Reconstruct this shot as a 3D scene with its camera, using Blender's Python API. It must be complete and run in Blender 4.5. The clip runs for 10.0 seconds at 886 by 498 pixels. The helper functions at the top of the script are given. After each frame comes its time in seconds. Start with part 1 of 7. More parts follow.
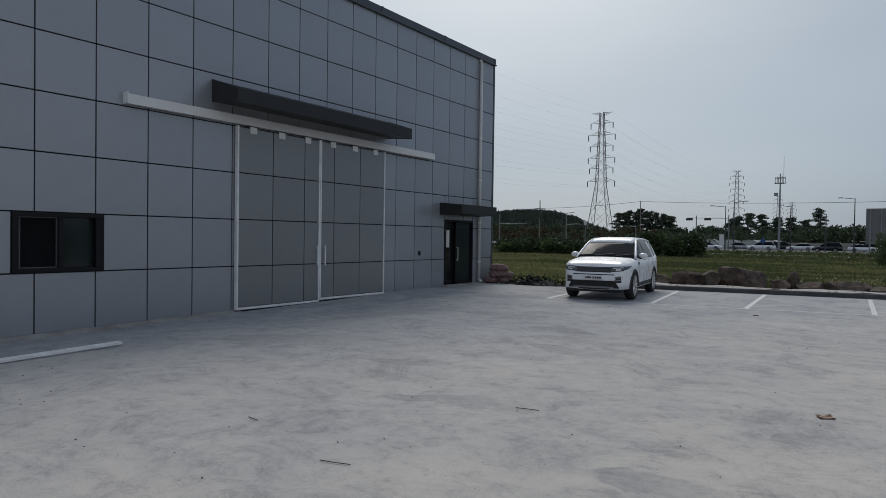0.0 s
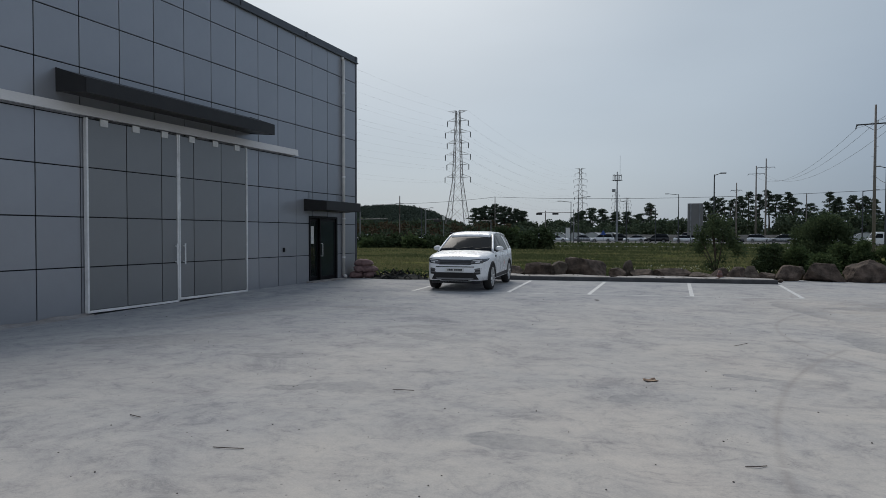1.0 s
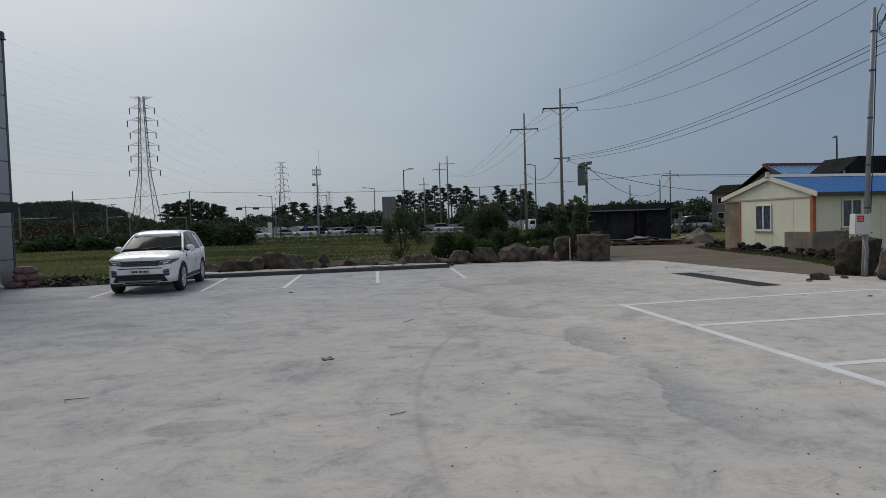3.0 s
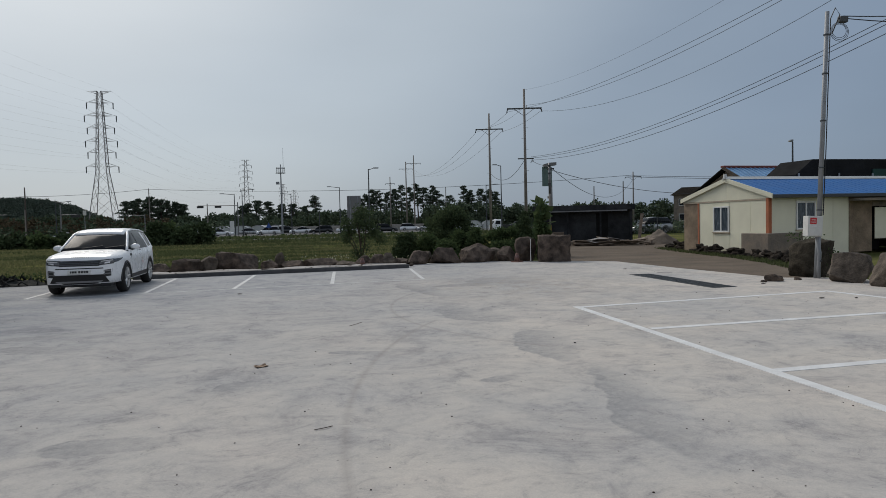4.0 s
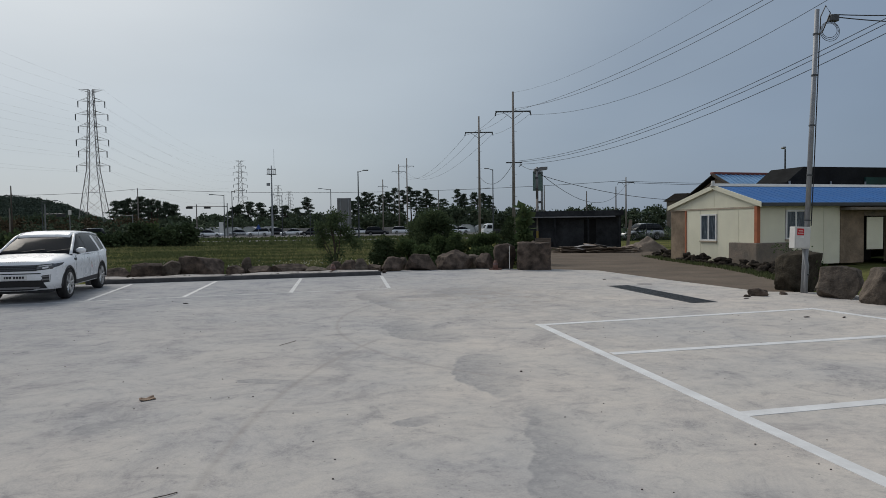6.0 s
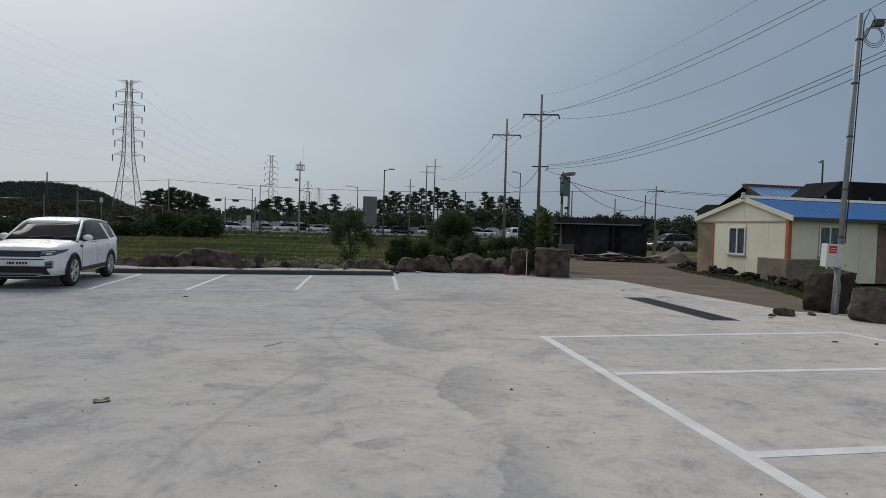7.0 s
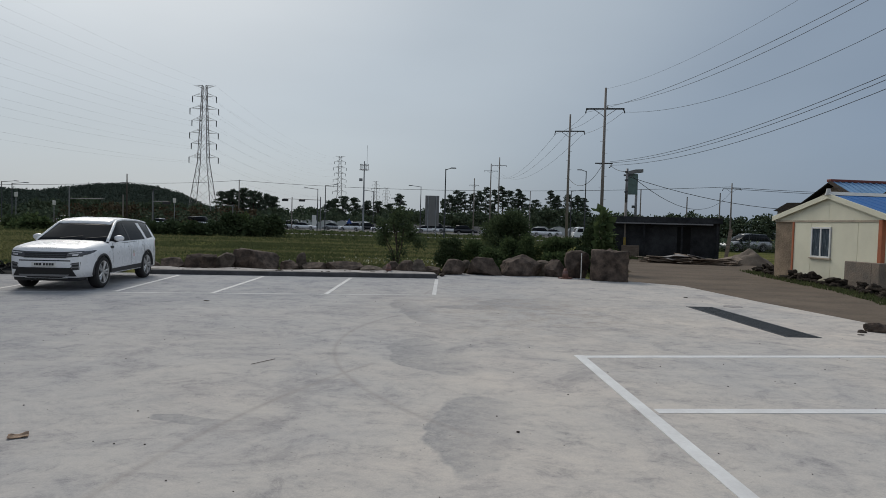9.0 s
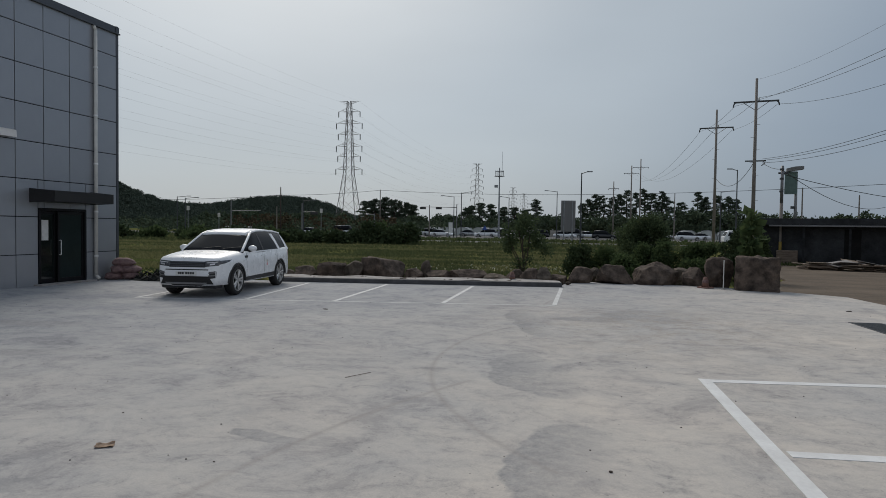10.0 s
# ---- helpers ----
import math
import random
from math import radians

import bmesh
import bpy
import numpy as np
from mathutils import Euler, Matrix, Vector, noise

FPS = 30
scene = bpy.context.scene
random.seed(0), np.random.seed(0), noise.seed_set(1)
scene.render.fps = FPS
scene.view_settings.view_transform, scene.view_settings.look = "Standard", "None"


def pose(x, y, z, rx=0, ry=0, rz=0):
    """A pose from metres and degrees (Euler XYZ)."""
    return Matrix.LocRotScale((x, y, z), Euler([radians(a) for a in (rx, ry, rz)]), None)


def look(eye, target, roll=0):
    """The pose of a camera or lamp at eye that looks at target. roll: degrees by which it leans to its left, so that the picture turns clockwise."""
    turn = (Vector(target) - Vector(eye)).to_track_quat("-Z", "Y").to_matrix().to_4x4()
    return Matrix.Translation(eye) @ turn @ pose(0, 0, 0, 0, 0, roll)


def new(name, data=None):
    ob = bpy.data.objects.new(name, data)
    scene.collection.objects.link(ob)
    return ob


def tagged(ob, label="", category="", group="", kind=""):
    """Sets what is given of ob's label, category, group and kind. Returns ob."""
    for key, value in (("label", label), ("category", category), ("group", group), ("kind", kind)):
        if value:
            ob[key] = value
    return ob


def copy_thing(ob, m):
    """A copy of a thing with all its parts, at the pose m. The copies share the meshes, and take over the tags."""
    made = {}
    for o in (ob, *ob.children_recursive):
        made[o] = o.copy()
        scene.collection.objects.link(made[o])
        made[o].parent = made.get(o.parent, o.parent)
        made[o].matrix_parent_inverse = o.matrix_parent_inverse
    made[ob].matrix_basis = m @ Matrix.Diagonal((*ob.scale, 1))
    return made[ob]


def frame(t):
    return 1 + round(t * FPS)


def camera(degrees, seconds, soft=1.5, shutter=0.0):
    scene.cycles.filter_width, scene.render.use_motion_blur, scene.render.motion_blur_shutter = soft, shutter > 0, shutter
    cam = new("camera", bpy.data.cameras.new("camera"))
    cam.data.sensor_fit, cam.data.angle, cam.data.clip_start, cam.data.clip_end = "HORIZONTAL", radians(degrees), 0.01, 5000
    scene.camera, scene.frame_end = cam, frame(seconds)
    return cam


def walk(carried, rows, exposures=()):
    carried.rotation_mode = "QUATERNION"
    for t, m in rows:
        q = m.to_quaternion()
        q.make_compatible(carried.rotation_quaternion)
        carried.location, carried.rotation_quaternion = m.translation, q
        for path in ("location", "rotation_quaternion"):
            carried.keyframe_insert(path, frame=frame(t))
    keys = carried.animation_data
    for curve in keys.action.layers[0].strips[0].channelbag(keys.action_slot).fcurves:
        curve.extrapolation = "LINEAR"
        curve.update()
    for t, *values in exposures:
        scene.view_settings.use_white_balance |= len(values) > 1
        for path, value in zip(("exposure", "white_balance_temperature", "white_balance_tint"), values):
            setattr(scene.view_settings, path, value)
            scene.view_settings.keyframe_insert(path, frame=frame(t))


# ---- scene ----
cam = camera(69.4, 10.0, soft=0.85)
PATH = [
    (0, (0.526, 0.405, 1.502), (-0.62, 2.043, 1.467), 0.8),
    (0.1, (0.546, 0.359, 1.496), (-0.490, 2.069, 1.457), 0.7),
    (0.2, (0.566, 0.312, 1.490), (-0.371, 2.079, 1.448), 0.7),
    (0.3, (0.587, 0.266, 1.485), (-0.282, 2.067, 1.440), 0.6),
    (0.4, (0.607, 0.219, 1.479), (-0.214, 2.043, 1.433), 0.6),
    (0.5, (0.627, 0.173, 1.473), (-0.167, 2.008, 1.426), 0.6),
    (1, (0.631, -0.078, 1.503), (-0.134, 1.769, 1.457), 0.1),
    (1.5, (0.504, -0.382, 1.509), (-0.273, 1.46, 1.454), -1.3),
    (2, (0.559, -0.512, 1.525), (-0.15, 1.358, 1.469), -3.1),
    (2.5, (0.816, -0.611, 1.524), (0.509, 1.364, 1.445), -3.0),
    (2.7, (0.92, -0.645, 1.53), (0.804, 1.35, 1.452), -2.4),
    (3, (1.03, -0.67, 1.532), (1.151, 1.325, 1.454), -1.7),
    (3.2, (1.08, -0.65, 1.532), (1.257, 1.34, 1.453), -1.3),
    (4.5, (1.535, -0.091, 1.518), (1.763, 1.895, 1.435), -1.4),
    (5, (1.759, 0.096, 1.544), (1.99, 2.081, 1.453), -1.3),
    (6.3, (2.304, 0.712, 1.597), (2.534, 2.698, 1.529), -0.4),
    (6.5, (2.413, 0.808, 1.601), (2.61, 2.797, 1.529), 0.3),
    (7, (2.593, 1.061, 1.593), (2.748, 3.054, 1.526), 1.6),
    (7.5, (2.75, 1.348, 1.606), (2.844, 3.345, 1.53), 2.0),
    (8, (2.953, 1.635, 1.633), (2.976, 3.633, 1.562), 1.8),
    (8.5, (3.113, 1.951, 1.616), (3.107, 3.95, 1.55), 1.7),
    (9, (3.294, 2.237, 1.638), (3.241, 4.235, 1.563), 1.6),
    (9.5, (3.552, 2.509, 1.64), (3.403, 4.502, 1.57), 1.2),
    (10, (3.7, 2.754, 1.679), (3.221, 4.694, 1.614), 0.8),
]
walk(cam, [(t, look(eye, target, roll)) for t, eye, target, roll in PATH],
     [(0, -0.19, 6420, 10), (1, -0.10, 6420, 10), (2, -0.24, 6440, 10), (2.5, -0.39, 6440, 10), (3, -0.19, 6540, 10), (4.5, -0.05, 6600, 10), (7.5, -0.08, 6600, 10), (9, -0.09, 6600, 10), (10, -0.16, 6640, 10)])

# ---- light ----
SUN_AZ, SUN_EL = -30.0, 42.0  # degrees: turned from +y towards +x, and up
world = bpy.data.worlds.new("world")
scene.world = world
world.use_nodes = True
wn, wl = world.node_tree.nodes, world.node_tree.links
wn.clear()
w_out, w_bg = wn.new("ShaderNodeOutputWorld"), wn.new("ShaderNodeBackground")
w_sky = wn.new("ShaderNodeTexSky")
w_sky.sky_type, w_sky.sun_disc = "NISHITA", False
w_sky.sun_elevation, w_sky.sun_rotation = radians(SUN_EL), radians(SUN_AZ)
w_sky.air_density, w_sky.dust_density = 1.0, 2.0
w_coord = wn.new("ShaderNodeTexCoord")


# the cloud cover: a grey-blue veil, brighter round the hidden sun, with soft uneven banks
w_dot = wn.new("ShaderNodeVectorMath")
w_dot.operation = "DOT_PRODUCT"
w_dot.inputs[1].default_value = Vector((math.sin(radians(SUN_AZ)) * math.cos(radians(SUN_EL)),
                                        math.cos(radians(SUN_AZ)) * math.cos(radians(SUN_EL)), math.sin(radians(SUN_EL))))
wl.new(w_coord.outputs["Generated"], w_dot.inputs[0])
w_ramp = wn.new("ShaderNodeValToRGB")
w_ramp.color_ramp.interpolation = "EASE"
w_ramp.color_ramp.elements[0].position, w_ramp.color_ramp.elements[0].color = 0.0, (0.40, 0.44, 0.50, 1)
w_ramp.color_ramp.elements[1].position, w_ramp.color_ramp.elements[1].color = 1.0, (0.72, 0.77, 0.80, 1)
e = w_ramp.color_ramp.elements.new(0.27)
e.color = (0.18, 0.24, 0.33, 1)
e = w_ramp.color_ramp.elements.new(0.4)
e.color = (0.205, 0.268, 0.36, 1)
e = w_ramp.color_ramp.elements.new(0.55)
e.color = (0.228, 0.29, 0.372, 1)
e = w_ramp.color_ramp.elements.new(0.8)
e.color = (0.4, 0.464, 0.524, 1)
wl.new(w_dot.outputs["Value"], w_ramp.inputs["Fac"])
w_map = wn.new("ShaderNodeMapping")
w_map.inputs["Scale"].default_value = (1.2, 1.2, 4.0)
wl.new(w_coord.outputs["Generated"], w_map.inputs["Vector"])
w_noise = wn.new("ShaderNodeTexNoise")
w_noise.inputs["Scale"].default_value, w_noise.inputs["Detail"].default_value, w_noise.inputs["Roughness"].default_value = 1.6, 5.0, 0.5
wl.new(w_map.outputs["Vector"], w_noise.inputs["Vector"])
w_range = wn.new("ShaderNodeMapRange")
w_range.inputs["To Min"].default_value, w_range.inputs["To Max"].default_value = 0.88, 1.12
wl.new(w_noise.outputs["Fac"], w_range.inputs["Value"])
w_mul = wn.new("ShaderNodeVectorMath")
w_mul.operation = "SCALE"
wl.new(w_ramp.outputs["Color"], w_mul.inputs[0])
wl.new(w_range.outputs["Result"], w_mul.inputs["Scale"])
w_skys = wn.new("ShaderNodeVectorMath")
w_skys.operation = "SCALE"
w_skys.inputs["Scale"].default_value = 0.012
wl.new(w_sky.outputs["Color"], w_skys.inputs[0])
w_add = wn.new("ShaderNodeVectorMath")
w_add.operation = "ADD"
wl.new(w_mul.outputs[0], w_add.inputs[0])
wl.new(w_skys.outputs[0], w_add.inputs[1])
wl.new(w_add.outputs[0], w_bg.inputs["Color"])
w_bg.inputs["Strength"].default_value = 1.0
wl.new(w_bg.outputs[0], w_out.inputs[0])

sun = new("sun", bpy.data.lights.new("sun", "SUN"))
sun.data.energy, sun.data.angle, sun.data.color = 1.75, radians(25), (1.0, 0.95, 0.88)
sun.matrix_world = look((0, 0, 0), (-math.sin(radians(SUN_AZ)) * math.cos(radians(SUN_EL)),
                                    -math.cos(radians(SUN_AZ)) * math.cos(radians(SUN_EL)), -math.sin(radians(SUN_EL))))

# ---- building helpers ----
def tree(name):
    m = bpy.data.materials.new(name)
    m.use_nodes = True
    nt = m.node_tree
    return m, nt.nodes, nt.links, nt.nodes["Principled BSDF"]


def material(name, colour, rough=0.6, metal=0.0, vary=0.25, scale=3.0, fine=40.0, bump=0.1, second=None, each=0.0, stretch=(1, 1, 1), spec=0.5):
    """A painted, mineral or metal surface with broad stains, fine grain and relief. second: the colour of the stains. each: how much pieces differ."""
    m, n, l, p = tree(name)
    co = n.new("ShaderNodeTexCoord")
    mp = n.new("ShaderNodeMapping")
    mp.inputs["Scale"].default_value = stretch
    l.new(co.outputs["Object"], mp.inputs["Vector"])
    a, b = n.new("ShaderNodeTexNoise"), n.new("ShaderNodeTexNoise")
    a.inputs["Scale"].default_value, a.inputs["Detail"].default_value, a.inputs["Roughness"].default_value = scale, 6, 0.6
    b.inputs["Scale"].default_value, b.inputs["Detail"].default_value = fine, 4
    l.new(mp.outputs["Vector"], a.inputs["Vector"]), l.new(mp.outputs["Vector"], b.inputs["Vector"])
    ramp = n.new("ShaderNodeValToRGB")
    dark = second or tuple(c * (1 - vary) for c in colour)
    light = colour if second else tuple(min(1, c * (1 + vary * 0.6)) for c in colour)
    ramp.color_ramp.elements[0].position, ramp.color_ramp.elements[0].color = 0.33, (*dark, 1)
    ramp.color_ramp.elements[1].position, ramp.color_ramp.elements[1].color = 0.66, (*light, 1)
    l.new(a.outputs["Fac"], ramp.inputs["Fac"])
    mr = n.new("ShaderNodeMapRange")
    mr.inputs["To Min"].default_value, mr.inputs["To Max"].default_value = 1 - vary * 0.6, 1 + vary * 0.6
    l.new(b.outputs["Fac"], mr.inputs["Value"])
    sc = n.new("ShaderNodeVectorMath")
    sc.operation = "SCALE"
    l.new(ramp.outputs["Color"], sc.inputs[0])
    l.new(mr.outputs["Result"], sc.inputs["Scale"])
    last = sc
    if each:
        oi = n.new("ShaderNodeObjectInfo")
        er = n.new("ShaderNodeMapRange")
        er.inputs["To Min"].default_value, er.inputs["To Max"].default_value = 1 - each, 1 + each
        l.new(oi.outputs["Random"], er.inputs["Value"])
        last = n.new("ShaderNodeVectorMath")
        last.operation = "SCALE"
        l.new(sc.outputs[0], last.inputs[0])
        l.new(er.outputs["Result"], last.inputs["Scale"])
    l.new(last.outputs[0], p.inputs["Base Color"])
    rr = n.new("ShaderNodeMapRange")
    spread = 0.1 if rough > 0.15 else 0.015
    rr.inputs["To Min"].default_value, rr.inputs["To Max"].default_value = max(0.02, rough - spread), min(1, rough + spread)
    l.new(a.outputs["Fac"], rr.inputs["Value"])
    l.new(rr.outputs["Result"], p.inputs["Roughness"])
    p.inputs["Metallic"].default_value = metal
    p.inputs["Specular IOR Level"].default_value = spec
    if bump:
        bp = n.new("ShaderNodeBump")
        bp.inputs["Strength"].default_value, bp.inputs["Distance"].default_value = min(1, bump * 3), 0.02
        l.new(b.outputs["Fac"], bp.inputs["Height"])
        l.new(bp.outputs["Normal"], p.inputs["Normal"])
    return m


def leaf_material(name, colour, second, thin=0.0):
    """Leaves that differ clump by clump. thin: how much light comes through a blade."""
    m, n, l, p = tree(name)
    g = n.new("ShaderNodeNewGeometry")
    mix = n.new("ShaderNodeMix")
    mix.data_type = "RGBA"
    mix.inputs["A"].default_value, mix.inputs["B"].default_value = (*colour, 1), (*second, 1)
    l.new(g.outputs["Random Per Island"], mix.inputs["Factor"])
    l.new(mix.outputs["Result"], p.inputs["Base Color"])
    p.inputs["Roughness"].default_value = 0.9
    p.inputs["Specular IOR Level"].default_value = 0.04
    if thin:
        through_leaf, blend = n.new("ShaderNodeBsdfTranslucent"), n.new("ShaderNodeMixShader")
        l.new(mix.outputs["Result"], through_leaf.inputs["Color"])
        blend.inputs["Fac"].default_value = thin
        l.new(p.outputs[0], blend.inputs[1]), l.new(through_leaf.outputs[0], blend.inputs[2])
        l.new(blend.outputs[0], n["Material Output"].inputs["Surface"])
    return m


def mesh_of(name, bm, mat, smooth=False):
    me = bpy.data.meshes.new(name)
    bm.normal_update()
    bm.to_mesh(me)
    bm.free()
    for m in (mat if isinstance(mat, (list, tuple)) else [mat]):
        me.materials.append(m)
    if smooth:
        me.shade_smooth()
    return me


def part(name, bm, mat, parent=None, label="", smooth=False, m=None):
    """Links a bmesh as one mesh object, under a thing or part if one is given."""
    ob = new(name, mesh_of(name, bm, mat, smooth))
    if parent is not None:
        ob.parent = parent
    if m is not None:
        ob.matrix_basis = m
    if label:
        ob["label"] = label
    return ob


def piece(name, me, parent, m):
    ob = new(name, me)
    ob.parent = parent
    ob.matrix_basis = m
    return ob


def thing(name, m, label, category, group="", kind=""):
    ob = new(name)
    ob.matrix_basis = m
    return tagged(ob, label, category, group, kind)


def at(x, y, z=0.0, turn=0.0):
    return pose(x, y, z, 0, 0, turn)


def add_box(bm, lo, hi, bevel=0.0):
    """A box between two corners, its edges rounded by bevel."""
    c = [(lo[i] + hi[i]) / 2 for i in range(3)]
    d = [abs(hi[i] - lo[i]) for i in range(3)]
    r = bmesh.ops.create_cube(bm, size=1, matrix=Matrix.Translation(c) @ Matrix.Diagonal((*d, 1)))
    if bevel:
        vs = set(r["verts"])
        bmesh.ops.bevel(bm, geom=[e for e in bm.edges if e.verts[0] in vs and e.verts[1] in vs], offset=bevel, segments=2, affect="EDGES", profile=0.6)
    return bm


def box(lo, hi, bevel=0.0):
    return add_box(bmesh.new(), lo, hi, bevel)


def add_rod(bm, p, q, r0, r1=None, seg=8, caps=True):
    """A round bar from p to q that tapers from r0 to r1."""
    p, q = Vector(p), Vector(q)
    r1 = r0 if r1 is None else r1
    d = q - p
    turn = d.to_track_quat("Z", "Y").to_matrix().to_4x4()
    bmesh.ops.create_cone(bm, cap_ends=caps, segments=seg, radius1=r0, radius2=r1, depth=d.length, matrix=Matrix.Translation((p + q) / 2) @ turn)
    return bm


def rod(p, q, r0, r1=None, seg=10):
    return add_rod(bmesh.new(), p, q, r0, r1, seg)


def add_prism(bm, outline, lo, hi, axis="x"):
    """An outline (two coordinates a point) drawn out along an axis."""
    def put(a, b, c):
        return (c, a, b) if axis == "x" else (a, c, b) if axis == "y" else (a, b, c)
    one = [bm.verts.new(put(a, b, lo)) for a, b in outline]
    two = [bm.verts.new(put(a, b, hi)) for a, b in outline]
    k = len(outline)
    for i in range(k):
        bm.faces.new((one[i], one[(i + 1) % k], two[(i + 1) % k], two[i]))
    bm.faces.new(one[::-1])
    bm.faces.new(two)
    bmesh.ops.recalc_face_normals(bm, faces=bm.faces[:])
    return bm


def add_tube(bm, points, r, seg=6):
    """A round cable or hose through points."""
    rings = []
    for i, p in enumerate(points):
        a, b = Vector(points[max(0, i - 1)]), Vector(points[min(len(points) - 1, i + 1)])
        q = (b - a).to_track_quat("Z", "Y")
        rings.append([bm.verts.new(Vector(p) + q @ Vector((r * math.cos(k * math.tau / seg), r * math.sin(k * math.tau / seg), 0))) for k in range(seg)])
    for u, v in zip(rings, rings[1:]):
        for k in range(seg):
            bm.faces.new((u[k], u[(k + 1) % seg], v[(k + 1) % seg], v[k]))
    bm.faces.new(rings[0][::-1]), bm.faces.new(rings[-1])
    return bm


def sagging(p, q, sag, steps=14):
    p, q = Vector(p), Vector(q)
    return [p.lerp(q, i / steps) - Vector((0, 0, 4 * sag * (i / steps) * (1 - i / steps))) for i in range(steps + 1)]


def boulder(bm, size, seed, sub=3, rough=0.22, blocky=0.5):
    """A broken stone of that size, standing on z = 0."""
    r = bmesh.ops.create_icosphere(bm, subdivisions=sub, radius=1)
    off = Vector((seed * 7.3, seed * 3.1, seed * 1.7))
    for v in r["verts"]:
        c = v.co.copy()
        cube = c / max(abs(c.x), abs(c.y), abs(c.z))
        c = c.lerp(cube, blocky)
        c *= 1 + rough * noise.noise(c * 1.3 + off) + rough * 0.5 * noise.noise(c * 3.1 + off) + rough * 0.25 * noise.noise(c * 7 + off)
        v.co = Vector((c.x * size[0] / 2, c.y * size[1] / 2, c.z * size[2] / 2 + size[2] * 0.44))
        v.co.z = max(v.co.z, -0.06)
    return bm


def leaf_mesh(name, mat, clumps, count, size, seed, flat=1.0):
    """A crown: count leaves spread through clumps (centre and radius each)."""
    rnd = random.Random(seed)
    verts, faces = [], []
    total = sum(r * r for _, r in clumps)
    for c, r in clumps:
        for _ in range(max(4, int(count * r * r / total))):
            d = Vector((rnd.gauss(0, 1), rnd.gauss(0, 1), rnd.gauss(0, 1) * flat)).normalized()
            p = Vector(c) + Vector((d.x, d.y, d.z * flat)) * r * min(1.35, abs(rnd.gauss(0.62, 0.3)))
            s = size * rnd.uniform(0.6, 1.3)
            d = (d + Vector((rnd.uniform(-1, 1), rnd.uniform(-1, 1), rnd.uniform(-0.6, 1)))).normalized()
            t = d.cross(Vector((rnd.uniform(-1, 1), rnd.uniform(-1, 1), rnd.uniform(-1, 1)))).normalized() * s * 0.4
            k = len(verts)
            verts += [p, p + d * s * 0.5 + t, p + d * s, p + d * s * 0.5 - t]
            faces.append((k, k + 1, k + 2, k + 3))
    me = bpy.data.meshes.new(name)
    me.from_pydata([tuple(v) for v in verts], [], faces)
    me.materials.append(mat)
    return me

# ---- materials ----
M_PANEL = material("grey_metal_panel", (0.345, 0.36, 0.39), 0.32, 0.42, 0.05, 0.9, 140, 0.006, each=0.035)
M_JOINT = material("black_sealant", (0.014, 0.014, 0.016), 0.7, 0, 0.2, 5, 60, 0.02)
M_TRIMGREY = material("grey_flashing", (0.085, 0.092, 0.105), 0.4, 0.4, 0.12, 1.5, 50, 0.02)
M_STEEL = material("galvanised_steel", (0.8, 0.8, 0.8), 0.4, 0.0, 0.18, 2.5, 60, 0.03)
M_RAIL = material("brushed_steel_cover", (0.68, 0.655, 0.63), 0.38, 0.1, 0.14, 1.2, 60, 0.03, stretch=(1, 0.2, 1))
M_WHITE = material("white_plate", (0.72, 0.72, 0.70), 0.5, 0, 0.1, 8, 60, 0.02)
M_BLACK = material("black_frame", (0.01, 0.01, 0.012), 0.4, 0.0, 0.2, 4, 60, 0.02, spec=0.2)
M_CANOPY = material("dark_canopy_metal", (0.022, 0.021, 0.021), 0.4, 0.0, 0.25, 1.2, 40, 0.02, spec=0.35)
M_DARKGLASS = material("dark_window_glass", (0.012, 0.016, 0.016), 0.06, 0, 0.1, 2, 20, 0.0, spec=0.8)
M_SCREEN = material("black_insect_screen", (0.008, 0.009, 0.01), 0.8, 0, 0.2, 6, 120, 0.02, spec=0.1)
M_GATEPANEL = material("grey_green_gate_panel", (0.25, 0.257, 0.262), 0.35, 0.3, 0.05, 0.9, 90, 0.012, each=0.04)
M_GREENGLASS = material("green_window_glass", (0.022, 0.032, 0.032), 0.1, 0, 0.15, 2, 20, 0.0, spec=0.3)
M_DIRT = material("packed_earth", (0.17, 0.136, 0.106), 0.95, 0, 0.45, 0.7, 16, 0.4, second=(0.112, 0.09, 0.071), stretch=(0.7, 1.1, 1), spec=0.1)
M_KERB = material("dark_kerb", (0.085, 0.085, 0.09), 0.8, 0, 0.3, 3, 30, 0.08, spec=0.2)
M_DUST = material("cement_dust", (0.36, 0.34, 0.33), 0.95, 0, 0.3, 2, 25, 0.15, second=(0.22, 0.2, 0.19))
M_BED = material("pale_cement_dust", (0.45, 0.43, 0.41), 0.95, 0, 0.3, 2, 25, 0.15, second=(0.25, 0.23, 0.215), spec=0.1)
M_PAINT = material("white_road_paint", (0.74, 0.74, 0.73), 0.65, 0, 0.14, 2.5, 30, 0.06, second=(0.60, 0.59, 0.58))
M_PAINTOLD = material("worn_road_paint", (0.64, 0.64, 0.635), 0.7, 0, 0.2, 4, 30, 0.06, second=(0.47, 0.46, 0.45))
M_ROCK = material("weathered_basalt", (0.15, 0.115, 0.094), 0.95, 0, 0.5, 4, 28, 0.9, second=(0.036, 0.029, 0.025), each=0.25, spec=0.15)
M_ROCKGREY = material("grey_brown_stone", (0.165, 0.135, 0.11), 0.95, 0, 0.5, 4, 28, 0.9, second=(0.05, 0.041, 0.034), each=0.2, spec=0.15)
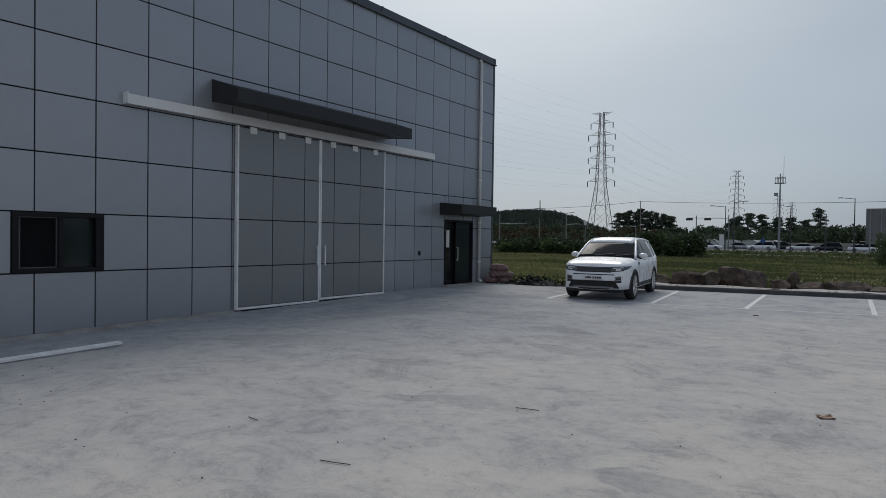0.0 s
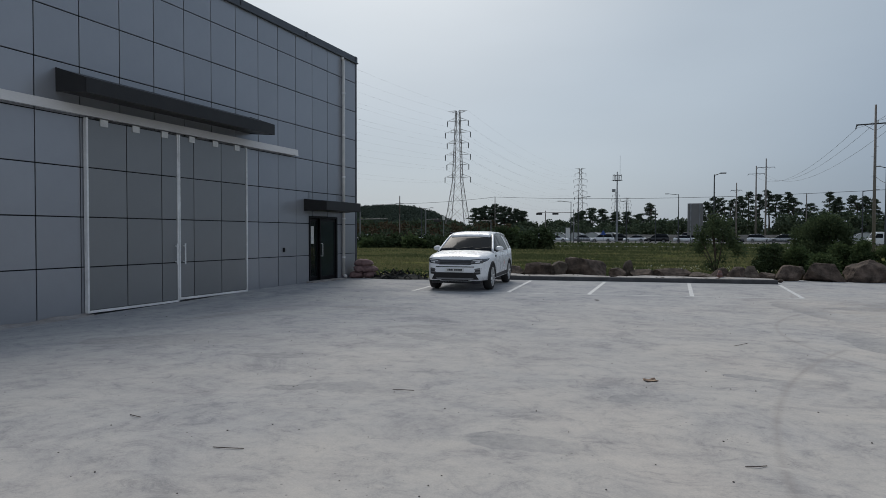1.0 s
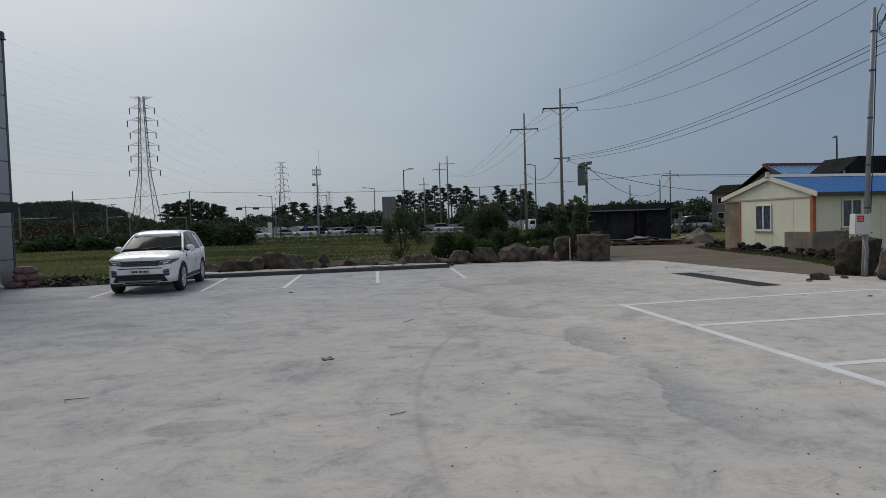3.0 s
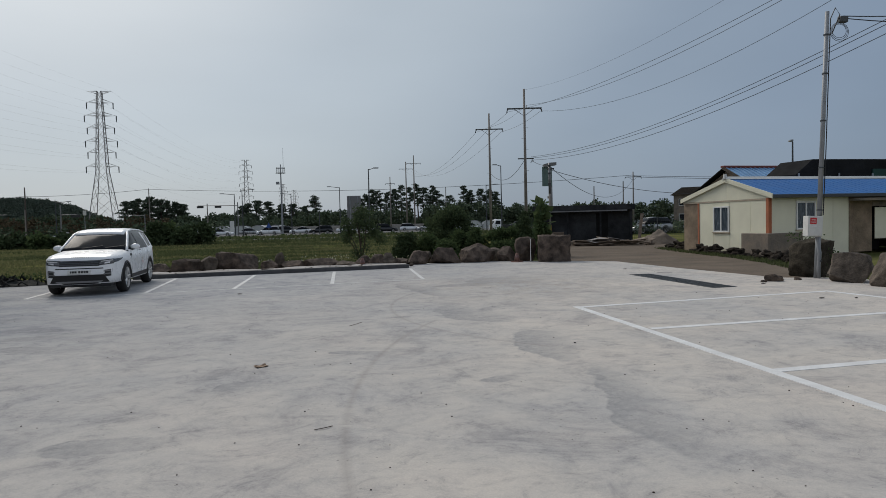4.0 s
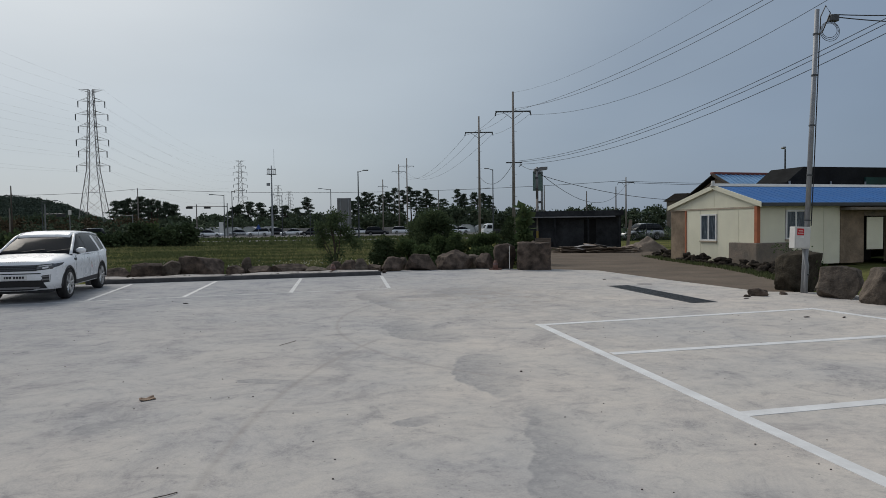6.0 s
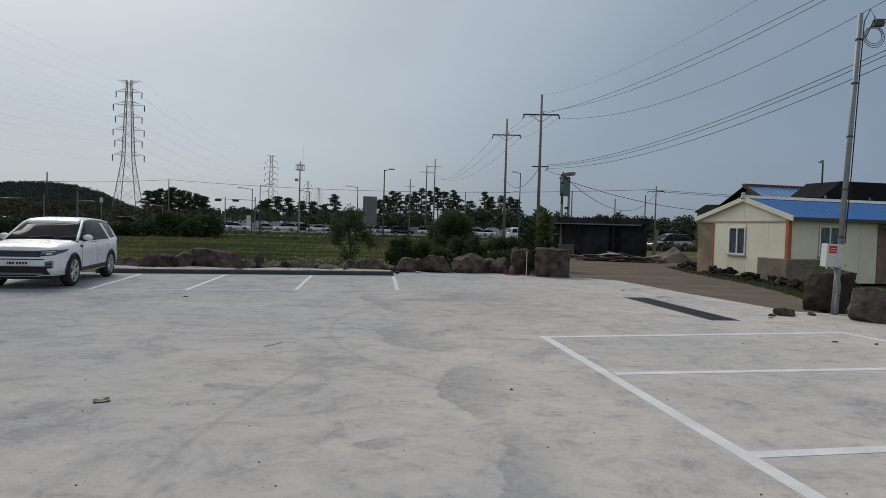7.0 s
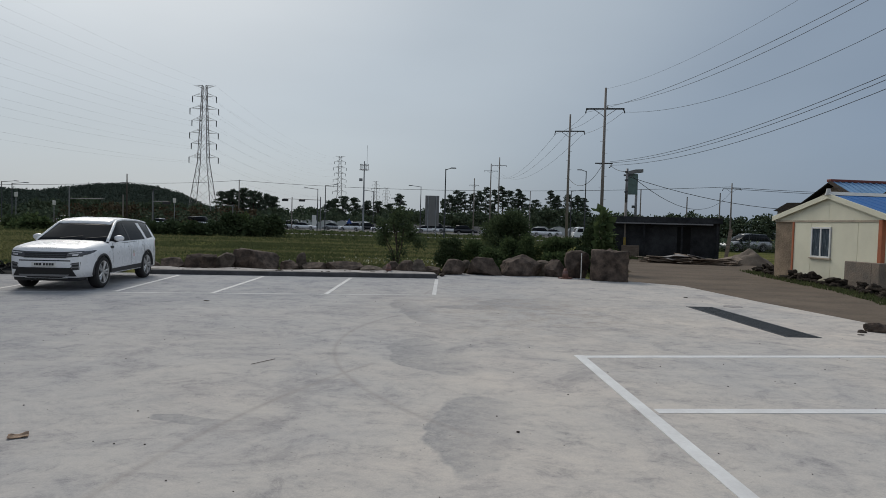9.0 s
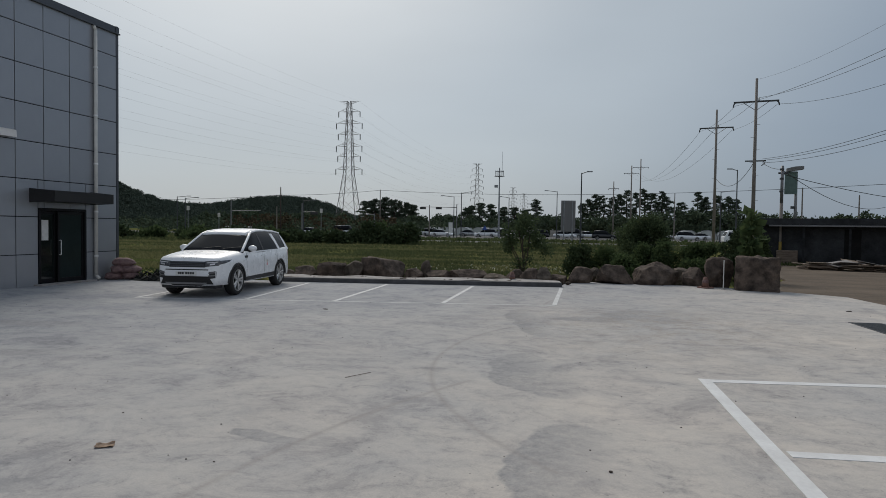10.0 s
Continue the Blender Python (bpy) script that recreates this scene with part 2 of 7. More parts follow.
M_ROCKDARK = material("dark_mossy_basalt", (0.085, 0.072, 0.055), 0.95, 0, 0.5, 4, 26, 0.9, second=(0.026, 0.023, 0.018), spec=0.1)
M_ROCKBLACK = material("black_lava_stone", (0.042, 0.035, 0.029), 1.0, 0, 0.5, 6, 30, 0.6, each=0.3, spec=0.05)
M_CONCPOLE = material("pole_concrete", (0.25, 0.222, 0.2), 0.85, 0, 0.25, 1.5, 30, 0.1, second=(0.18, 0.158, 0.14))
M_CABLE = material("black_cable", (0.015, 0.015, 0.017), 0.6, 0, 0.2, 3, 30, 0.0)
M_GALV = material("dull_galvanised_pole", (0.27, 0.28, 0.295), 0.55, 0.2, 0.2, 1.5, 40, 0.03)
M_DARKPOLE = material("dark_painted_pole", (0.06, 0.065, 0.07), 0.55, 0.2, 0.2, 1.5, 40, 0.02)
M_PYLON = material("pylon_steel", (0.26, 0.24, 0.235), 0.6, 0.3, 0.15, 0.5, 5, 0.0)
M_CREAM = material("cream_sandwich_panel", (0.80, 0.77, 0.60), 0.6, 0, 0.10, 0.9, 40, 0.02, second=(0.70, 0.67, 0.52), each=0.04)
M_BLUE = material("blue_roof_sheet", (0.03, 0.145, 0.40), 0.55, 0.0, 0.2, 1.1, 30, 0.03, second=(0.026, 0.12, 0.33), spec=0.3)
M_ORANGE = material("orange_brown_trim", (0.42, 0.13, 0.055), 0.65, 0, 0.25, 2, 40, 0.04)
M_TAN = material("tan_trim", (0.43, 0.36, 0.27), 0.7, 0, 0.2, 2, 40, 0.04)
M_MUD = material("rough_brown_render", (0.33, 0.25, 0.175), 0.95, 0, 0.3, 1.3, 18, 0.3, second=(0.15, 0.11, 0.075))
M_BLOCK = material("cement_block", (0.25, 0.2, 0.155), 0.95, 0, 0.3, 2.5, 22, 0.3, second=(0.15, 0.13, 0.11))
M_PVC = material("white_plastic_frame", (0.78, 0.78, 0.76), 0.4, 0, 0.08, 4, 40, 0.01)
M_CURTAIN = material("blue_grey_curtain", (0.1, 0.125, 0.155), 0.25, 0, 0.5, 5, 9, 0.05, second=(0.025, 0.034, 0.045), stretch=(3, 3, 0.6))
M_DARKROOF = material("black_tarpaulin_roof", (0.022, 0.022, 0.022), 0.95, 0, 0.3, 1.5, 12, 0.15, spec=0.05)
M_GREENNET = material("green_netting", (0.012, 0.05, 0.04), 0.85, 0, 0.3, 1.5, 30, 0.1)
M_SHED = material("black_shed_cloth", (0.045, 0.047, 0.05), 0.9, 0, 0.5, 1.2, 12, 0.15, spec=0.1)
M_WOOD = material("weathered_wood", (0.26, 0.2, 0.15), 0.85, 0, 0.3, 3, 30, 0.15, second=(0.14, 0.105, 0.08), stretch=(1, 6, 6), each=0.2)
M_SAND = material("sand_heap", (0.17, 0.135, 0.105), 0.95, 0, 0.25, 3, 40, 0.3)
M_BARK = material("tree_bark", (0.075, 0.058, 0.045), 0.95, 0, 0.3, 6, 30, 0.3)
M_FILM = material("greenhouse_film", (0.44, 0.46, 0.47), 0.45, 0, 0.15, 0.4, 4, 0.02)
M_ASPHALT = material("asphalt", (0.06, 0.06, 0.062), 0.85, 0, 0.2, 0.4, 20, 0.1)
M_CARWHITE = material("white_car_paint", (0.84, 0.85, 0.865), 0.28, 0, 0.02, 3, 60, 0.0, spec=0.6)
M_CARDARK = material("dark_car_paint", (0.02, 0.021, 0.024), 0.2, 0.1, 0.05, 3, 60, 0.0, spec=0.6)
M_CARGREY = material("silver_car_paint", (0.36, 0.37, 0.38), 0.28, 0.4, 0.05, 3, 60, 0.0)
M_CARGLASS = material("tinted_car_glass", (0.018, 0.02, 0.023), 0.05, 0, 0.0, 3, 30, 0.0, spec=0.03)
M_TYRE = material("tyre_rubber", (0.022, 0.021, 0.021), 0.85, 0, 0.25, 10, 60, 0.1)
M_RIM = material("alloy_rim", (0.62, 0.62, 0.62), 0.3, 0.75, 0.06, 6, 60, 0.0)
M_PLASTIC = material("black_bumper_plastic", (0.028, 0.028, 0.03), 0.55, 0, 0.2, 8, 60, 0.03)
M_SILVER = material("satin_silver_trim", (0.2, 0.2, 0.205), 0.4, 0.3, 0.08, 6, 60, 0.0)
M_LENS = material("headlight_lens", (0.10, 0.105, 0.115), 0.06, 0.3, 0.5, 9, 40, 0.0, spec=0.9)
M_RED = material("red_paint", (0.55, 0.02, 0.025), 0.5, 0, 0.1, 8, 60, 0.0)
M_BOXWHITE = material("pale_grey_meter_box", (0.62, 0.61, 0.58), 0.5, 0, 0.12, 3, 50, 0.02)
M_CONE = material("faded_orange_plastic", (0.2, 0.105, 0.085), 0.85, 0, 0.3, 5, 40, 0.05)
M_SACK = material("dusty_pink_sack", (0.25, 0.165, 0.16), 0.9, 0, 0.35, 7, 30, 0.3, second=(0.12, 0.07, 0.07))
M_NET = material("dark_netting_heap", (0.012, 0.014, 0.013), 0.9, 0, 0.4, 6, 40, 0.3)
M_SIGNBACK = material("grey_sign_back", (0.2, 0.2, 0.205), 0.55, 0.4, 0.12, 0.6, 20, 0.02, stretch=(1, 1, 0.3))
M_SIGNGREEN = material("faded_green_sign", (0.10, 0.16, 0.15), 0.5, 0, 0.2, 3, 30, 0.02)
M_YELLOW = material("yellow_band", (0.33, 0.23, 0.05), 0.6, 0, 0.2, 5, 40, 0.02)
M_GRATE = material("dark_steel_grating", (0.075, 0.08, 0.085), 0.55, 0.5, 0.25, 3, 40, 0.05)
M_CARD = material("brown_cardboard", (0.36, 0.25, 0.17), 0.9, 0, 0.3, 12, 60, 0.1, second=(0.16, 0.11, 0.08))
M_TWIG = material("dark_twig", (0.06, 0.045, 0.038), 0.9, 0, 0.3, 12, 60, 0.1)
L_DARK = leaf_material("dark_green_leaves", (0.045, 0.067, 0.034), (0.09, 0.118, 0.058))
L_SHRUB = leaf_material("shrub_leaves", (0.052, 0.082, 0.036), (0.105, 0.14, 0.062), 0.25)
L_BUSH = leaf_material("bush_leaves", (0.055, 0.08, 0.042), (0.1, 0.13, 0.066), 0.3)
# distance haze is put into these colours: paler far leaves, bluer on the hill
L_PINE = leaf_material("hazed_pine_needles", (0.064, 0.088, 0.064), (0.118, 0.142, 0.098))
L_FAR = leaf_material("hazed_wood_leaves", (0.062, 0.087, 0.056), (0.112, 0.136, 0.083))
L_HILL = leaf_material("hazed_hill_leaves", (0.066, 0.087, 0.07), (0.088, 0.109, 0.086))
L_BROWN = leaf_material("brown_dry_leaves", (0.07, 0.055, 0.036), (0.11, 0.085, 0.05))
L_GRASS = leaf_material("grass_blades", (0.112, 0.124, 0.055), (0.2, 0.195, 0.095), 0.45)
L_LUSH = leaf_material("lush_grass_blades", (0.062, 0.08, 0.036), (0.108, 0.122, 0.058), 0.45)
L_FLOWER = leaf_material("pale_flowers", (0.5, 0.5, 0.44), (0.6, 0.55, 0.3))


def meadow_material():
    """Rough grass with darker and drier patches; far off it fades into scrub."""
    m, n, l, p = tree("meadow")
    co = n.new("ShaderNodeTexCoord")
    a, b = n.new("ShaderNodeTexNoise"), n.new("ShaderNodeTexNoise")
    a.inputs["Scale"].default_value, a.inputs["Detail"].default_value = 0.13, 7
    b.inputs["Scale"].default_value, b.inputs["Detail"].default_value = 4.0, 6
    mp = n.new("ShaderNodeMapping")
    mp.inputs["Scale"].default_value = (0.25, 2.2, 1)
    l.new(co.outputs["Object"], mp.inputs["Vector"])
    l.new(mp.outputs["Vector"], a.inputs["Vector"]), l.new(co.outputs["Object"], b.inputs["Vector"])
    r = n.new("ShaderNodeValToRGB")
    r.color_ramp.elements[0].position, r.color_ramp.elements[0].color = 0.4, (0.064, 0.077, 0.028, 1)
    r.color_ramp.elements[1].position, r.color_ramp.elements[1].color = 0.58, (0.145, 0.142, 0.056, 1)
    l.new(a.outputs["Fac"], r.inputs["Fac"])
    mr = n.new("ShaderNodeMapRange")
    mr.inputs["To Min"].default_value, mr.inputs["To Max"].default_value = 0.55, 1.4
    l.new(b.outputs["Fac"], mr.inputs["Value"])
    s = n.new("ShaderNodeVectorMath")
    s.operation = "SCALE"
    l.new(r.outputs["Color"], s.inputs[0]), l.new(mr.outputs["Result"], s.inputs["Scale"])
    l.new(s.outputs[0], p.inputs["Base Color"])
    p.inputs["Roughness"].default_value = 1.0
    p.inputs["Specular IOR Level"].default_value = 0.0
    bp = n.new("ShaderNodeBump")
    bp.inputs["Strength"].default_value, bp.inputs["Distance"].default_value = 0.8, 0.15
    l.new(b.outputs["Fac"], bp.inputs["Height"]), l.new(bp.outputs["Normal"], p.inputs["Normal"])
    return m


def concrete_material():
    """Trowelled yard concrete: cloudy pale grey, warm dusty areas, bluish damp stains, arcs of the float and specks."""
    m, n, l, p = tree("yard_concrete")
    co = n.new("ShaderNodeTexCoord")

    def tex(scale, detail, rough=0.6, stretch=(1, 1, 1), dist=0.0, turn=0.0):
        mp = n.new("ShaderNodeMapping")
        mp.inputs["Scale"].default_value = stretch
        mp.inputs["Rotation"].default_value = (0, 0, radians(turn))
        l.new(co.outputs["Object"], mp.inputs["Vector"])
        t = n.new("ShaderNodeTexNoise")
        t.inputs["Scale"].default_value, t.inputs["Detail"].default_value = scale, detail
        t.inputs["Roughness"].default_value, t.inputs["Distortion"].default_value = rough, dist
        l.new(mp.outputs["Vector"], t.inputs["Vector"])
        return t.outputs["Fac"]

    def ramp(fac, *stops):
        r = n.new("ShaderNodeValToRGB")
        r.color_ramp.elements[0].position, r.color_ramp.elements[0].color = stops[0][0], (*stops[0][1], 1)
        r.color_ramp.elements[1].position, r.color_ramp.elements[1].color = stops[-1][0], (*stops[-1][1], 1)
        for pos, c in stops[1:-1]:
            r.color_ramp.elements.new(pos).color = (*c, 1)
        l.new(fac, r.inputs["Fac"])
        return r.outputs["Color"]

    def mix(fac, a, b, mode="MIX"):
        x = n.new("ShaderNodeMix")
        x.data_type, x.blend_type = "RGBA", mode
        if isinstance(fac, float):
            x.inputs["Factor"].default_value = fac
        else:
            l.new(fac, x.inputs["Factor"])
        l.new(a, x.inputs["A"]), l.new(b, x.inputs["B"])
        return x.outputs["Result"]

    def math_node(op, a, b=None, clamp=False):
        x = n.new("ShaderNodeMath")
        x.operation, x.use_clamp = op, clamp
        for i, v in enumerate((a, b)):
            if v is None:
                continue
            if isinstance(v, (int, float)):
                x.inputs[i].default_value = v
            else:
                l.new(v, x.inputs[i])
        return x.outputs[0]

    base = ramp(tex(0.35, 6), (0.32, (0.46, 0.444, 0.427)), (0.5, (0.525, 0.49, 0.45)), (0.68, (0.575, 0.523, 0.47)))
    # greyer and darker towards the building, its shade painted in; beige dust towards the drive
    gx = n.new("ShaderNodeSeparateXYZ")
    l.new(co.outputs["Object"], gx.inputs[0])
    building_shade = math_node("ADD", math_node("MULTIPLY", gx.outputs["X"], -0.1), math_node("MULTIPLY", tex(0.25, 6), 0.9))
    building_shade = math_node("ADD", building_shade, math_node("MULTIPLY", math_node("SUBTRACT", gx.outputs["Y"], 8.0), 0.055))
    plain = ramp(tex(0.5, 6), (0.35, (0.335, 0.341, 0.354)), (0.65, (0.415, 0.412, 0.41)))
    base = mix(math_node("MULTIPLY", building_shade, 0.85, True), base, plain)
    streak = ramp(tex(1.5, 10, 0.75, (0.8, 1.25, 1), 1.2, 38), (0.30, (0.82, 0.83, 0.85)), (0.46, (0.98, 0.98, 0.98)), (0.7, (1.04, 1.03, 1.02)))
    cloud = ramp(tex(0.9, 12, 0.8, dist=0.6), (0.38, (0.74, 0.75, 0.78)), (0.46, (0.92, 0.925, 0.94)), (0.53, (1.0, 1.0, 1.0)), (0.68, (1.08, 1.07, 1.05)))
    mottle = ramp(tex(5.0, 12, 0.85, dist=0.4), (0.34, (0.74, 0.75, 0.77)), (0.46, (0.97, 0.97, 0.97)), (0.72, (1.07, 1.06, 1.05)))
    smear = ramp(tex(2.6, 12, 0.84, (0.85, 1.15, 1), 0.7, -12), (0.38, (0.74, 0.75, 0.775)), (0.45, (0.94, 0.94, 0.95)), (0.52, (1.02, 1.02, 1.02)))
    c = mix(1.0, base, streak, "MULTIPLY")
    c = mix(1.0, c, smear, "MULTIPLY")
    c = mix(1.0, c, cloud, "MULTIPLY")
    c = mix(1.0, c, mottle, "MULTIPLY")
    grain = ramp(tex(70, 4), (0.3, (0.92, 0.92, 0.92)), (0.7, (1.05, 1.05, 1.05)))
    c = mix(1.0, c, grain, "MULTIPLY")
    # damp stains with ragged rims
    warp = n.new("ShaderNodeTexNoise")
    warp.inputs["Scale"].default_value, warp.inputs["Detail"].default_value = 1.3, 10
    l.new(co.outputs["Object"], warp.inputs["Vector"])
    wv = n.new("ShaderNodeVectorMath")
    wv.operation = "MULTIPLY_ADD"
    wv.inputs[1].default_value = (0.7, 0.7, 0)
    l.new(warp.outputs["Color"], wv.inputs[0])
    l.new(co.outputs["Object"], wv.inputs[2])
    stains = None
    for x, y, rx, ry, turn in STAINS:
        mp = n.new("ShaderNodeMapping")
        mp.vector_type = "TEXTURE"
        mp.inputs["Location"].default_value = (x + 0.35, y + 0.35, 0)
        mp.inputs["Rotation"].default_value = (0, 0, radians(turn))
        mp.inputs["Scale"].default_value = (rx, ry, 1000)
        l.new(wv.outputs[0], mp.inputs["Vector"])
        ln = n.new("ShaderNodeVectorMath")
        ln.operation = "LENGTH"
        l.new(mp.outputs["Vector"], ln.inputs[0])
        f = math_node("MULTIPLY", math_node("SUBTRACT", 1.1, ln.outputs["Value"]), 11.0, True)
        # each has one crisp rim and dries out towards the other side
        lx = n.new("ShaderNodeSeparateXYZ")
        l.new(mp.outputs["Vector"], lx.inputs[0])
        f = math_node("MULTIPLY", f, math_node("SUBTRACT", 0.62, math_node("MULTIPLY", lx.outputs["X"], 0.5), True))
        stains = f if stains is None else math_node("MAXIMUM", stains, f)
    blot = math_node("MULTIPLY", stains, math_node("ADD", math_node("MULTIPLY", tex(11, 12, 0.9), 3.8), -1.2, True))
    dark = ramp(tex(9, 5), (0.3, (0.23, 0.23, 0.235)), (0.7, (0.34, 0.332, 0.328)))
    c = mix(blot, c, dark)
    # brown dust tracked in from the drive
    bx = n.new("ShaderNodeVectorMath")
    bx.operation = "SUBTRACT"
    bx.inputs[1].default_value = (5.2, 15.0, 0)
    l.new(wv.outputs[0], bx.inputs[0])
    bl = n.new("ShaderNodeVectorMath")
    bl.operation = "LENGTH"
    l.new(bx.outputs[0], bl.inputs[0])
    near_drive = math_node("SUBTRACT", 1.0, math_node("DIVIDE", bl.outputs["Value"], 4.2), True)
    dusty = math_node("MULTIPLY", near_drive, math_node("ADD", math_node("MULTIPLY", tex(2.2, 10, 0.85), 5.0), -2.3, True))
    c = mix(dusty, c, ramp(tex(6, 5), (0.3, (0.27, 0.232, 0.2)), (0.7, (0.36, 0.315, 0.275))))
    # tyre tracks: thin arcs
    rings = None
    for x, y, r, w, lo, hi in TYRE_ARCS:
        mp = n.new("ShaderNodeVectorMath")
        mp.operation = "SUBTRACT"
        mp.inputs[1].default_value = (x, y, 0)
        l.new(co.outputs["Object"], mp.inputs[0])
        ln = n.new("ShaderNodeVectorMath")
        ln.operation = "LENGTH"
        l.new(mp.outputs[0], ln.inputs[0])
        f = math_node("SUBTRACT", 1.0, math_node("DIVIDE", math_node("ABSOLUTE", math_node("SUBTRACT", ln.outputs["Value"], r)), w), True)
        sx = n.new("ShaderNodeSeparateXYZ")
        l.new(mp.outputs[0], sx.inputs[0])
        ang = math_node("ARCTAN2", sx.outputs["Y"], sx.outputs["X"])
        inside = math_node("MULTIPLY", math_node("GREATER_THAN", ang, radians(lo)), math_node("LESS_THAN", ang, radians(hi)))
        f = math_node("MULTIPLY", f, inside)
        rings = f if rings is None else math_node("MAXIMUM", rings, f)
    rub = math_node("MULTIPLY", math_node("MULTIPLY", rings, tex(3, 7)), 0.85, True)
    tyre_col = ramp(tex(14, 3), (0.3, (0.25, 0.23, 0.22)), (0.7, (0.33, 0.30, 0.28)))
    c = mix(rub, c, tyre_col)
    # scattered specks of grit
    vor = n.new("ShaderNodeTexVoronoi")
    vor.inputs["Scale"].default_value = 3.0
    l.new(co.outputs["Object"], vor.inputs["Vector"])
    sp = math_node("MULTIPLY", math_node("LESS_THAN", vor.outputs["Distance"], 0.014), math_node("GREATER_THAN", tex(1.7, 2), 0.5))
    speck = ramp(tex(3, 1), (0.0, (0.08, 0.075, 0.07)), (1.0, (0.1, 0.09, 0.085)))
    c = mix(sp, c, speck)
    # pits and crumbs in loose swarms
    pit = n.new("ShaderNodeTexVoronoi")
    pit.inputs["Scale"].default_value = 13.0
    l.new(co.outputs["Object"], pit.inputs["Vector"])
    swarm = math_node("MULTIPLY", math_node("LESS_THAN", pit.outputs["Distance"], 0.11), math_node("GREATER_THAN", tex(1.1, 5, 0.7), 0.545))
    c = mix(math_node("MULTIPLY", swarm, 0.75), c, ramp(tex(2, 1), (0.0, (0.2, 0.195, 0.19)), (1.0, (0.27, 0.26, 0.25))))
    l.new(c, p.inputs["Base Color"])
    rg = n.new("ShaderNodeMapRange")
    rg.inputs["To Min"].default_value, rg.inputs["To Max"].default_value = 0.8, 1.0
    l.new(tex(0.6, 6), rg.inputs["Value"]), l.new(rg.outputs["Result"], p.inputs["Roughness"])
    p.inputs["Specular IOR Level"].default_value = 0.12
    bp = n.new("ShaderNodeBump")
    bp.inputs["Strength"].default_value, bp.inputs["Distance"].default_value = 0.12, 0.01
    l.new(tex(45, 5), bp.inputs["Height"]), l.new(bp.outputs["Normal"], p.inputs["Normal"])
    return m


# where damp patches lie on the yard (x, y, half sizes, turn) and where tyres turned (centre, radius, width, angles)
STAINS = [(3.48, 4.75, 0.25, 1.2, -7), (3.47, 7.4, 0.36, 0.95, -6), (2.95, 10.3, 0.46, 1.15, 18), (2.45, 14.5, 0.3, 1.6, 14), (4.9, 16.0, 1.1, 0.8, 5), (2.62, 5.8, 0.2, 0.12, 10), (-4.2, 6.5, 0.5, 0.2, 25), (-3.0, 8.4, 0.7, 0.25, -15),
          (-0.55, 4.4, 0.4, 0.18, 10), (0.1, 6.0, 0.3, 0.12, 20), (4.2, 15.2, 1.4, 0.4, 8), (-7.5, 10.5, 1.6, 0.25, 70), (-3.4, 9.5, 0.8, 0.2, 30),
          (-6.2, 7.0, 1.6, 0.45, 20), (-5.2, 11.5, 1.2, 0.3, 10), (-2.6, 5.3, 0.7, 0.2, 15), (1.35, 7.3, 0.55, 0.1, -8)]
TYRE_ARCS = [(12.4, 4.53, 11.3, 0.055, 153, 179.9), (12.4, 4.53, 11.3, 0.055, -179.9, -163), (7.06, 11.19, 5.4, 0.055, 152, 179.9), (7.06, 11.19, 5.4, 0.055, -179.9, -132),
             (9.5, 17.0, 7.0, 0.05, 150, 179.9)]
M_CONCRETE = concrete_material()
M_MEADOW = meadow_material()

# ---- ground ----
bm = bmesh.new()
xs, ys = (-2600, -400, -13, -3, 3, 400, 2600), (-2600, -400, -15, 12, 15, 400, 2600)
net = [[bm.verts.new((x, y, -0.5 if -14 < x < 0 and -16 < y < 13 else 0)) for y in ys] for x in xs]  # hollow under the yard slab
for u, v in zip(net, net[1:]):
    for j in range(len(ys) - 1):
        bm.faces.new((u[j], v[j], v[j + 1], u[j + 1]))
tagged(part("ground", bm, M_MEADOW, m=pose(0, 0, -0.09)), "rough green meadow reaching to the horizon", "ground", kind="structure")


def slab(name, outline, lo, hi, mat, label, category):
    return tagged(part(name, add_prism(bmesh.new(), outline, lo, hi, "z"), mat), label, category, kind="structure")


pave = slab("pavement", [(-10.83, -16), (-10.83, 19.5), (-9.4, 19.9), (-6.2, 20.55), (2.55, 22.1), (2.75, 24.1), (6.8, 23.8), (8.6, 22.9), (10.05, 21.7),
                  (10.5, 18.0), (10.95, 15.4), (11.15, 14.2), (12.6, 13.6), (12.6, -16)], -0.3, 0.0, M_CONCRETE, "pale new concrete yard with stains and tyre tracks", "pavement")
# the yard falls a little towards the facade's near end
def yard_fall(y):
    return min(0.26, 0.0197 * max(0.0, 15.0 - y))


bm = bmesh.new()
bm.from_mesh(pave.data)
for axis, places in ((0, [-10.4, -10, -9.5, -9, -8.4, -7.8, -7, -6]), (1, [-8, 0, 1.8, 4, 6, 8, 9, 10, 12, 14, 15])):
    for v in places:
        co, no = ((v, 0, 0), (1, 0, 0)) if axis == 0 else ((0, v, 0), (0, 1, 0))
        bmesh.ops.bisect_plane(bm, geom=bm.verts[:] + bm.edges[:] + bm.faces[:], plane_co=co, plane_no=no)
for v in bm.verts:
    v.co.z -= yard_fall(v.co.y) * min(1, max(0, (-6.0 - v.co.x) / 4.4)) ** 1.3
bm.to_mesh(pave.data)
bm.free()
slab("dirt_road", [(8.2, 22.5), (10.0, 20.9), (10.6, 13.4), (15.6, 16.5), (16.2, 22.0), (16.4, 29.0), (19.5, 38.5), (15.5, 39.5), (11.5, 40.5), (10.2, 28.0), (8.3, 24.0)],
     -0.3, -0.02, M_DIRT, "brown packed earth drive with ruts", "road")
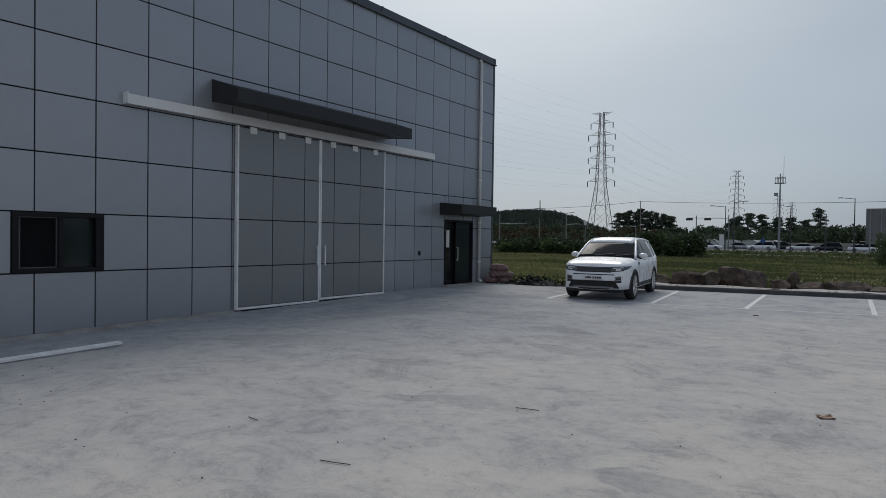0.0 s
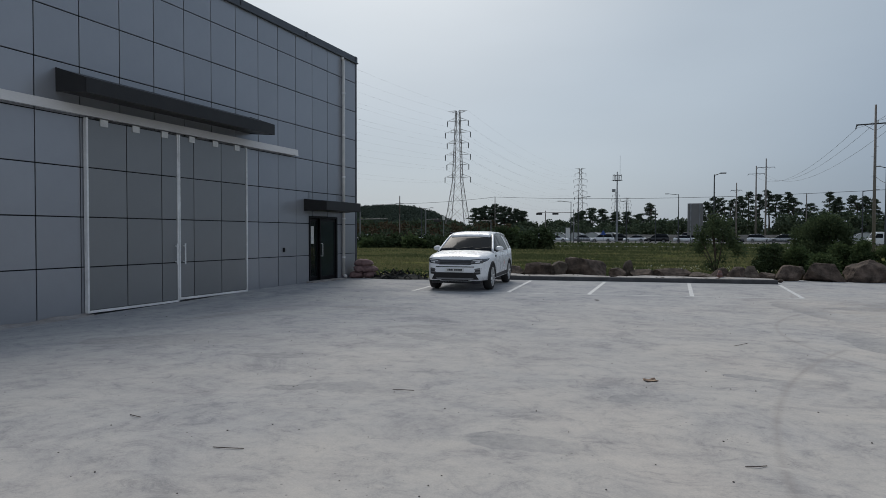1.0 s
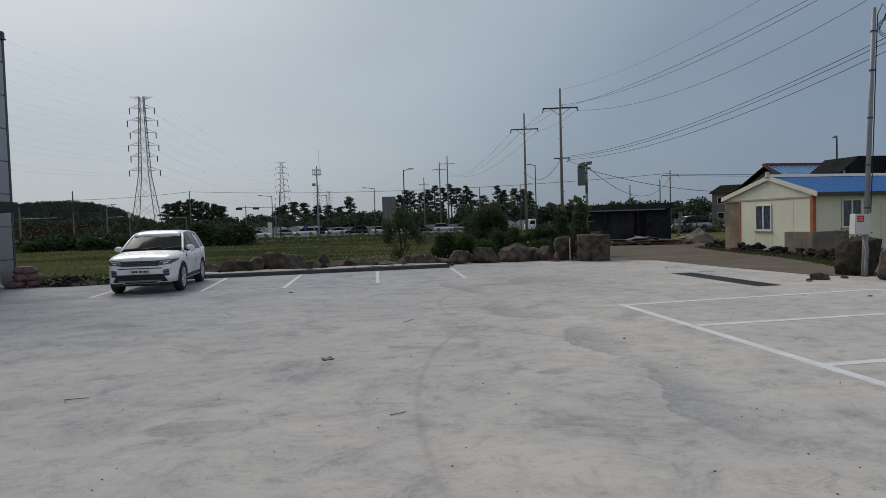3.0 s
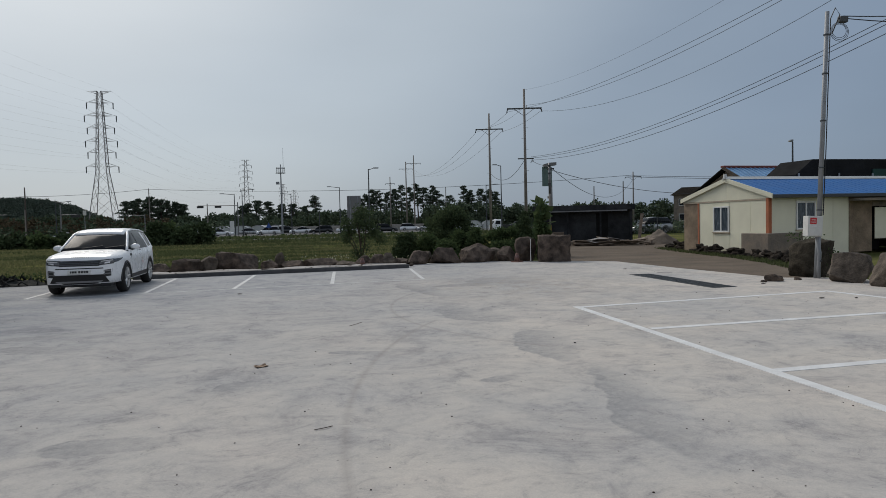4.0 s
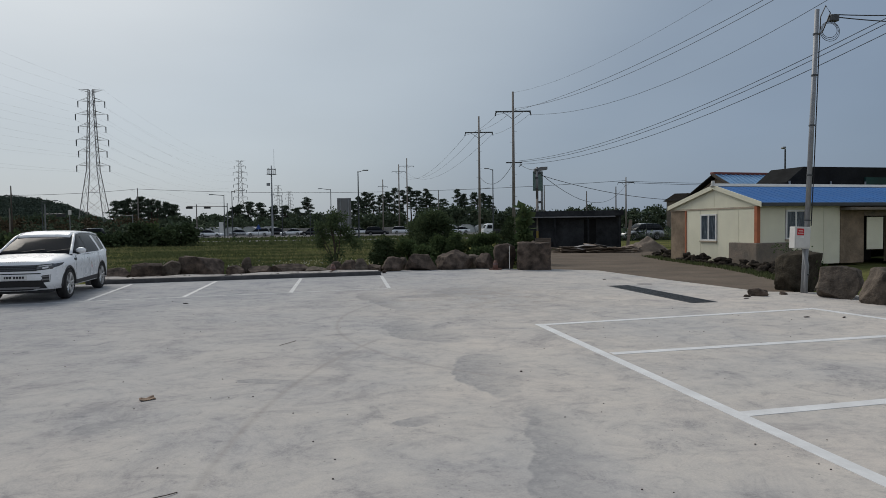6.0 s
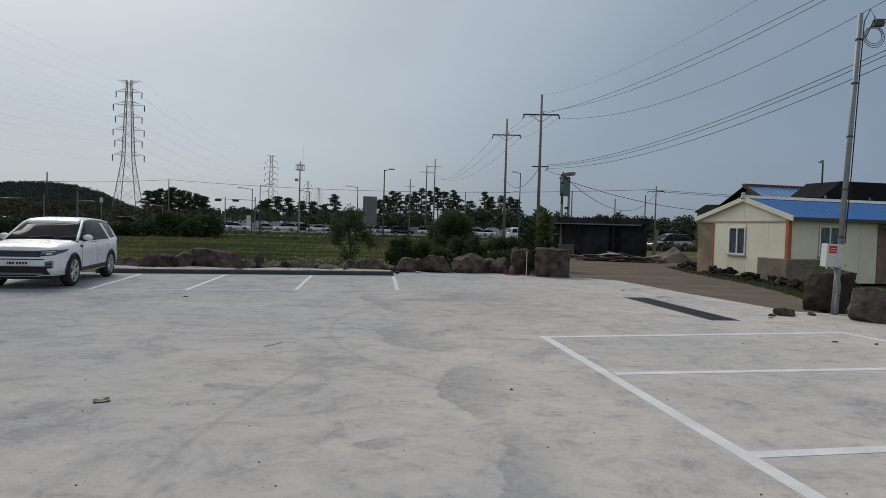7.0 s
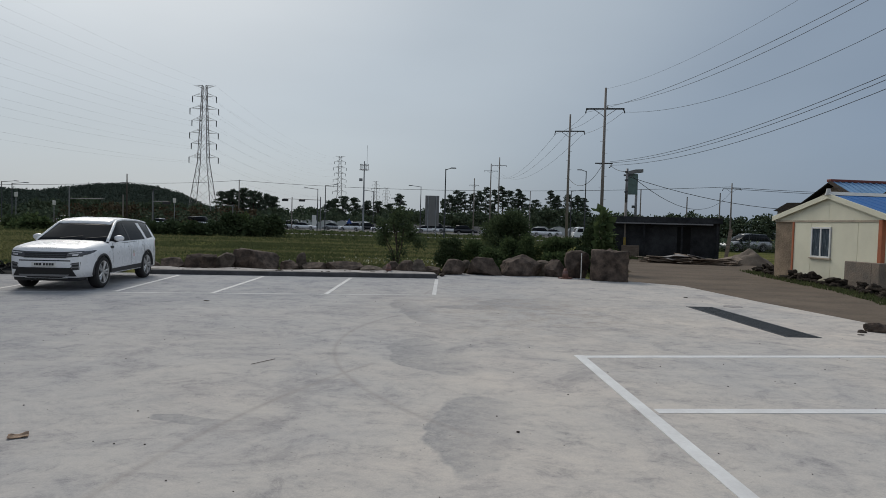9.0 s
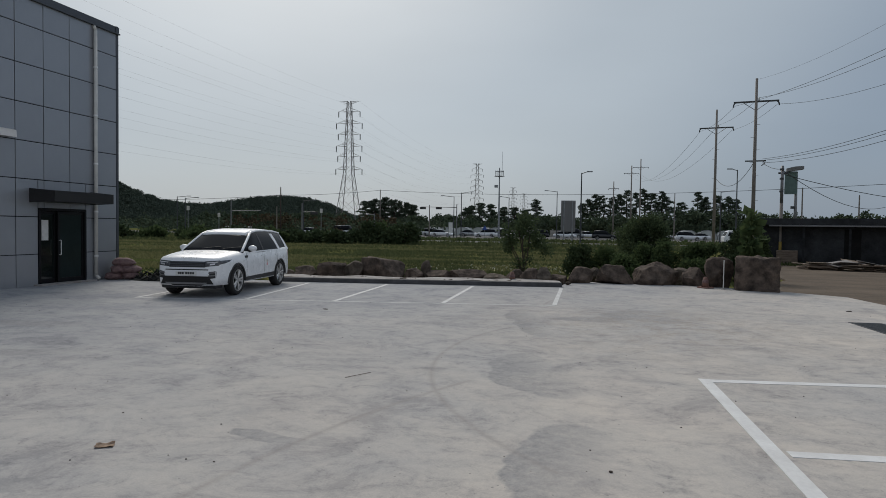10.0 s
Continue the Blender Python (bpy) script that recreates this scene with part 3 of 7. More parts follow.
slab("road", [(-220, 106), (-60, 110), (90, 110), (220, 96), (220, 140), (90, 150), (-60, 150), (-220, 140)], -0.3, -0.03, M_ASPHALT, "grey asphalt main road across the distance", "road")

slab("side_road", [(-34, 80), (-10, 77.5), (95, 77.5), (95, 87.5), (-34, 90)], -0.3, -0.05, M_ASPHALT, "narrow grey side road before the main road", "road")

# the kerb behind the bays, with dusty mortar behind it
KERB_A, KERB_B = Vector((-6.0, 20.28, 0)), Vector((2.62, 21.72, 0))
kerb_turn = math.degrees(math.atan2(KERB_B.y - KERB_A.y, KERB_B.x - KERB_A.x))
kerb_long = (KERB_B - KERB_A).length
tagged(part("kerb", box((0, 0, -0.1), (kerb_long, 0.2, 0.13), 0.03), M_KERB, m=at(KERB_A.x, KERB_A.y, 0, kerb_turn)), "dark grey concrete kerb along the parking bays", "kerb", kind="structure")
bm = bmesh.new()
bmesh.ops.create_grid(bm, x_segments=60, y_segments=8, size=0.5)
for v in bm.verts:
    x, y = (v.co.x + 0.5) * kerb_long, (v.co.y + 0.5) * 1.9
    v.co = (x, 0.19 + y, 0.115 + 0.07 * noise.noise((x * 0.9, y * 1.4, 3)) - 0.2 * max(0, y - 1.2))
tagged(part("rubble_bed", bm, M_BED, m=at(KERB_A.x, KERB_A.y, 0, kerb_turn), smooth=True), "grey rubble and cement dust behind the kerb", "ground", kind="structure")


def painted_line(p, q, wide, label="white painted parking bay line on concrete", top=0.004, paint=M_PAINT):
    p, q = Vector((*p, 0)), Vector((*q, 0))
    d = q - p
    ob = part("parking_line", box((0, -wide / 2, -0.004), (d.length, wide / 2, top)), paint, m=at(p.x, p.y, 0, math.degrees(math.atan2(d.y, d.x))))
    tagged(ob, label, "road marking", "parking bay lines")


for p, q in (((-6.6, 15.3), (-7.05, 19.3)), ((-4.15, 15.85), (-4.68, 20.2)), ((-2.12, 16.1), (-2.38, 20.6)), ((0.29, 16.55), (0.1, 21.0)), ((2.72, 17.1), (2.62, 21.4))):
    painted_line(p, q, 0.1, "faded white parking bay line in front of the kerb", 0.004, M_PAINTOLD)
painted_line((-6.6, 15.2), (2.73, 17.06), 0.06, "thin faded white line in front of the bays", 0.0025, M_PAINTOLD)
for k, (p, q) in enumerate((((4.87, 10.5), (5.32, 3.0)), ((4.87, 10.42), (10.25, 11.3)), ((5.12, 8.05), (10.4, 8.66)), ((5.23, 5.48), (10.6, 6.06)), ((10.2, 11.33), (10.75, 8.2)))):
    painted_line(p, q, 0.13, top=0.006 if k == 0 else 0.008 if k == 4 else 0.004)

# drain grating, let into the yard
grate = thing("drain_grating", pose(8.7, 14.45, 0, 0, 0, 4.0), "dark steel drain grating set flush in the concrete", "drain")
part("frame", add_box(add_box(box((-0.29, -1.9, -0.02), (-0.26, 1.9, 0.008)), (0.26, -1.9, -0.02), (0.29, 1.9, 0.008)), (-0.26, -1.9, -0.02), (0.26, 1.9, 0.003)), M_GRATE, grate)
bar = mesh_of("bar", box((-0.26, -0.012, 0.0), (0.26, 0.012, 0.008)), M_GRATE)
for i in range(62):
    piece("bar", bar, grate, at(0, -1.86 + i * 0.061, 0.002))

# ---- the grey building ----
FX = -10.79  # the facade's face
JOINTS = [-5.6, -4.63, -3.66, -2.69, -1.72, -0.75, 0.22, 1.19, 2.16, 3.13, 4.1, 5.08, 6.05, 7.0, 7.93, 8.85, 9.78, 10.68, 11.57, 12.46, 13.35, 14.25, 15.12, 15.98, 16.84, 17.7, 18.57, 19.47]
ROWS = [-0.16, 0.84, 1.83, 2.81, 3.79, 4.77, 5.76, 6.76, 7.46]
WIN = (4.75, 6.185, 0.845, 1.825)
DOOR = (16.65, 18.27, 0.0, 2.06)

bm = bmesh.new()
# backing wall with the window and the door left open
for lo, hi in (((-5.6, -0.3), (WIN[0], 7.5)), ((WIN[0], -0.3), (WIN[1], WIN[2])), ((WIN[0], WIN[3]), (WIN[1], 7.5)), ((WIN[1], -0.3), (DOOR[0], 7.5)),
               ((DOOR[0], DOOR[3]), (DOOR[1], 7.5)), ((DOOR[1], -0.3), (19.46, 7.5))):
    add_box(bm, (FX - 0.24, lo[0], lo[1]), (FX - 0.035, hi[0], hi[1]))
wall = tagged(part("wall_front", bm, M_JOINT), "facade of grey metal panels with black joints", "wall", kind="structure")
for name, lo, hi in (("wall_end", (-29, 19.26, -0.3), (FX - 0.245, 19.46, 7.5)), ("wall_rear", (-29.2, -5.6, -0.3), (-29, 19.46, 7.5)), ("wall_side", (-29, -5.6, -0.3), (FX - 0.245, -5.4, 7.5))):
    tagged(part(name, box(lo, hi), M_PANEL), "grey metal panelled side wall", "wall", kind="structure")
tagged(part("roof", box((-29.3, -5.8, 7.505), (FX - 0.12, 19.5, 7.6)), M_TRIMGREY), "flat grey metal roof", "roof", kind="structure")
tagged(part("floor", box((-28.9, -5.3, -0.25), (FX - 0.26, 19.2, -0.002)), M_DUST), "bare dark concrete floor inside", "floor", kind="structure")
PANEL_MESHES = {}


def facade_panel(y0, y1, z0, z1, parent, x=FX, gap=0.011, mat=None):
    mat = mat or M_PANEL
    size = (round(y1 - y0 - 2 * gap, 3), round(z1 - z0 - 2 * gap, 3), mat.name)
    if size not in PANEL_MESHES:
        PANEL_MESHES[size] = mesh_of("panel", box((-0.03, 0, 0), (0, size[0], size[1]), 0.005), mat)
    tilt = random.uniform(-0.12, 0.12)
    piece("panel", PANEL_MESHES[size], parent, pose(x, y0 + gap, z0 + gap, 0, random.uniform(-0.12, 0.12), tilt))


for z0, z1 in zip(ROWS, ROWS[1:]):
    for y0, y1 in zip(JOINTS, JOINTS[1:]):
        spans = [(y0, y1)]
        for a, b, c, d in (WIN, DOOR):
            if c < (z0 + z1) / 2 < d:
                spans = [s for lo, hi in spans for s in ((lo, min(hi, a)), (max(lo, b), hi)) if s[1] - s[0] > 0.04]
        if z0 < DOOR[3] < z1:  # the course that the door's head cuts into
            marks = sorted({y0, y1, *[d for d in DOOR[:2] if y0 + 0.05 < d < y1 - 0.05]})
            for lo, hi in zip(marks, marks[1:]):
                facade_panel(lo, hi, DOOR[3] if DOOR[0] < (lo + hi) / 2 < DOOR[1] else z0, z1, wall)
            continue
        for lo, hi in spans:
            facade_panel(lo, hi, z0, z1, wall)

# roof edge: a flashing with a dripping lip, and the corner flashing
bm = bmesh.new()
add_box(bm, (FX - 0.15, -5.8, 7.46), (FX + 0.05, 19.55, 7.66), 0.012)
add_box(bm, (FX - 0.02, -5.8, 7.435), (FX + 0.075, 19.57, 7.475), 0.006)
for k in range(9):
    add_box(bm, (FX + 0.03, -4.2 + 2.95 * k, 7.455), (FX + 0.066, -4.12 + 2.95 * k, 7.665), 0.004)
tagged(part("roof_edge_trim", bm, M_TRIMGREY), "dark grey folded metal roof flashing", "trim", kind="structure")
tagged(part("corner_trim", box((FX - 0.3, 19.465, -0.2), (FX + 0.012, 19.56, 7.44), 0.008), M_TRIMGREY), "grey metal corner flashing", "trim", kind="structure")
tagged(part("plinth", box((FX - 0.03, -5.6, -0.45), (FX + 0.03, 8.85, -0.15), 0.01), M_DUST), "rough cement strip at the foot of the facade", "trim", kind="structure")

# window
win = tagged(new("window_1"), "black framed sliding window, one leaf dark and open", "window", kind="structure")
y0, y1, z0, z1 = WIN
bm = bmesh.new()
for lo, hi in (((y0, z0), (y1, z0 + 0.07)), ((y0, z1 - 0.07), (y1, z1)), ((y0, z0 + 0.07), (y0 + 0.09, z1 - 0.07)), ((y1 - 0.14, z0 + 0.07), (y1, z1 - 0.07)), ((5.44, z0 + 0.07), (5.52, z1 - 0.07))):
    add_box(bm, (FX - 0.16, lo[0], lo[1]), (FX + 0.03, hi[0], hi[1]), 0.006)
part("window_frame", bm, M_BLACK, win)
bm = bmesh.new()
for lo, hi in (((4.84, z0 + 0.07), (5.44, z0 + 0.09)), ((4.84, z1 - 0.09), (5.44, z1 - 0.07)), ((4.86, z0 + 0.09), (4.885, z1 - 0.09)), ((5.415, z0 + 0.09), (5.44, z1 - 0.09))):
    add_box(bm, (FX - 0.06, lo[0], lo[1]), (FX - 0.02, hi[0], hi[1]), 0.003)
part("screen_frame", bm, M_TRIMGREY, win)
part("pane", box((FX - 0.07, 4.84, z0 + 0.07), (FX - 0.062, 5.44, z1 - 0.07)), M_SCREEN, win, "dark insect screen pane")
part("pane", box((FX - 0.11, 5.52, z0 + 0.07), (FX - 0.1, y1 - 0.14, z1 - 0.07)), M_GREENGLASS, win, "greenish glass pane")

# gate of two sliding leaves with its track, hangers and canopy
LEAF_X = FX + 0.10


def gate_leaf(y0, y1, cuts, handle_y, foot):
    leaf = thing("sliding_gate_leaf", at(0, 0), "tall grey panelled sliding gate leaf edged in pale steel", "gate", "leaves of the sliding gate")
    part("backing", box((FX + 0.03, y0 + 0.005, foot + 0.02), (LEAF_X - 0.035, y1 - 0.005, 3.78)), M_JOINT, leaf)
    ys = [y0 + 0.035, *cuts, y1 - 0.035]
    for a, b in zip([foot + 0.05, *ROWS[1:4]], [*ROWS[1:4], 3.775]):
        for c, d in zip(ys, ys[1:]):
            facade_panel(c, d, a, b, leaf, LEAF_X, mat=M_GATEPANEL)
    for lo, hi in (((y0, foot), (y0 + 0.04, 3.79)), ((y1 - 0.04, foot), (y1, 3.79))):
        part("edge_strip", box((FX + 0.02, lo[0], lo[1]), (LEAF_X + 0.012, hi[0], hi[1]), 0.006), M_STEEL, leaf, "pale steel edge strip")
    part("bottom_rail", box((FX + 0.02, y0 + 0.041, foot), (LEAF_X + 0.012, y1 - 0.041, foot + 0.05), 0.006), M_STEEL, leaf, "pale steel bottom rail")
    h = part("handle", add_rod(add_rod(rod((LEAF_X + 0.07, handle_y, 0.8), (LEAF_X + 0.07, handle_y, 1.28), 0.017), (LEAF_X, handle_y, 0.86), (LEAF_X + 0.07, handle_y, 0.86), 0.012),
                               (LEAF_X, handle_y, 1.22), (LEAF_X + 0.07, handle_y, 1.22), 0.012), M_STEEL, leaf, "steel pull handle")
    for k in range(3):
        y = y0 + (y1 - y0) * (0.17 + 0.33 * k)
        part("hanger_plate", box((LEAF_X + 0.002, y - 0.09, 3.66), (LEAF_X + 0.02, y + 0.09, 3.8), 0.006), M_WHITE, leaf, "white hanger plate")


gate_leaf(8.9, 11.27, [9.85, 10.78], 11.16, -0.08)
gate_leaf(11.28, 13.66, [11.75, 12.68], 11.4, -0.03)
track = thing("gate_track_cover", at(0, 0), "long brushed steel cover over the gate track", "gate track")
part("cover", add_prism(bmesh.new(), [(FX + 0.001, 4.03), (FX + 0.13, 4.0), (FX + 0.15, 3.82), (FX + 0.13, 3.82), (FX + 0.12, 3.98), (FX + 0.001, 4.0)], 6.54, 15.9, "y"), M_RAIL, track)
part("rail", box((FX + 0.01, 6.56, 3.83), (FX + 0.1, 15.88, 3.9)), M_STEEL, track)
part("end_cap", box((FX + 0.001, 6.525, 3.82), (FX + 0.15, 6.54, 4.03)), M_STEEL, track)
part("floor_guide", add_prism(bmesh.new(), [(8.86, -0.16), (13.7, -0.06), (13.7, -0.035), (8.86, -0.1)], FX + 0.02, LEAF_X + 0.03, "x"), M_JOINT, track, "dark guide channel in the ground")


def canopy(y0, y1, wall_lo, wall_hi, out_lo, out_hi, deep, name_label):
    c = thing("canopy", at(0, 0), name_label, "canopy")
    part("shell", add_prism(bmesh.new(), [(FX + 0.001, wall_lo), (FX + deep, out_lo), (FX + deep, out_hi), (FX + 0.001, wall_hi)], y0, y1, "y"), M_CANOPY, c)
    part("fascia", box((FX + deep, y0 - 0.006, out_lo - 0.015), (FX + deep + 0.012, y1 + 0.006, out_hi + 0.012), 0.003), M_CANOPY, c)
    for y in (y0 - 0.012, y1):
        part("side_cheek", add_prism(bmesh.new(), [(FX + 0.001, wall_lo - 0.012), (FX + deep, out_lo - 0.012), (FX + deep, out_hi + 0.01), (FX + 0.001, wall_hi + 0.01)], y, y + 0.012, "y"), M_CANOPY, c)
    return c


canopy(8.36, 13.9, 4.2, 4.64, 4.13, 4.38, 0.8, "long dark metal canopy over the sliding gate")
canopy(16.39, 18.42, 2.22, 2.57, 2.25, 2.5, 0.8, "small dark metal canopy over the entrance door")

# rain pipe
pipe = thing("downpipe", at(FX + 0.075, 18.57), "white plastic downpipe running down the facade", "pipe")
part("pipe", add_rod(add_rod(rod((0, 0, 0.12), (0, 0, 7.3), 0.05, seg=14), (0, 0, 7.3), (-0.06, 0, 7.45), 0.05), (0, 0, 0.14), (0.1, 0.03, 0.05), 0.05), M_BOXWHITE, pipe, smooth=True)
for z in (0.7, 2.0, 3.4, 4.8, 6.2):
    part("bracket", rod((0, 0, z), (0, 0, z + 0.05), 0.06, seg=14), M_STEEL, pipe, "steel pipe bracket")

# entrance door
door = tagged(new("door_1"), "black framed glazed entrance door, one leaf standing open", "door", kind="structure")
y0, y1, z0, z1 = DOOR
bm = bmesh.new()
for lo, hi in (((y0, z1 - 0.06), (y1, z1)), ((y0, 0.0), (y0 + 0.07, z1 - 0.06)), ((y1 - 0.07, 0.0), (y1, z1 - 0.06)), ((y0 + 0.07, 0.0), (y1 - 0.07, 0.035))):
    add_box(bm, (FX - 0.2, lo[0], lo[1]), (FX + 0.02, hi[0], hi[1]), 0.005)
part("door_frame", bm, M_BLACK, door)


def door_leaf(a, b, x, glass):
    bm = bmesh.new()
    for lo, hi in (((a, 0.04), (a + 0.07, 1.99)), ((b - 0.07, 0.04), (b, 1.99)), ((a + 0.07, 0.04), (b - 0.07, 0.16)), ((a + 0.07, 1.91), (b - 0.07, 1.99))):
        add_box(bm, (x - 0.045, lo[0], lo[1]), (x, hi[0], hi[1]), 0.004)
    leaf = part("door_leaf", bm, M_BLACK, door)
    part("pane", box((x - 0.028, a + 0.07, 0.16), (x - 0.02, b - 0.07, 1.91)), glass, leaf)
    return leaf


leaf = door_leaf(17.3, 18.2, FX - 0.02, M_GREENGLASS)
part("handle", add_rod(add_rod(rod((FX + 0.05, 17.34, 0.8), (FX + 0.05, 17.34, 1.2), 0.01), (FX - 0.02, 17.34, 0.8), (FX + 0.05, 17.34, 0.8), 0.01), (FX - 0.02, 17.34, 1.2), (FX + 0.05, 17.34, 1.2), 0.01), M_STEEL, leaf, "steel pull handle")
leaf = door_leaf(16.73, 17.33, FX - 0.1, M_DARKGLASS)
part("paper_notice", box((FX - 0.118, 16.86, 1.2), (FX - 0.112, 17.08, 1.75)), M_WHITE, leaf, "white paper notice stuck on the glass")
tagged(part("switch_box", box((FX, 15.32, 0.98), (FX + 0.03, 15.4, 1.1), 0.006), M_BLACK), "small black switch box on the facade", "switch")
tagged(part("threshold", box((FX - 0.02, 16.5, -0.02), (FX + 0.25, 18.4, 0.04), 0.01), M_DUST), "low cement door step", "step", kind="structure")

# ---- cars ----
from mathutils.bvhtree import BVHTree


def ramp_of(pairs, v):
    """Smooth interpolation through (place, value) pairs."""
    if v <= pairs[0][0]:
        return pairs[0][1]
    for (a, p), (b, q) in zip(pairs, pairs[1:]):
        if v <= b:
            t = (v - a) / (b - a)
            return p + (q - p) * t
    return pairs[-1][1]


def loft(stations, closed=True):
    """A symmetric skin through half outlines (x, z) at places y."""
    bm = bmesh.new()
    rings = []
    for y, half in stations:
        full = half + [(-x, z) for x, z in half[::-1] if x > 1e-6]
        rings.append([bm.verts.new((x, y, z)) for x, z in full])
    for u, v in zip(rings, rings[1:]):
        k = len(u)
        for i in range(k):
            bm.faces.new((u[i], u[(i + 1) % k], v[(i + 1) % k], v[i]))
    bm.faces.new(rings[0]), bm.faces.new(rings[-1][::-1])
    bmesh.ops.recalc_face_normals(bm, faces=bm.faces[:])
    return bm


def patch(skin, corners, way, thick, nx=8, nz=4, reach=4.0, lift=0.0):
    """A thin plate that hugs a skin: the four corners (a, z) are seen along way ('-y' from ahead, '+x' or '-x' from a side, '+y' from behind)."""
    bm = bmesh.new()
    d = {"-y": Vector((0, 1, 0)), "+y": Vector((0, -1, 0)), "+x": Vector((-1, 0, 0)), "-x": Vector((1, 0, 0)), "+z": Vector((0, 0, -1))}[way]
    rows, back = [], []
    (ax, az), (bx, bz), (cx, cz), (dx, dz) = corners
    for j in range(nz + 1):
        v = j / nz
        r, rb, last = [], [], None
        for i in range(nx + 1):
            u = i / nx
            a = (ax * (1 - u) + bx * u) * (1 - v) + (dx * (1 - u) + cx * u) * v
            z = (az * (1 - u) + bz * u) * (1 - v) + (dz * (1 - u) + cz * u) * v
            o = Vector((a, 0, z)) if way in ("-y", "+y") else Vector((0, a, z)) if way in ("+x", "-x") else Vector((a, z, 0))
            hit = skin.ray_cast(o - d * reach, d)[0]
            p = hit if hit is not None else (last if last is not None else o)
            last = p
            r.append(bm.verts.new(p - d * (thick + lift)))
            rb.append(bm.verts.new(p + d * 0.015))
        rows.append(r), back.append(rb)
    for g in (rows, back):
        for j in range(nz):
            for i in range(nx):
                bm.faces.new((g[j][i], g[j][i + 1], g[j + 1][i + 1], g[j + 1][i]))
    rim = [(0, i) for i in range(nx)] + [(j, nx) for j in range(nz)] + [(nz, i) for i in range(nx, 0, -1)] + [(j, 0) for j in range(nz, 0, -1)]
    for (j, i), (jj, ii) in zip(rim, rim[1:] + rim[:1]):
        bm.faces.new((rows[j][i], rows[jj][ii], back[jj][ii], back[j][i]))
    bmesh.ops.recalc_face_normals(bm, faces=bm.faces[:])
    return bm


def lathe(profile, seg=28):
    """A ring body about the x axis from (radius, x) points, closed."""
    bm = bmesh.new()
    rings = [[bm.verts.new((x, r * math.cos(k * math.tau / seg), r * math.sin(k * math.tau / seg))) for r, x in profile] for k in range(seg)]
    for u, v in zip(rings, rings[1:] + rings[:1]):
        for i in range(len(profile)):
            j = (i + 1) % len(profile)
            bm.faces.new((u[i], u[j], v[j], v[i]))
    bmesh.ops.recalc_face_normals(bm, faces=bm.faces[:])
    return bm


def wheel_parts(parent, x, y, radius, wide, spokes=10, detail=True):
    """Tyre and rim; the outer side faces away from the car's middle."""
    s = 1 if x > 0 else -1
    h = wide / 2
    ty = part("wheel", lathe([(radius - 0.005, -h * 0.7), (radius, 0), (radius - 0.005, h * 0.7), (radius - 0.03, h), (radius * 0.74, h * 1.02), (radius * 0.70, h * 0.8), (radius * 0.70, -h), (radius - 0.03, -h)],
                              28 if detail else 16), M_TYRE, parent, smooth=True)
    ty.matrix_basis = pose(x, y, radius, 0, 0, 0 if s > 0 else 180)
    bm = lathe([(radius * 0.72, h * 0.85), (radius * 0.72, h), (radius * 0.66, h * 0.98), (radius * 0.64, h * 0.6), (radius * 0.64, -h * 0.5), (radius * 0.68, -h * 0.5)], 28 if detail else 16)
    n = spokes if detail else 5
    for k in range(n):
        a = (k // 2) * math.tau / (n / 2) + (0.17 if k % 2 else -0.17) if detail else k * math.tau / n
        ca, sa = math.cos(a), math.sin(a)
        add_rod(bm, (h * 0.75, ca * 0.03, sa * 0.03), (h * 0.9, ca * radius * 0.67, sa * radius * 0.67), 0.022, 0.026, 6)
    add_rod(bm, (h * 0.5, 0, 0), (h * 0.88, 0, 0), 0.06, 0.05, 12)
    part("rim", bm, M_RIM, ty, "five-spoke alloy rim")
    part("brake_disc", rod((h * 0.1, 0, 0), (h * 0.2, 0, 0), radius * 0.6, seg=20), M_PLASTIC, ty)
    return ty


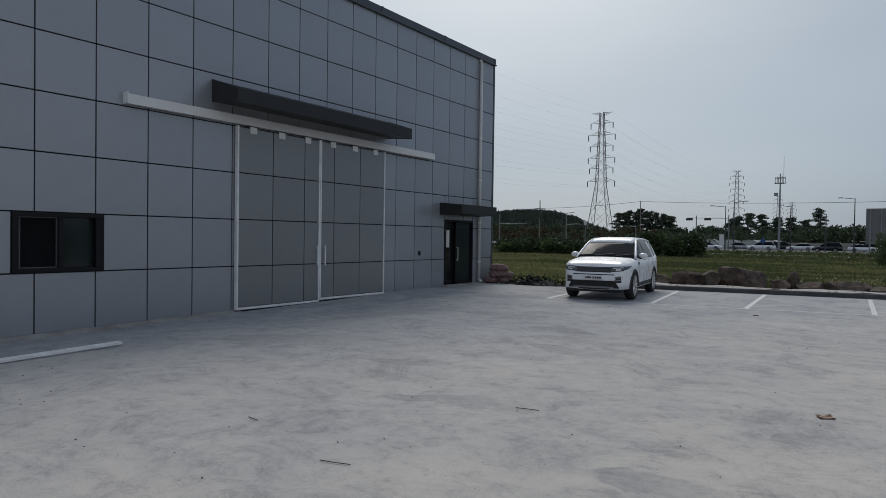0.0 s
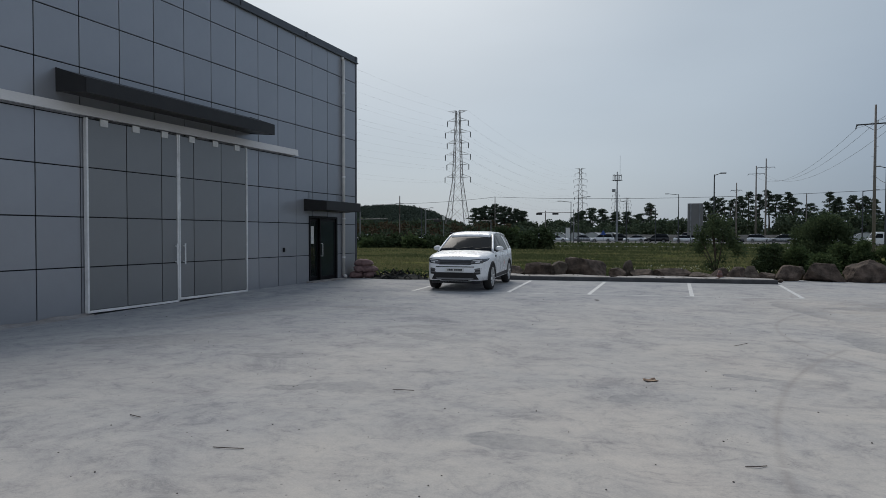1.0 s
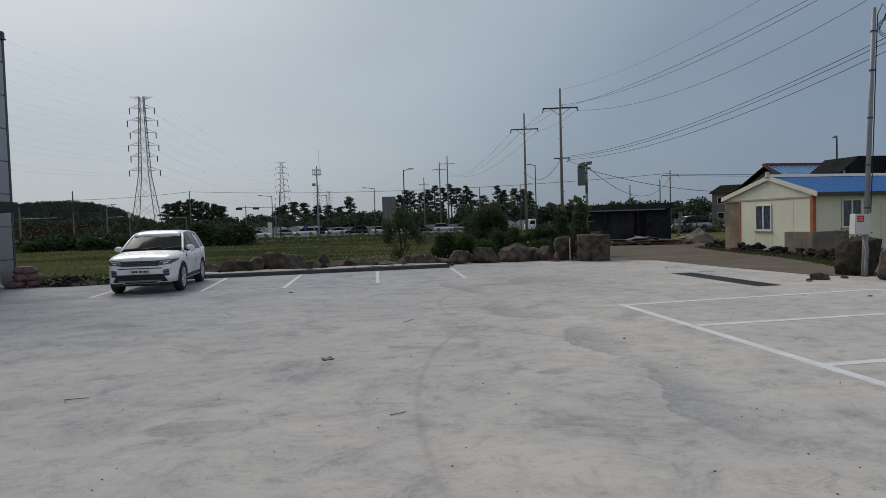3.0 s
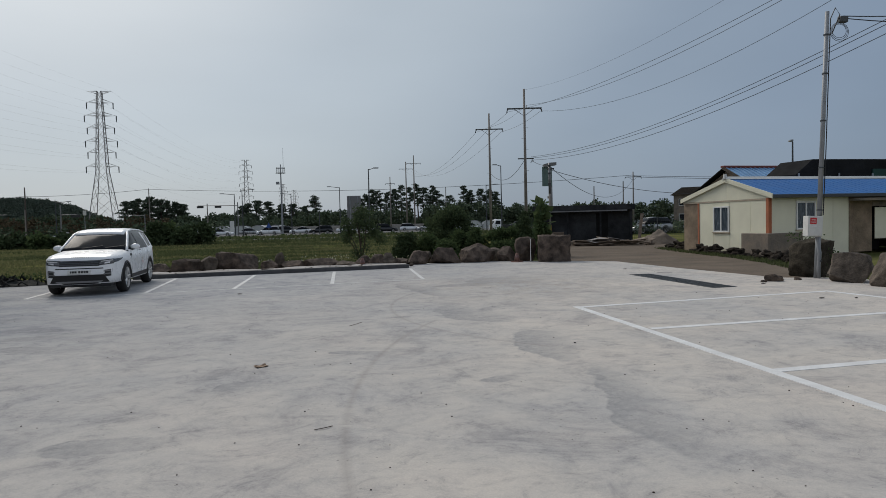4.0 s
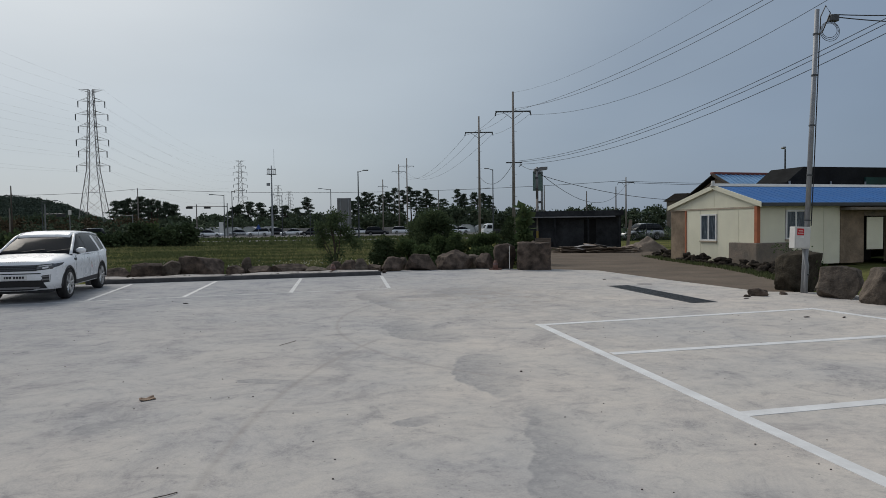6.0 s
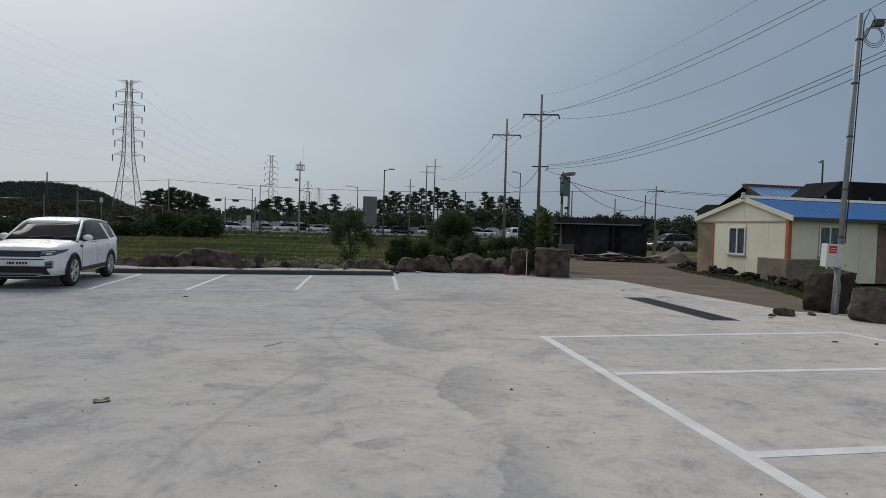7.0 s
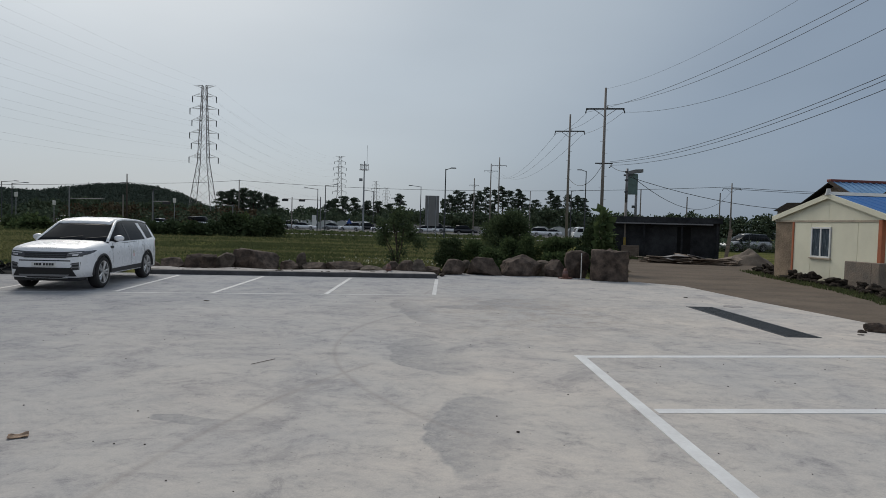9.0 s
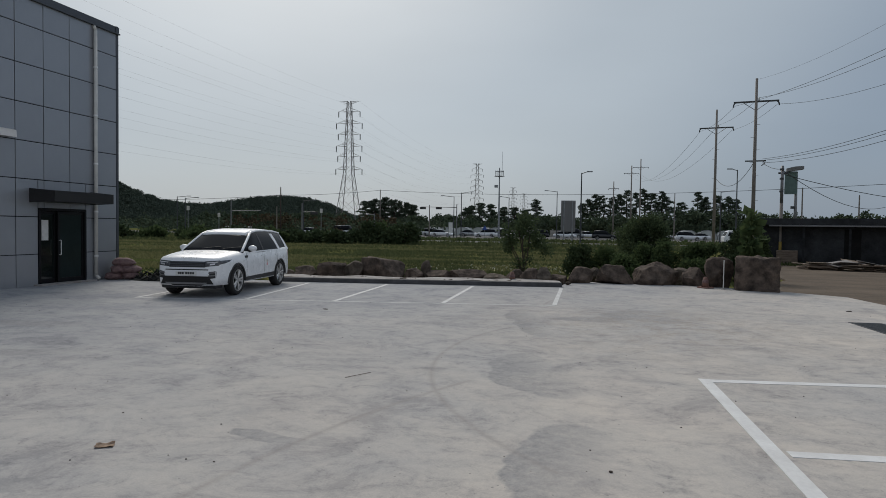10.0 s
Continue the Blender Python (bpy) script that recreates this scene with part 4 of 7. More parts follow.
def parked_suv(m):
    car = thing("suv", m, "white compact off-road car with tinted windows, parked in a bay", "car")
    wheels, R = (-1.42, 1.36), 0.38
    top = [(-2.30, 0.60), (-2.285, 0.72), (-2.25, 0.86), (-2.20, 0.95), (-2.10, 1.0), (-1.9, 1.045), (-1.5, 1.085), (-1.02, 1.12), (0.0, 1.10), (1.0, 1.12), (1.9, 1.15), (2.2, 1.12), (2.28, 1.0), (2.31, 0.7)]
    wide = [(-2.30, 0.52), (-2.285, 0.63), (-2.24, 0.73), (-2.15, 0.79), (-2.0, 0.85), (-1.75, 0.895), (-1.2, 0.92), (1.3, 0.925), (1.9, 0.91), (2.15, 0.86), (2.26, 0.78), (2.31, 0.68)]
    ys = sorted(set([p for p, _ in top] + [p for p, _ in wide] + [-1.9 + 0.04 * k for k in range(25)] + [0.84 + 0.04 * k for k in range(25)] + [-0.7, -0.4, -0.1, 0.2, 0.5]))
    st = []
    for y in ys:
        w, zt = ramp_of(wide, y), ramp_of(top, y)
        zo = 0.31
        for c in wheels:
            q = 0.425 ** 2 - (y - c) ** 2
            if q > 0:
                zo = max(zo, 0.37 + math.sqrt(q) * 0.98)
        zu = min(0.29, zo)
        hood = 1 if y < -1.0 else 0
        sh = zt - 0.05 - 0.04 * hood * min(1, (y + 2.3) / 0.4 if hood else 1)
        lv = [max(zo + 0.004, v) for v in (0.5, 0.68, 0.84)]
        lv[2] = min(max(lv[2], zo + 0.012), sh - 0.02)
        lv[1] = min(lv[1], lv[2] - 0.004)
        lv[0] = min(lv[0], lv[1] - 0.004)
        zo2 = min(zo, lv[0] - 0.003)
        st.append((y, [(0, zu), (0.6 * w, zu), (0.62 * w, zo2), (0.975 * w, zo2), (0.995 * w, lv[0]), (w, lv[1]), (0.995 * w, lv[2]), (0.975 * w, sh - 0.01), (0.93 * w, sh + 0.03), (0.78 * w, zt - 0.012), (0.45 * w, zt), (0, zt + 0.008)]))
    bm = loft(st)
    skin = BVHTree.FromBMesh(bm)
    part("body", bm, M_CARWHITE, car, smooth=True)
    # the cabin: tinted glass all round, then roof and pillars over it
    ztop = [(-1.06, 1.115), (-0.95, 1.18), (-0.6, 1.38), (-0.28, 1.56), (-0.1, 1.62), (0.3, 1.655), (0.9, 1.655), (1.5, 1.63), (1.92, 1.58), (2.08, 1.4), (2.22, 1.13)]
    st, edge = [], []
    for y in [-1.06, -0.95, -0.8, -0.6, -0.44, -0.28, -0.19, -0.1, 0.1, 0.3, 0.6, 0.9, 1.2, 1.5, 1.75, 1.92, 2.0, 2.08, 2.15, 2.22]:
        zt = ramp_of(ztop, y)
        bow = 0.9 - 0.06 * max(0, y - 1.2) - 0.05 * max(0, -0.3 - y)

        def half(z):
            return bow - 0.42 * max(0, z - 1.06) - 0.25 * max(0, z - 1.5)
        if y < 2.0:
            edge.append((half(zt - 0.03) - 0.02, y, zt - 0.03))
        st.append((y, [(0, 1.03), (half(1.03), 1.03), (half(1.08), 1.08), (half(min(1.3, zt - 0.02)), min(1.3, zt - 0.02)), (half(zt - 0.05) if zt > 1.36 else half(zt - 0.015), zt - 0.05 if zt > 1.36 else zt - 0.015),
                       (half(zt) - 0.06, zt - 0.008), (0.35, zt + 0.008), (0, zt + 0.012)]))
    bm = loft(st)
    cab = BVHTree.FromBMesh(bm)
    part("cabin_glass", bm, M_CARGLASS, car, "dark tinted windscreen and side windows", smooth=True)
    part("roof", patch(cab, [(-0.62, -0.37), (0.62, -0.37), (0.58, 1.94), (-0.58, 1.94)], "+z", 0.02, 14, 14), M_CARWHITE, car, "white painted roof", smooth=True)
    for s, way in ((1, "+x"), (-1, "-x")):
        part("roof_side", add_tube(bmesh.new(), [(s * x, y, z) for x, y, z in edge if y > -0.3], 0.034, 8), M_CARWHITE, car, smooth=True)
        part("a_pillar", add_tube(bmesh.new(), [(s * x, y, z) for x, y, z in edge if y < -0.15], 0.036, 8), M_CARWHITE, car, "white windscreen pillar", smooth=True)
        part("c_pillar", patch(cab, [(1.28, 1.06), (1.46, 1.06), (1.24, 1.545), (1.04, 1.545)], way, 0.007, 4, 8), M_CARWHITE, car, "white slanted pillar behind the rear door")
        part("tail_pillar", patch(cab, [(2.0, 1.06), (2.2, 1.06), (1.98, 1.55), (1.86, 1.55)], way, 0.006, 4, 8), M_CARWHITE, car)
        part("window_rail", patch(cab, [(-1.0, 1.05), (2.2, 1.07), (2.2, 1.105), (-1.0, 1.085)], way, 0.008, 18, 1), M_CARWHITE, car)
        part("b_pillar", patch(cab, [(0.14, 1.09), (0.24, 1.09), (0.22, 1.54), (0.14, 1.54)], way, 0.004, 2, 6), M_PLASTIC, car)
        part("sill", patch(skin, [(-0.98, 0.335), (0.9, 0.335), (0.88, 0.45), (-0.96, 0.43)], way, 0.008, 14, 2), M_PLASTIC, car, "black plastic sill")
        for c in wheels:
            bm = bmesh.new()
            pts = [(0.9 * s, c + 0.44 * math.cos(a), 0.37 + 0.43 * math.sin(a)) for a in [radians(-4 + 188 * k / 18) for k in range(19)]]
            add_tube(bm, [((0.895 if p[1] > -1.5 else 0.895 - 0.09 * (-1.5 - p[1])) * s, p[1], p[2]) for p in pts], 0.032, 6)
            part("wheel_arch", bm, M_PLASTIC, car, "black plastic wheel arch", smooth=True)
            part("arch_liner", add_prism(bmesh.new(), [(c + 0.41 * math.cos(a), 0.36 + 0.41 * math.sin(a)) for a in [math.pi * j / 14 for j in range(15)]], min(0.3 * s, 0.6 * s), max(0.3 * s, 0.6 * s), "x"), M_TYRE, car)
        for y, z0, z1 in ((-0.93, 0.46, 1.05), (0.2, 0.46, 1.06), (1.12, 0.72, 1.06)):
            part("door_seam", patch(skin, [(y, z0), (y + 0.012, z0), (y + 0.012, z1), (y, z1)], way, 0.0015, 1, 8), M_PLASTIC, car)
        for y in (0.02, 0.98):
            part("door_handle", patch(skin, [(y, 0.93), (y + 0.2, 0.935), (y + 0.2, 0.965), (y, 0.96)], way, 0.028, 4, 1), M_CARWHITE, car, "white door handle")
        if s > 0:
            part("door_sticker", patch(skin, [(0.36, 0.66), (0.4, 0.66), (0.4, 0.74), (0.36, 0.74)], way, 0.003, 1, 2), M_RED, car, "small red sticker on the door")
            part("door_sticker", patch(skin, [(0.36, 0.75), (0.4, 0.75), (0.4, 0.82), (0.36, 0.82)], way, 0.003, 1, 2), M_YELLOW, car, "small yellow sticker on the door")
        part("side_vent", patch(skin, [(-1.02, 0.93), (-0.86, 0.93), (-0.84, 0.99), (-1.04, 0.99)], way, 0.006, 3, 2), M_PLASTIC, car, "black side vent")
        # mirror: a rounded shell on a short arm
        bm = bmesh.new()
        bmesh.ops.create_icosphere(bm, subdivisions=3, radius=1, matrix=Matrix.Translation((0.97 * s, -0.7, 1.17)) @ Matrix.Diagonal((0.125, 0.085, 0.078, 1)))
        for v in bm.verts:  # flat towards the driver
            v.co.y = min(v.co.y, -0.65)
        mirror = part("mirror", bm, M_CARWHITE, car, "white wing mirror", smooth=True)
        part("arm", rod((0.84 * s, -0.72, 1.08), (0.96 * s, -0.72, 1.12), 0.03), M_PLASTIC, mirror)
        for c in wheels:
            wheel_parts(car, 0.80 * s, c, R, 0.225)
        part("headlight", patch(skin, [(s * 0.44, 0.775), (s * 0.765, 0.805), (s * 0.77, 0.9), (s * 0.46, 0.875)], "-y", 0.006, 16, 6), M_LENS, car, "clear headlight", smooth=True)
        part("light_strip", patch(skin, [(s * 0.5, 0.85), (s * 0.755, 0.87), (s * 0.76, 0.888), (s * 0.5, 0.864)], "-y", 0.009, 12, 1), M_WHITE, car, "pale daytime light strip")
        part("reflector", patch(skin, [(s * 0.58, 0.795), (s * 0.7, 0.81), (s * 0.71, 0.85), (s * 0.585, 0.835)], "-y", 0.009, 6, 3), M_RIM, car, "bright headlight reflector")
        part("headlight_surround", patch(skin, [(s * 0.42, 0.755), (s * 0.775, 0.79), (s * 0.78, 0.915), (s * 0.44, 0.89)], "-y", 0.003, 16, 6), M_PLASTIC, car)
        part("headlight_tail", patch(skin, [(-2.2, 0.805), (-1.84, 0.87), (-1.72, 0.92), (-2.2, 0.905)], way, 0.005, 10, 3), M_LENS, car)
        part("fog_vent", patch(skin, [(s * 0.58, 0.47), (s * 0.73, 0.49), (s * 0.745, 0.66), (s * 0.58, 0.64)], "-y", 0.004, 5, 3), M_PLASTIC, car, "black fog lamp recess")
        for z in (0.53, 0.6):
            part("fog_bar", patch(skin, [(s * 0.56, z), (s * 0.72, z + 0.01), (s * 0.72, z + 0.035), (s * 0.56, z + 0.025)], "-y", 0.012, 5, 1), M_SILVER, car, "chrome bar")
    # face of the car
    part("grille", patch(skin, [(-0.46, 0.745), (0.46, 0.745), (0.45, 0.885), (-0.45, 0.885)], "-y", 0.004, 12, 3), M_PLASTIC, car, "black mesh grille")
    for z in (0.775, 0.815, 0.855):
        part("grille_bar", patch(skin, [(-0.44, z), (0.44, z), (0.44, z + 0.016), (-0.44, z + 0.016)], "-y", 0.012, 12, 1), M_TRIMGREY, car, "grey grille bar")
    for k in range(10):
        x = -0.2 + 0.042 * k
        part("badge_bar", patch(skin, [(x, 0.958), (x + 0.024, 0.958), (x + 0.024, 0.972), (x, 0.972)], "-y", 0.002, 1, 1), M_SIGNBACK, car)
    part("upper_slot", patch(skin, [(-0.55, 0.675), (0.55, 0.675), (0.55, 0.7), (-0.55, 0.7)], "-y", 0.003, 12, 1), M_PLASTIC, car)
    part("lower_intake", patch(skin, [(-0.7, 0.3), (0.7, 0.3), (0.57, 0.53), (-0.57, 0.53)], "-y", 0.016, 24, 6), M_TYRE, car, "black lower intake")
    part("skid_plate", patch(skin, [(-0.5, 0.335), (0.5, 0.335), (0.54, 0.38), (-0.54, 0.38)], "-y", 0.028, 12, 2), M_SILVER, car, "satin silver skid plate")
    bm = bmesh.new()
    add_box(bm, (-0.72, -2.2, 0.22), (0.72, -1.85, 0.4), 0.05)
    part("chin", bm, M_PLASTIC, car, "black lower bumper")
    plate = part("number_plate", box((-0.26, -2.335, 0.555), (0.26, -2.3, 0.655), 0.006), M_WHITE, car, "white number plate")
    for x, w in ((-0.2, 0.03), (-0.16, 0.05), (-0.1, 0.05), (-0.01, 0.045), (0.05, 0.045), (0.11, 0.045), (0.17, 0.045)):
        part("plate_bar", box((x, -2.339, 0.58), (x + w, -2.334, 0.632)), M_PLASTIC, plate)
    part("bonnet_line", patch(skin, [(-0.62, -1.06), (0.62, -1.06), (0.66, -1.03), (-0.66, -1.03)], "+z", 0.003, 10, 1), M_PLASTIC, car)
    for x in (-0.3, 0.28):
        part("wiper", rod((x, -1.0, 1.16), (x + 0.5, -0.93, 1.215), 0.009, seg=6), M_PLASTIC, car, "black wiper blade")
    part("tail_lamp", patch(skin, [(0.6, 0.85), (0.86, 0.85), (0.86, 1.05), (0.6, 1.05)], "+y", 0.01, 4, 3), M_RED, car)
    part("tail_lamp", patch(skin, [(-0.86, 0.85), (-0.6, 0.85), (-0.6, 1.05), (-0.86, 1.05)], "+y", 0.01, 4, 3), M_RED, car)
    return car


parked_suv(at(-5.8, 17.8, 0, 7.4) @ Matrix.Diagonal((0.935, 0.985, 0.945, 1)))


def distant_car(m, kind, paint, label):
    """A car far off on the road: body, cabin, roof, wheels."""
    car = thing("car", m, label, "car", "cars on the far road")
    tall = {"saloon": 1.45, "van": 1.95, "wagon": 1.68}[kind]
    belt = 0.92 if kind == "saloon" else 1.0
    cab = {"saloon": [(-0.9, belt), (-0.1, tall - 0.05), (0.5, tall), (1.1, tall - 0.08), (1.9, belt + 0.02)], "van": [(-1.9, belt), (-1.3, tall - 0.1), (-0.8, tall), (1.9, tall), (2.2, belt)],
           "wagon": [(-1.1, belt), (-0.3, tall - 0.06), (0.3, tall), (1.8, tall - 0.06), (2.2, belt)]}[kind]
    nose = 0.72 if kind != "van" else 0.95
    prof = [(-2.3, 0.5), (-2.25, nose), (-1.0, belt - 0.02), (1.9, belt + 0.02), (2.25, belt - 0.05), (2.3, 0.55)]
    st = []
    for y in [-2.3, -2.25, -2.0, -1.8, -1.6, -1.4, -1.2, -1.0, -0.5, 0, 0.5, 0.9, 1.1, 1.3, 1.5, 1.7, 1.9, 2.1, 2.25, 2.3]:
        zt = ramp_of(prof, y)
        w = 0.9 - 0.12 * max(0, abs(y) - 1.9) / 0.4
        zo = 0.25
        for c in (-1.4, 1.3):
            q = 0.38 ** 2 - (y - c) ** 2
            zo = max(zo, 0.32 + math.sqrt(q)) if q > 0 else zo
        zo = min(zo, zt - 0.06)
        st.append((y, [(0, 0.22), (0.55, 0.22), (0.56, zo), (0.97 * w, zo), (w, (zo + zt) / 2), (0.96 * w, zt - 0.03), (0.8 * w, zt), (0, zt + 0.01)]))
    part("body", loft(st), paint, car, smooth=True)
    st = []
    for y, z in cab:
        st.append((y, [(0, belt - 0.06), (0.84, belt - 0.06), (0.84 - 0.33 * (z - belt), z - 0.02 if z > belt + 0.1 else z), (0.5, z + 0.005), (0, z + 0.01)]))
    part("cabin_glass", loft(st), M_CARGLASS, car, smooth=True)
    ends = [c for c in cab if c[1] > tall - 0.12]
    st = [(y, [(0, z - 0.03), (0.8 - 0.33 * (z - belt), z - 0.03), (0.78 - 0.33 * (z - belt), z + 0.02), (0, z + 0.035)]) for y, z in ends]
    part("roof", loft(st), paint, car, smooth=True)
    for s in (-1, 1):
        for c in (-1.4, 1.3):
            wheel_parts(car, 0.8 * s, c, 0.32, 0.2, detail=False)
    return car


first = {}
W, D, S = M_CARWHITE, M_CARDARK, M_CARGREY
for x, y, turn, kind, paint in ((-20.7, 121, 90, "saloon", S), (-27.6, 119, 65, "wagon", W), (-12, 123, -88, "saloon", W), (-7.6, 116, -90, "wagon", D), (3.8, 112, 92, "wagon", D), (-31, 125, 80, "wagon", W),
                                (9, 126, 88, "wagon", W), (14.5, 127, 88, "saloon", W), (-2, 126, 85, "van", S), (-57, 104, 80, "saloon", W), (-47, 108, 84, "saloon", W), (-43, 112, -95, "van", W),
                                (-66, 112, 60, "saloon", W), (-15, 128, 92, "wagon", D), (20, 124, -90, "saloon", W), (1, 128, 90, "saloon", W), (30, 122, 85, "saloon", D), (37, 120, 80, "wagon", W), (-24.5, 114, 88, "saloon", W), (-17, 117, -92, "wagon", W), (-3, 119, 90, "saloon", W), (12, 121, -90, "wagon", S), (17.5, 116, 88, "wagon", W), (-36, 118, 85, "wagon", W)):
    if y > 100:
        x, y = x * 1.12, y * 1.12
    key = (kind, paint.name)
    word = {"white_car_paint": "white", "dark_car_paint": "dark", "silver_car_paint": "silver"}[paint.name]
    if key in first:
        copy_thing(first[key], at(x, y, -0.03, turn))
    else:
        first[key] = distant_car(at(x, y, -0.03, turn), kind, paint, "%s %s seen far off on the main road" % (word, {"saloon": "saloon car", "wagon": "estate car", "van": "delivery van"}[kind]))


def lorry(m, cargo, label):
    t = thing("lorry", m, label, "lorry")
    st = [(-2.6, [(0, 0.45), (0.8, 0.45), (0.85, 0.9), (0.84, 1.1), (0, 1.15)]), (-2.5, [(0, 0.42), (0.84, 0.42), (0.86, 0.9), (0.85, 1.15), (0, 1.22)]), (-2.1, [(0, 0.42), (0.85, 0.42), (0.86, 0.9), (0.82, 1.86), (0, 1.92)]),
          (-1.85, [(0, 0.42), (0.85, 0.42), (0.86, 0.9), (0.8, 1.95), (0, 2.0)]), (-1.0, [(0, 0.42), (0.85, 0.42), (0.86, 0.9), (0.8, 1.95), (0, 2.0)])]
    bm = loft(st)
    skin = BVHTree.FromBMesh(bm)
    part("cab", bm, M_CARWHITE, t, smooth=False)
    part("windscreen", patch(skin, [(-0.74, 1.2), (0.74, 1.2), (0.7, 1.8), (-0.7, 1.8)], "-y", 0.006, 6, 4), M_CARGLASS, t)
    for way in ("+x", "-x"):
        part("side_window", patch(skin, [(-2.15, 1.2), (-1.25, 1.2), (-1.25, 1.75), (-1.95, 1.75)], way, 0.006, 4, 3), M_CARGLASS, t)
    if cargo == "box":
        part("cargo_box", box((-0.95, -0.9, 0.7), (0.95, 2.6, 2.75), 0.03), M_WHITE, t)
    else:
        bm = box((-0.86, -0.9, 0.62), (0.86, 2.4, 0.72))
        for lo, hi in (((-0.86, -0.9, 0.72), (-0.82, 2.4, 1.1)), ((0.82, -0.9, 0.72), (0.86, 2.4, 1.1)), ((-0.82, 2.36, 0.72), (0.82, 2.4, 1.1))):
            add_box(bm, lo, hi, 0.01)
        part("load_bed", bm, M_CARDARK, t)
    part("chassis", box((-0.45, -1.8, 0.35), (0.45, 2.4, 0.6)), M_PLASTIC, t)
    for s in (-1, 1):
        for c in (-1.9, 1.5):
            wheel_parts(t, 0.74 * s, c, 0.34, 0.22, detail=False)
    return t


lorry(at(22.9, 100.0, -0.08, -85), "bed", "white flatbed lorry parked beyond the shrubs")

for x, y, turn, paint, label in ((30.2, 63.5, -80, M_CARGREY, "silver car parked beyond the wire fence"), (35.5, 61.5, -95, M_CARDARK, "dark car parked beyond the wire fence")):
    distant_car(at(x, y, -0.08, turn), "wagon", paint, label)

# ---- the hut with the blue roof, and what stands behind it ----
HUT = at(16.2, 22.2, 0, 9.26)  # its near corner; x along the long wall, y along the gable wall


def hut():
    h = thing("hut", HUT, "cream panelled hut with a blue sheet roof and orange corner trims", "hut")
    E, RZ, DEEP, LONG = 2.26, 2.98, 5.05, 9.5
    # gable wall of upright panels with the window left open
    cuts = [0.0, 0.95, 2.1, 3.08, 4.0]
    for a, b in zip(cuts, cuts[1:]):
        spans = [(0.0, 2.1)] if not (a == 2.1) else [(0.0, 0.87), (1.93, 2.1)]
        for lo, hi in spans:
            part("wall_panel", box((0.0, a + 0.006, lo + 0.002), (0.09, b - 0.006, hi), 0.006), M_CREAM, h)
    # the triangle above
    for a, b in ((-0.0, 1.12), (1.12, 2.25), (2.25, 3.65), (3.65, 5.05)):
        def roofz(y):
            return E - 0.04 + (RZ - E) * (y / 2.25 if y < 2.25 else (5.05 - y) / 2.8)
        part("gable_panel", add_prism(bmesh.new(), [(a + 0.004, 2.17), (b - 0.004, 2.17), (b - 0.004, max(2.18, roofz(b))), (a + 0.004, max(2.18, roofz(a)))], 0.0, 0.09, "x"), M_CREAM, h)
    part("wall_mud", box((0.02, 4.0, 0), (0.22, 5.05, 2.165), 0.02), M_MUD, h, "rough brown rendered wall end")
    part("cross_rail", box((-0.02, 0.06, 2.1), (0.05, 5.05, 2.165), 0.006), M_TAN, h, "tan rail under the gable")
    part("corner_trim", box((-0.035, -0.035, 0.4), (0.11, 0.11, 2.17), 0.01), M_ORANGE, h, "orange painted corner trim")
    part("corner_trim", box((-0.025, 3.96, 0.0), (0.08, 4.05, 2.1), 0.008), M_ORANGE, h, "orange painted corner trim")
    # long wall
    for a, b in ((0.11, 1.25), (1.25, 2.2), (2.2, 3.02), (3.02, 3.8)):
        spans = [(0.0, 2.2)] if a != 1.25 else [(0.0, 0.95), (2.02, 2.2)]
        for lo, hi in spans:
            part("wall_panel", box((a + 0.006, 0.0, lo + 0.002), (b - 0.006, 0.09, hi), 0.006), M_CREAM, h)
    part("wall_mud", box((3.81, -0.02, 0), (4.95, 0.2, 2.2), 0.02), M_MUD, h, "rough brown rendered wall")
    part("wall_mud", box((6.2, -0.02, 0), (LONG, 0.2, 2.2), 0.02), M_MUD, h)
    part("lintel", box((4.95, -0.03, 1.78), (6.2, 0.2, 2.2), 0.01), M_BLOCK, h, "cement lintel")
    part("low_eave", box((3.75, -0.55, 2.0), (9.6, -0.05, 2.1), 0.015), M_BLOCK, h, "flat grey eave over the rendered wall")
    part("back_wall", box((0.1, 4.85, 0), (LONG, 5.05, 2.2)), M_MUD, h)
    part("end_wall", box((LONG - 0.2, 0.2, 0), (LONG, 4.85, 2.2)), M_MUD, h)
    # added black sheet behind the doorway, standing in for the dark inside
    part("dark_backing", box((4.3, 0.9, 0), (6.4, 0.98, 2.2)), M_DARKROOF, h)
    part("door_board", box((5.05, -0.06, 0.5), (5.85, -0.03, 1.74), 0.006), M_CREAM, h, "pale board leaning in the doorway")

    def window(axis, a, b, lo, hi):
        def bx(u0, w0, u1, w1, d0, d1, bevel=0.006):
            return ((d0, u0, w0), (d1, u1, w1), bevel) if axis == "y" else ((u0, d0, w0), (u1, d1, w1), bevel)
        bm = bmesh.new()
        t, mid = 0.055, (a + b) / 2
        for u0, w0, u1, w1 in ((a, lo, b, lo + t), (a, hi - t, b, hi), (a, lo + t, a + t, hi - t), (b - t, lo + t, b, hi - t), (mid - 0.03, lo + t, mid + 0.03, hi - t)):
            add_box(bm, *bx(u0, w0, u1, w1, -0.03, 0.06))
        f = part("window", bm, M_PVC, h, "white plastic sliding window with curtains")
        for u0, u1 in ((a + t, mid - 0.03), (mid + 0.03, b - t)):
            p0, p1, _ = bx(u0, lo + t, u1, hi - t, 0.0, 0.008)
            part("pane", box(p0, p1), M_CURTAIN, f)
        p0, p1, _ = bx(a - 0.04, lo - 0.05, b + 0.04, lo, -0.06, 0.03)
        part("sill", box(p0, p1, 0.006), M_TAN, f)
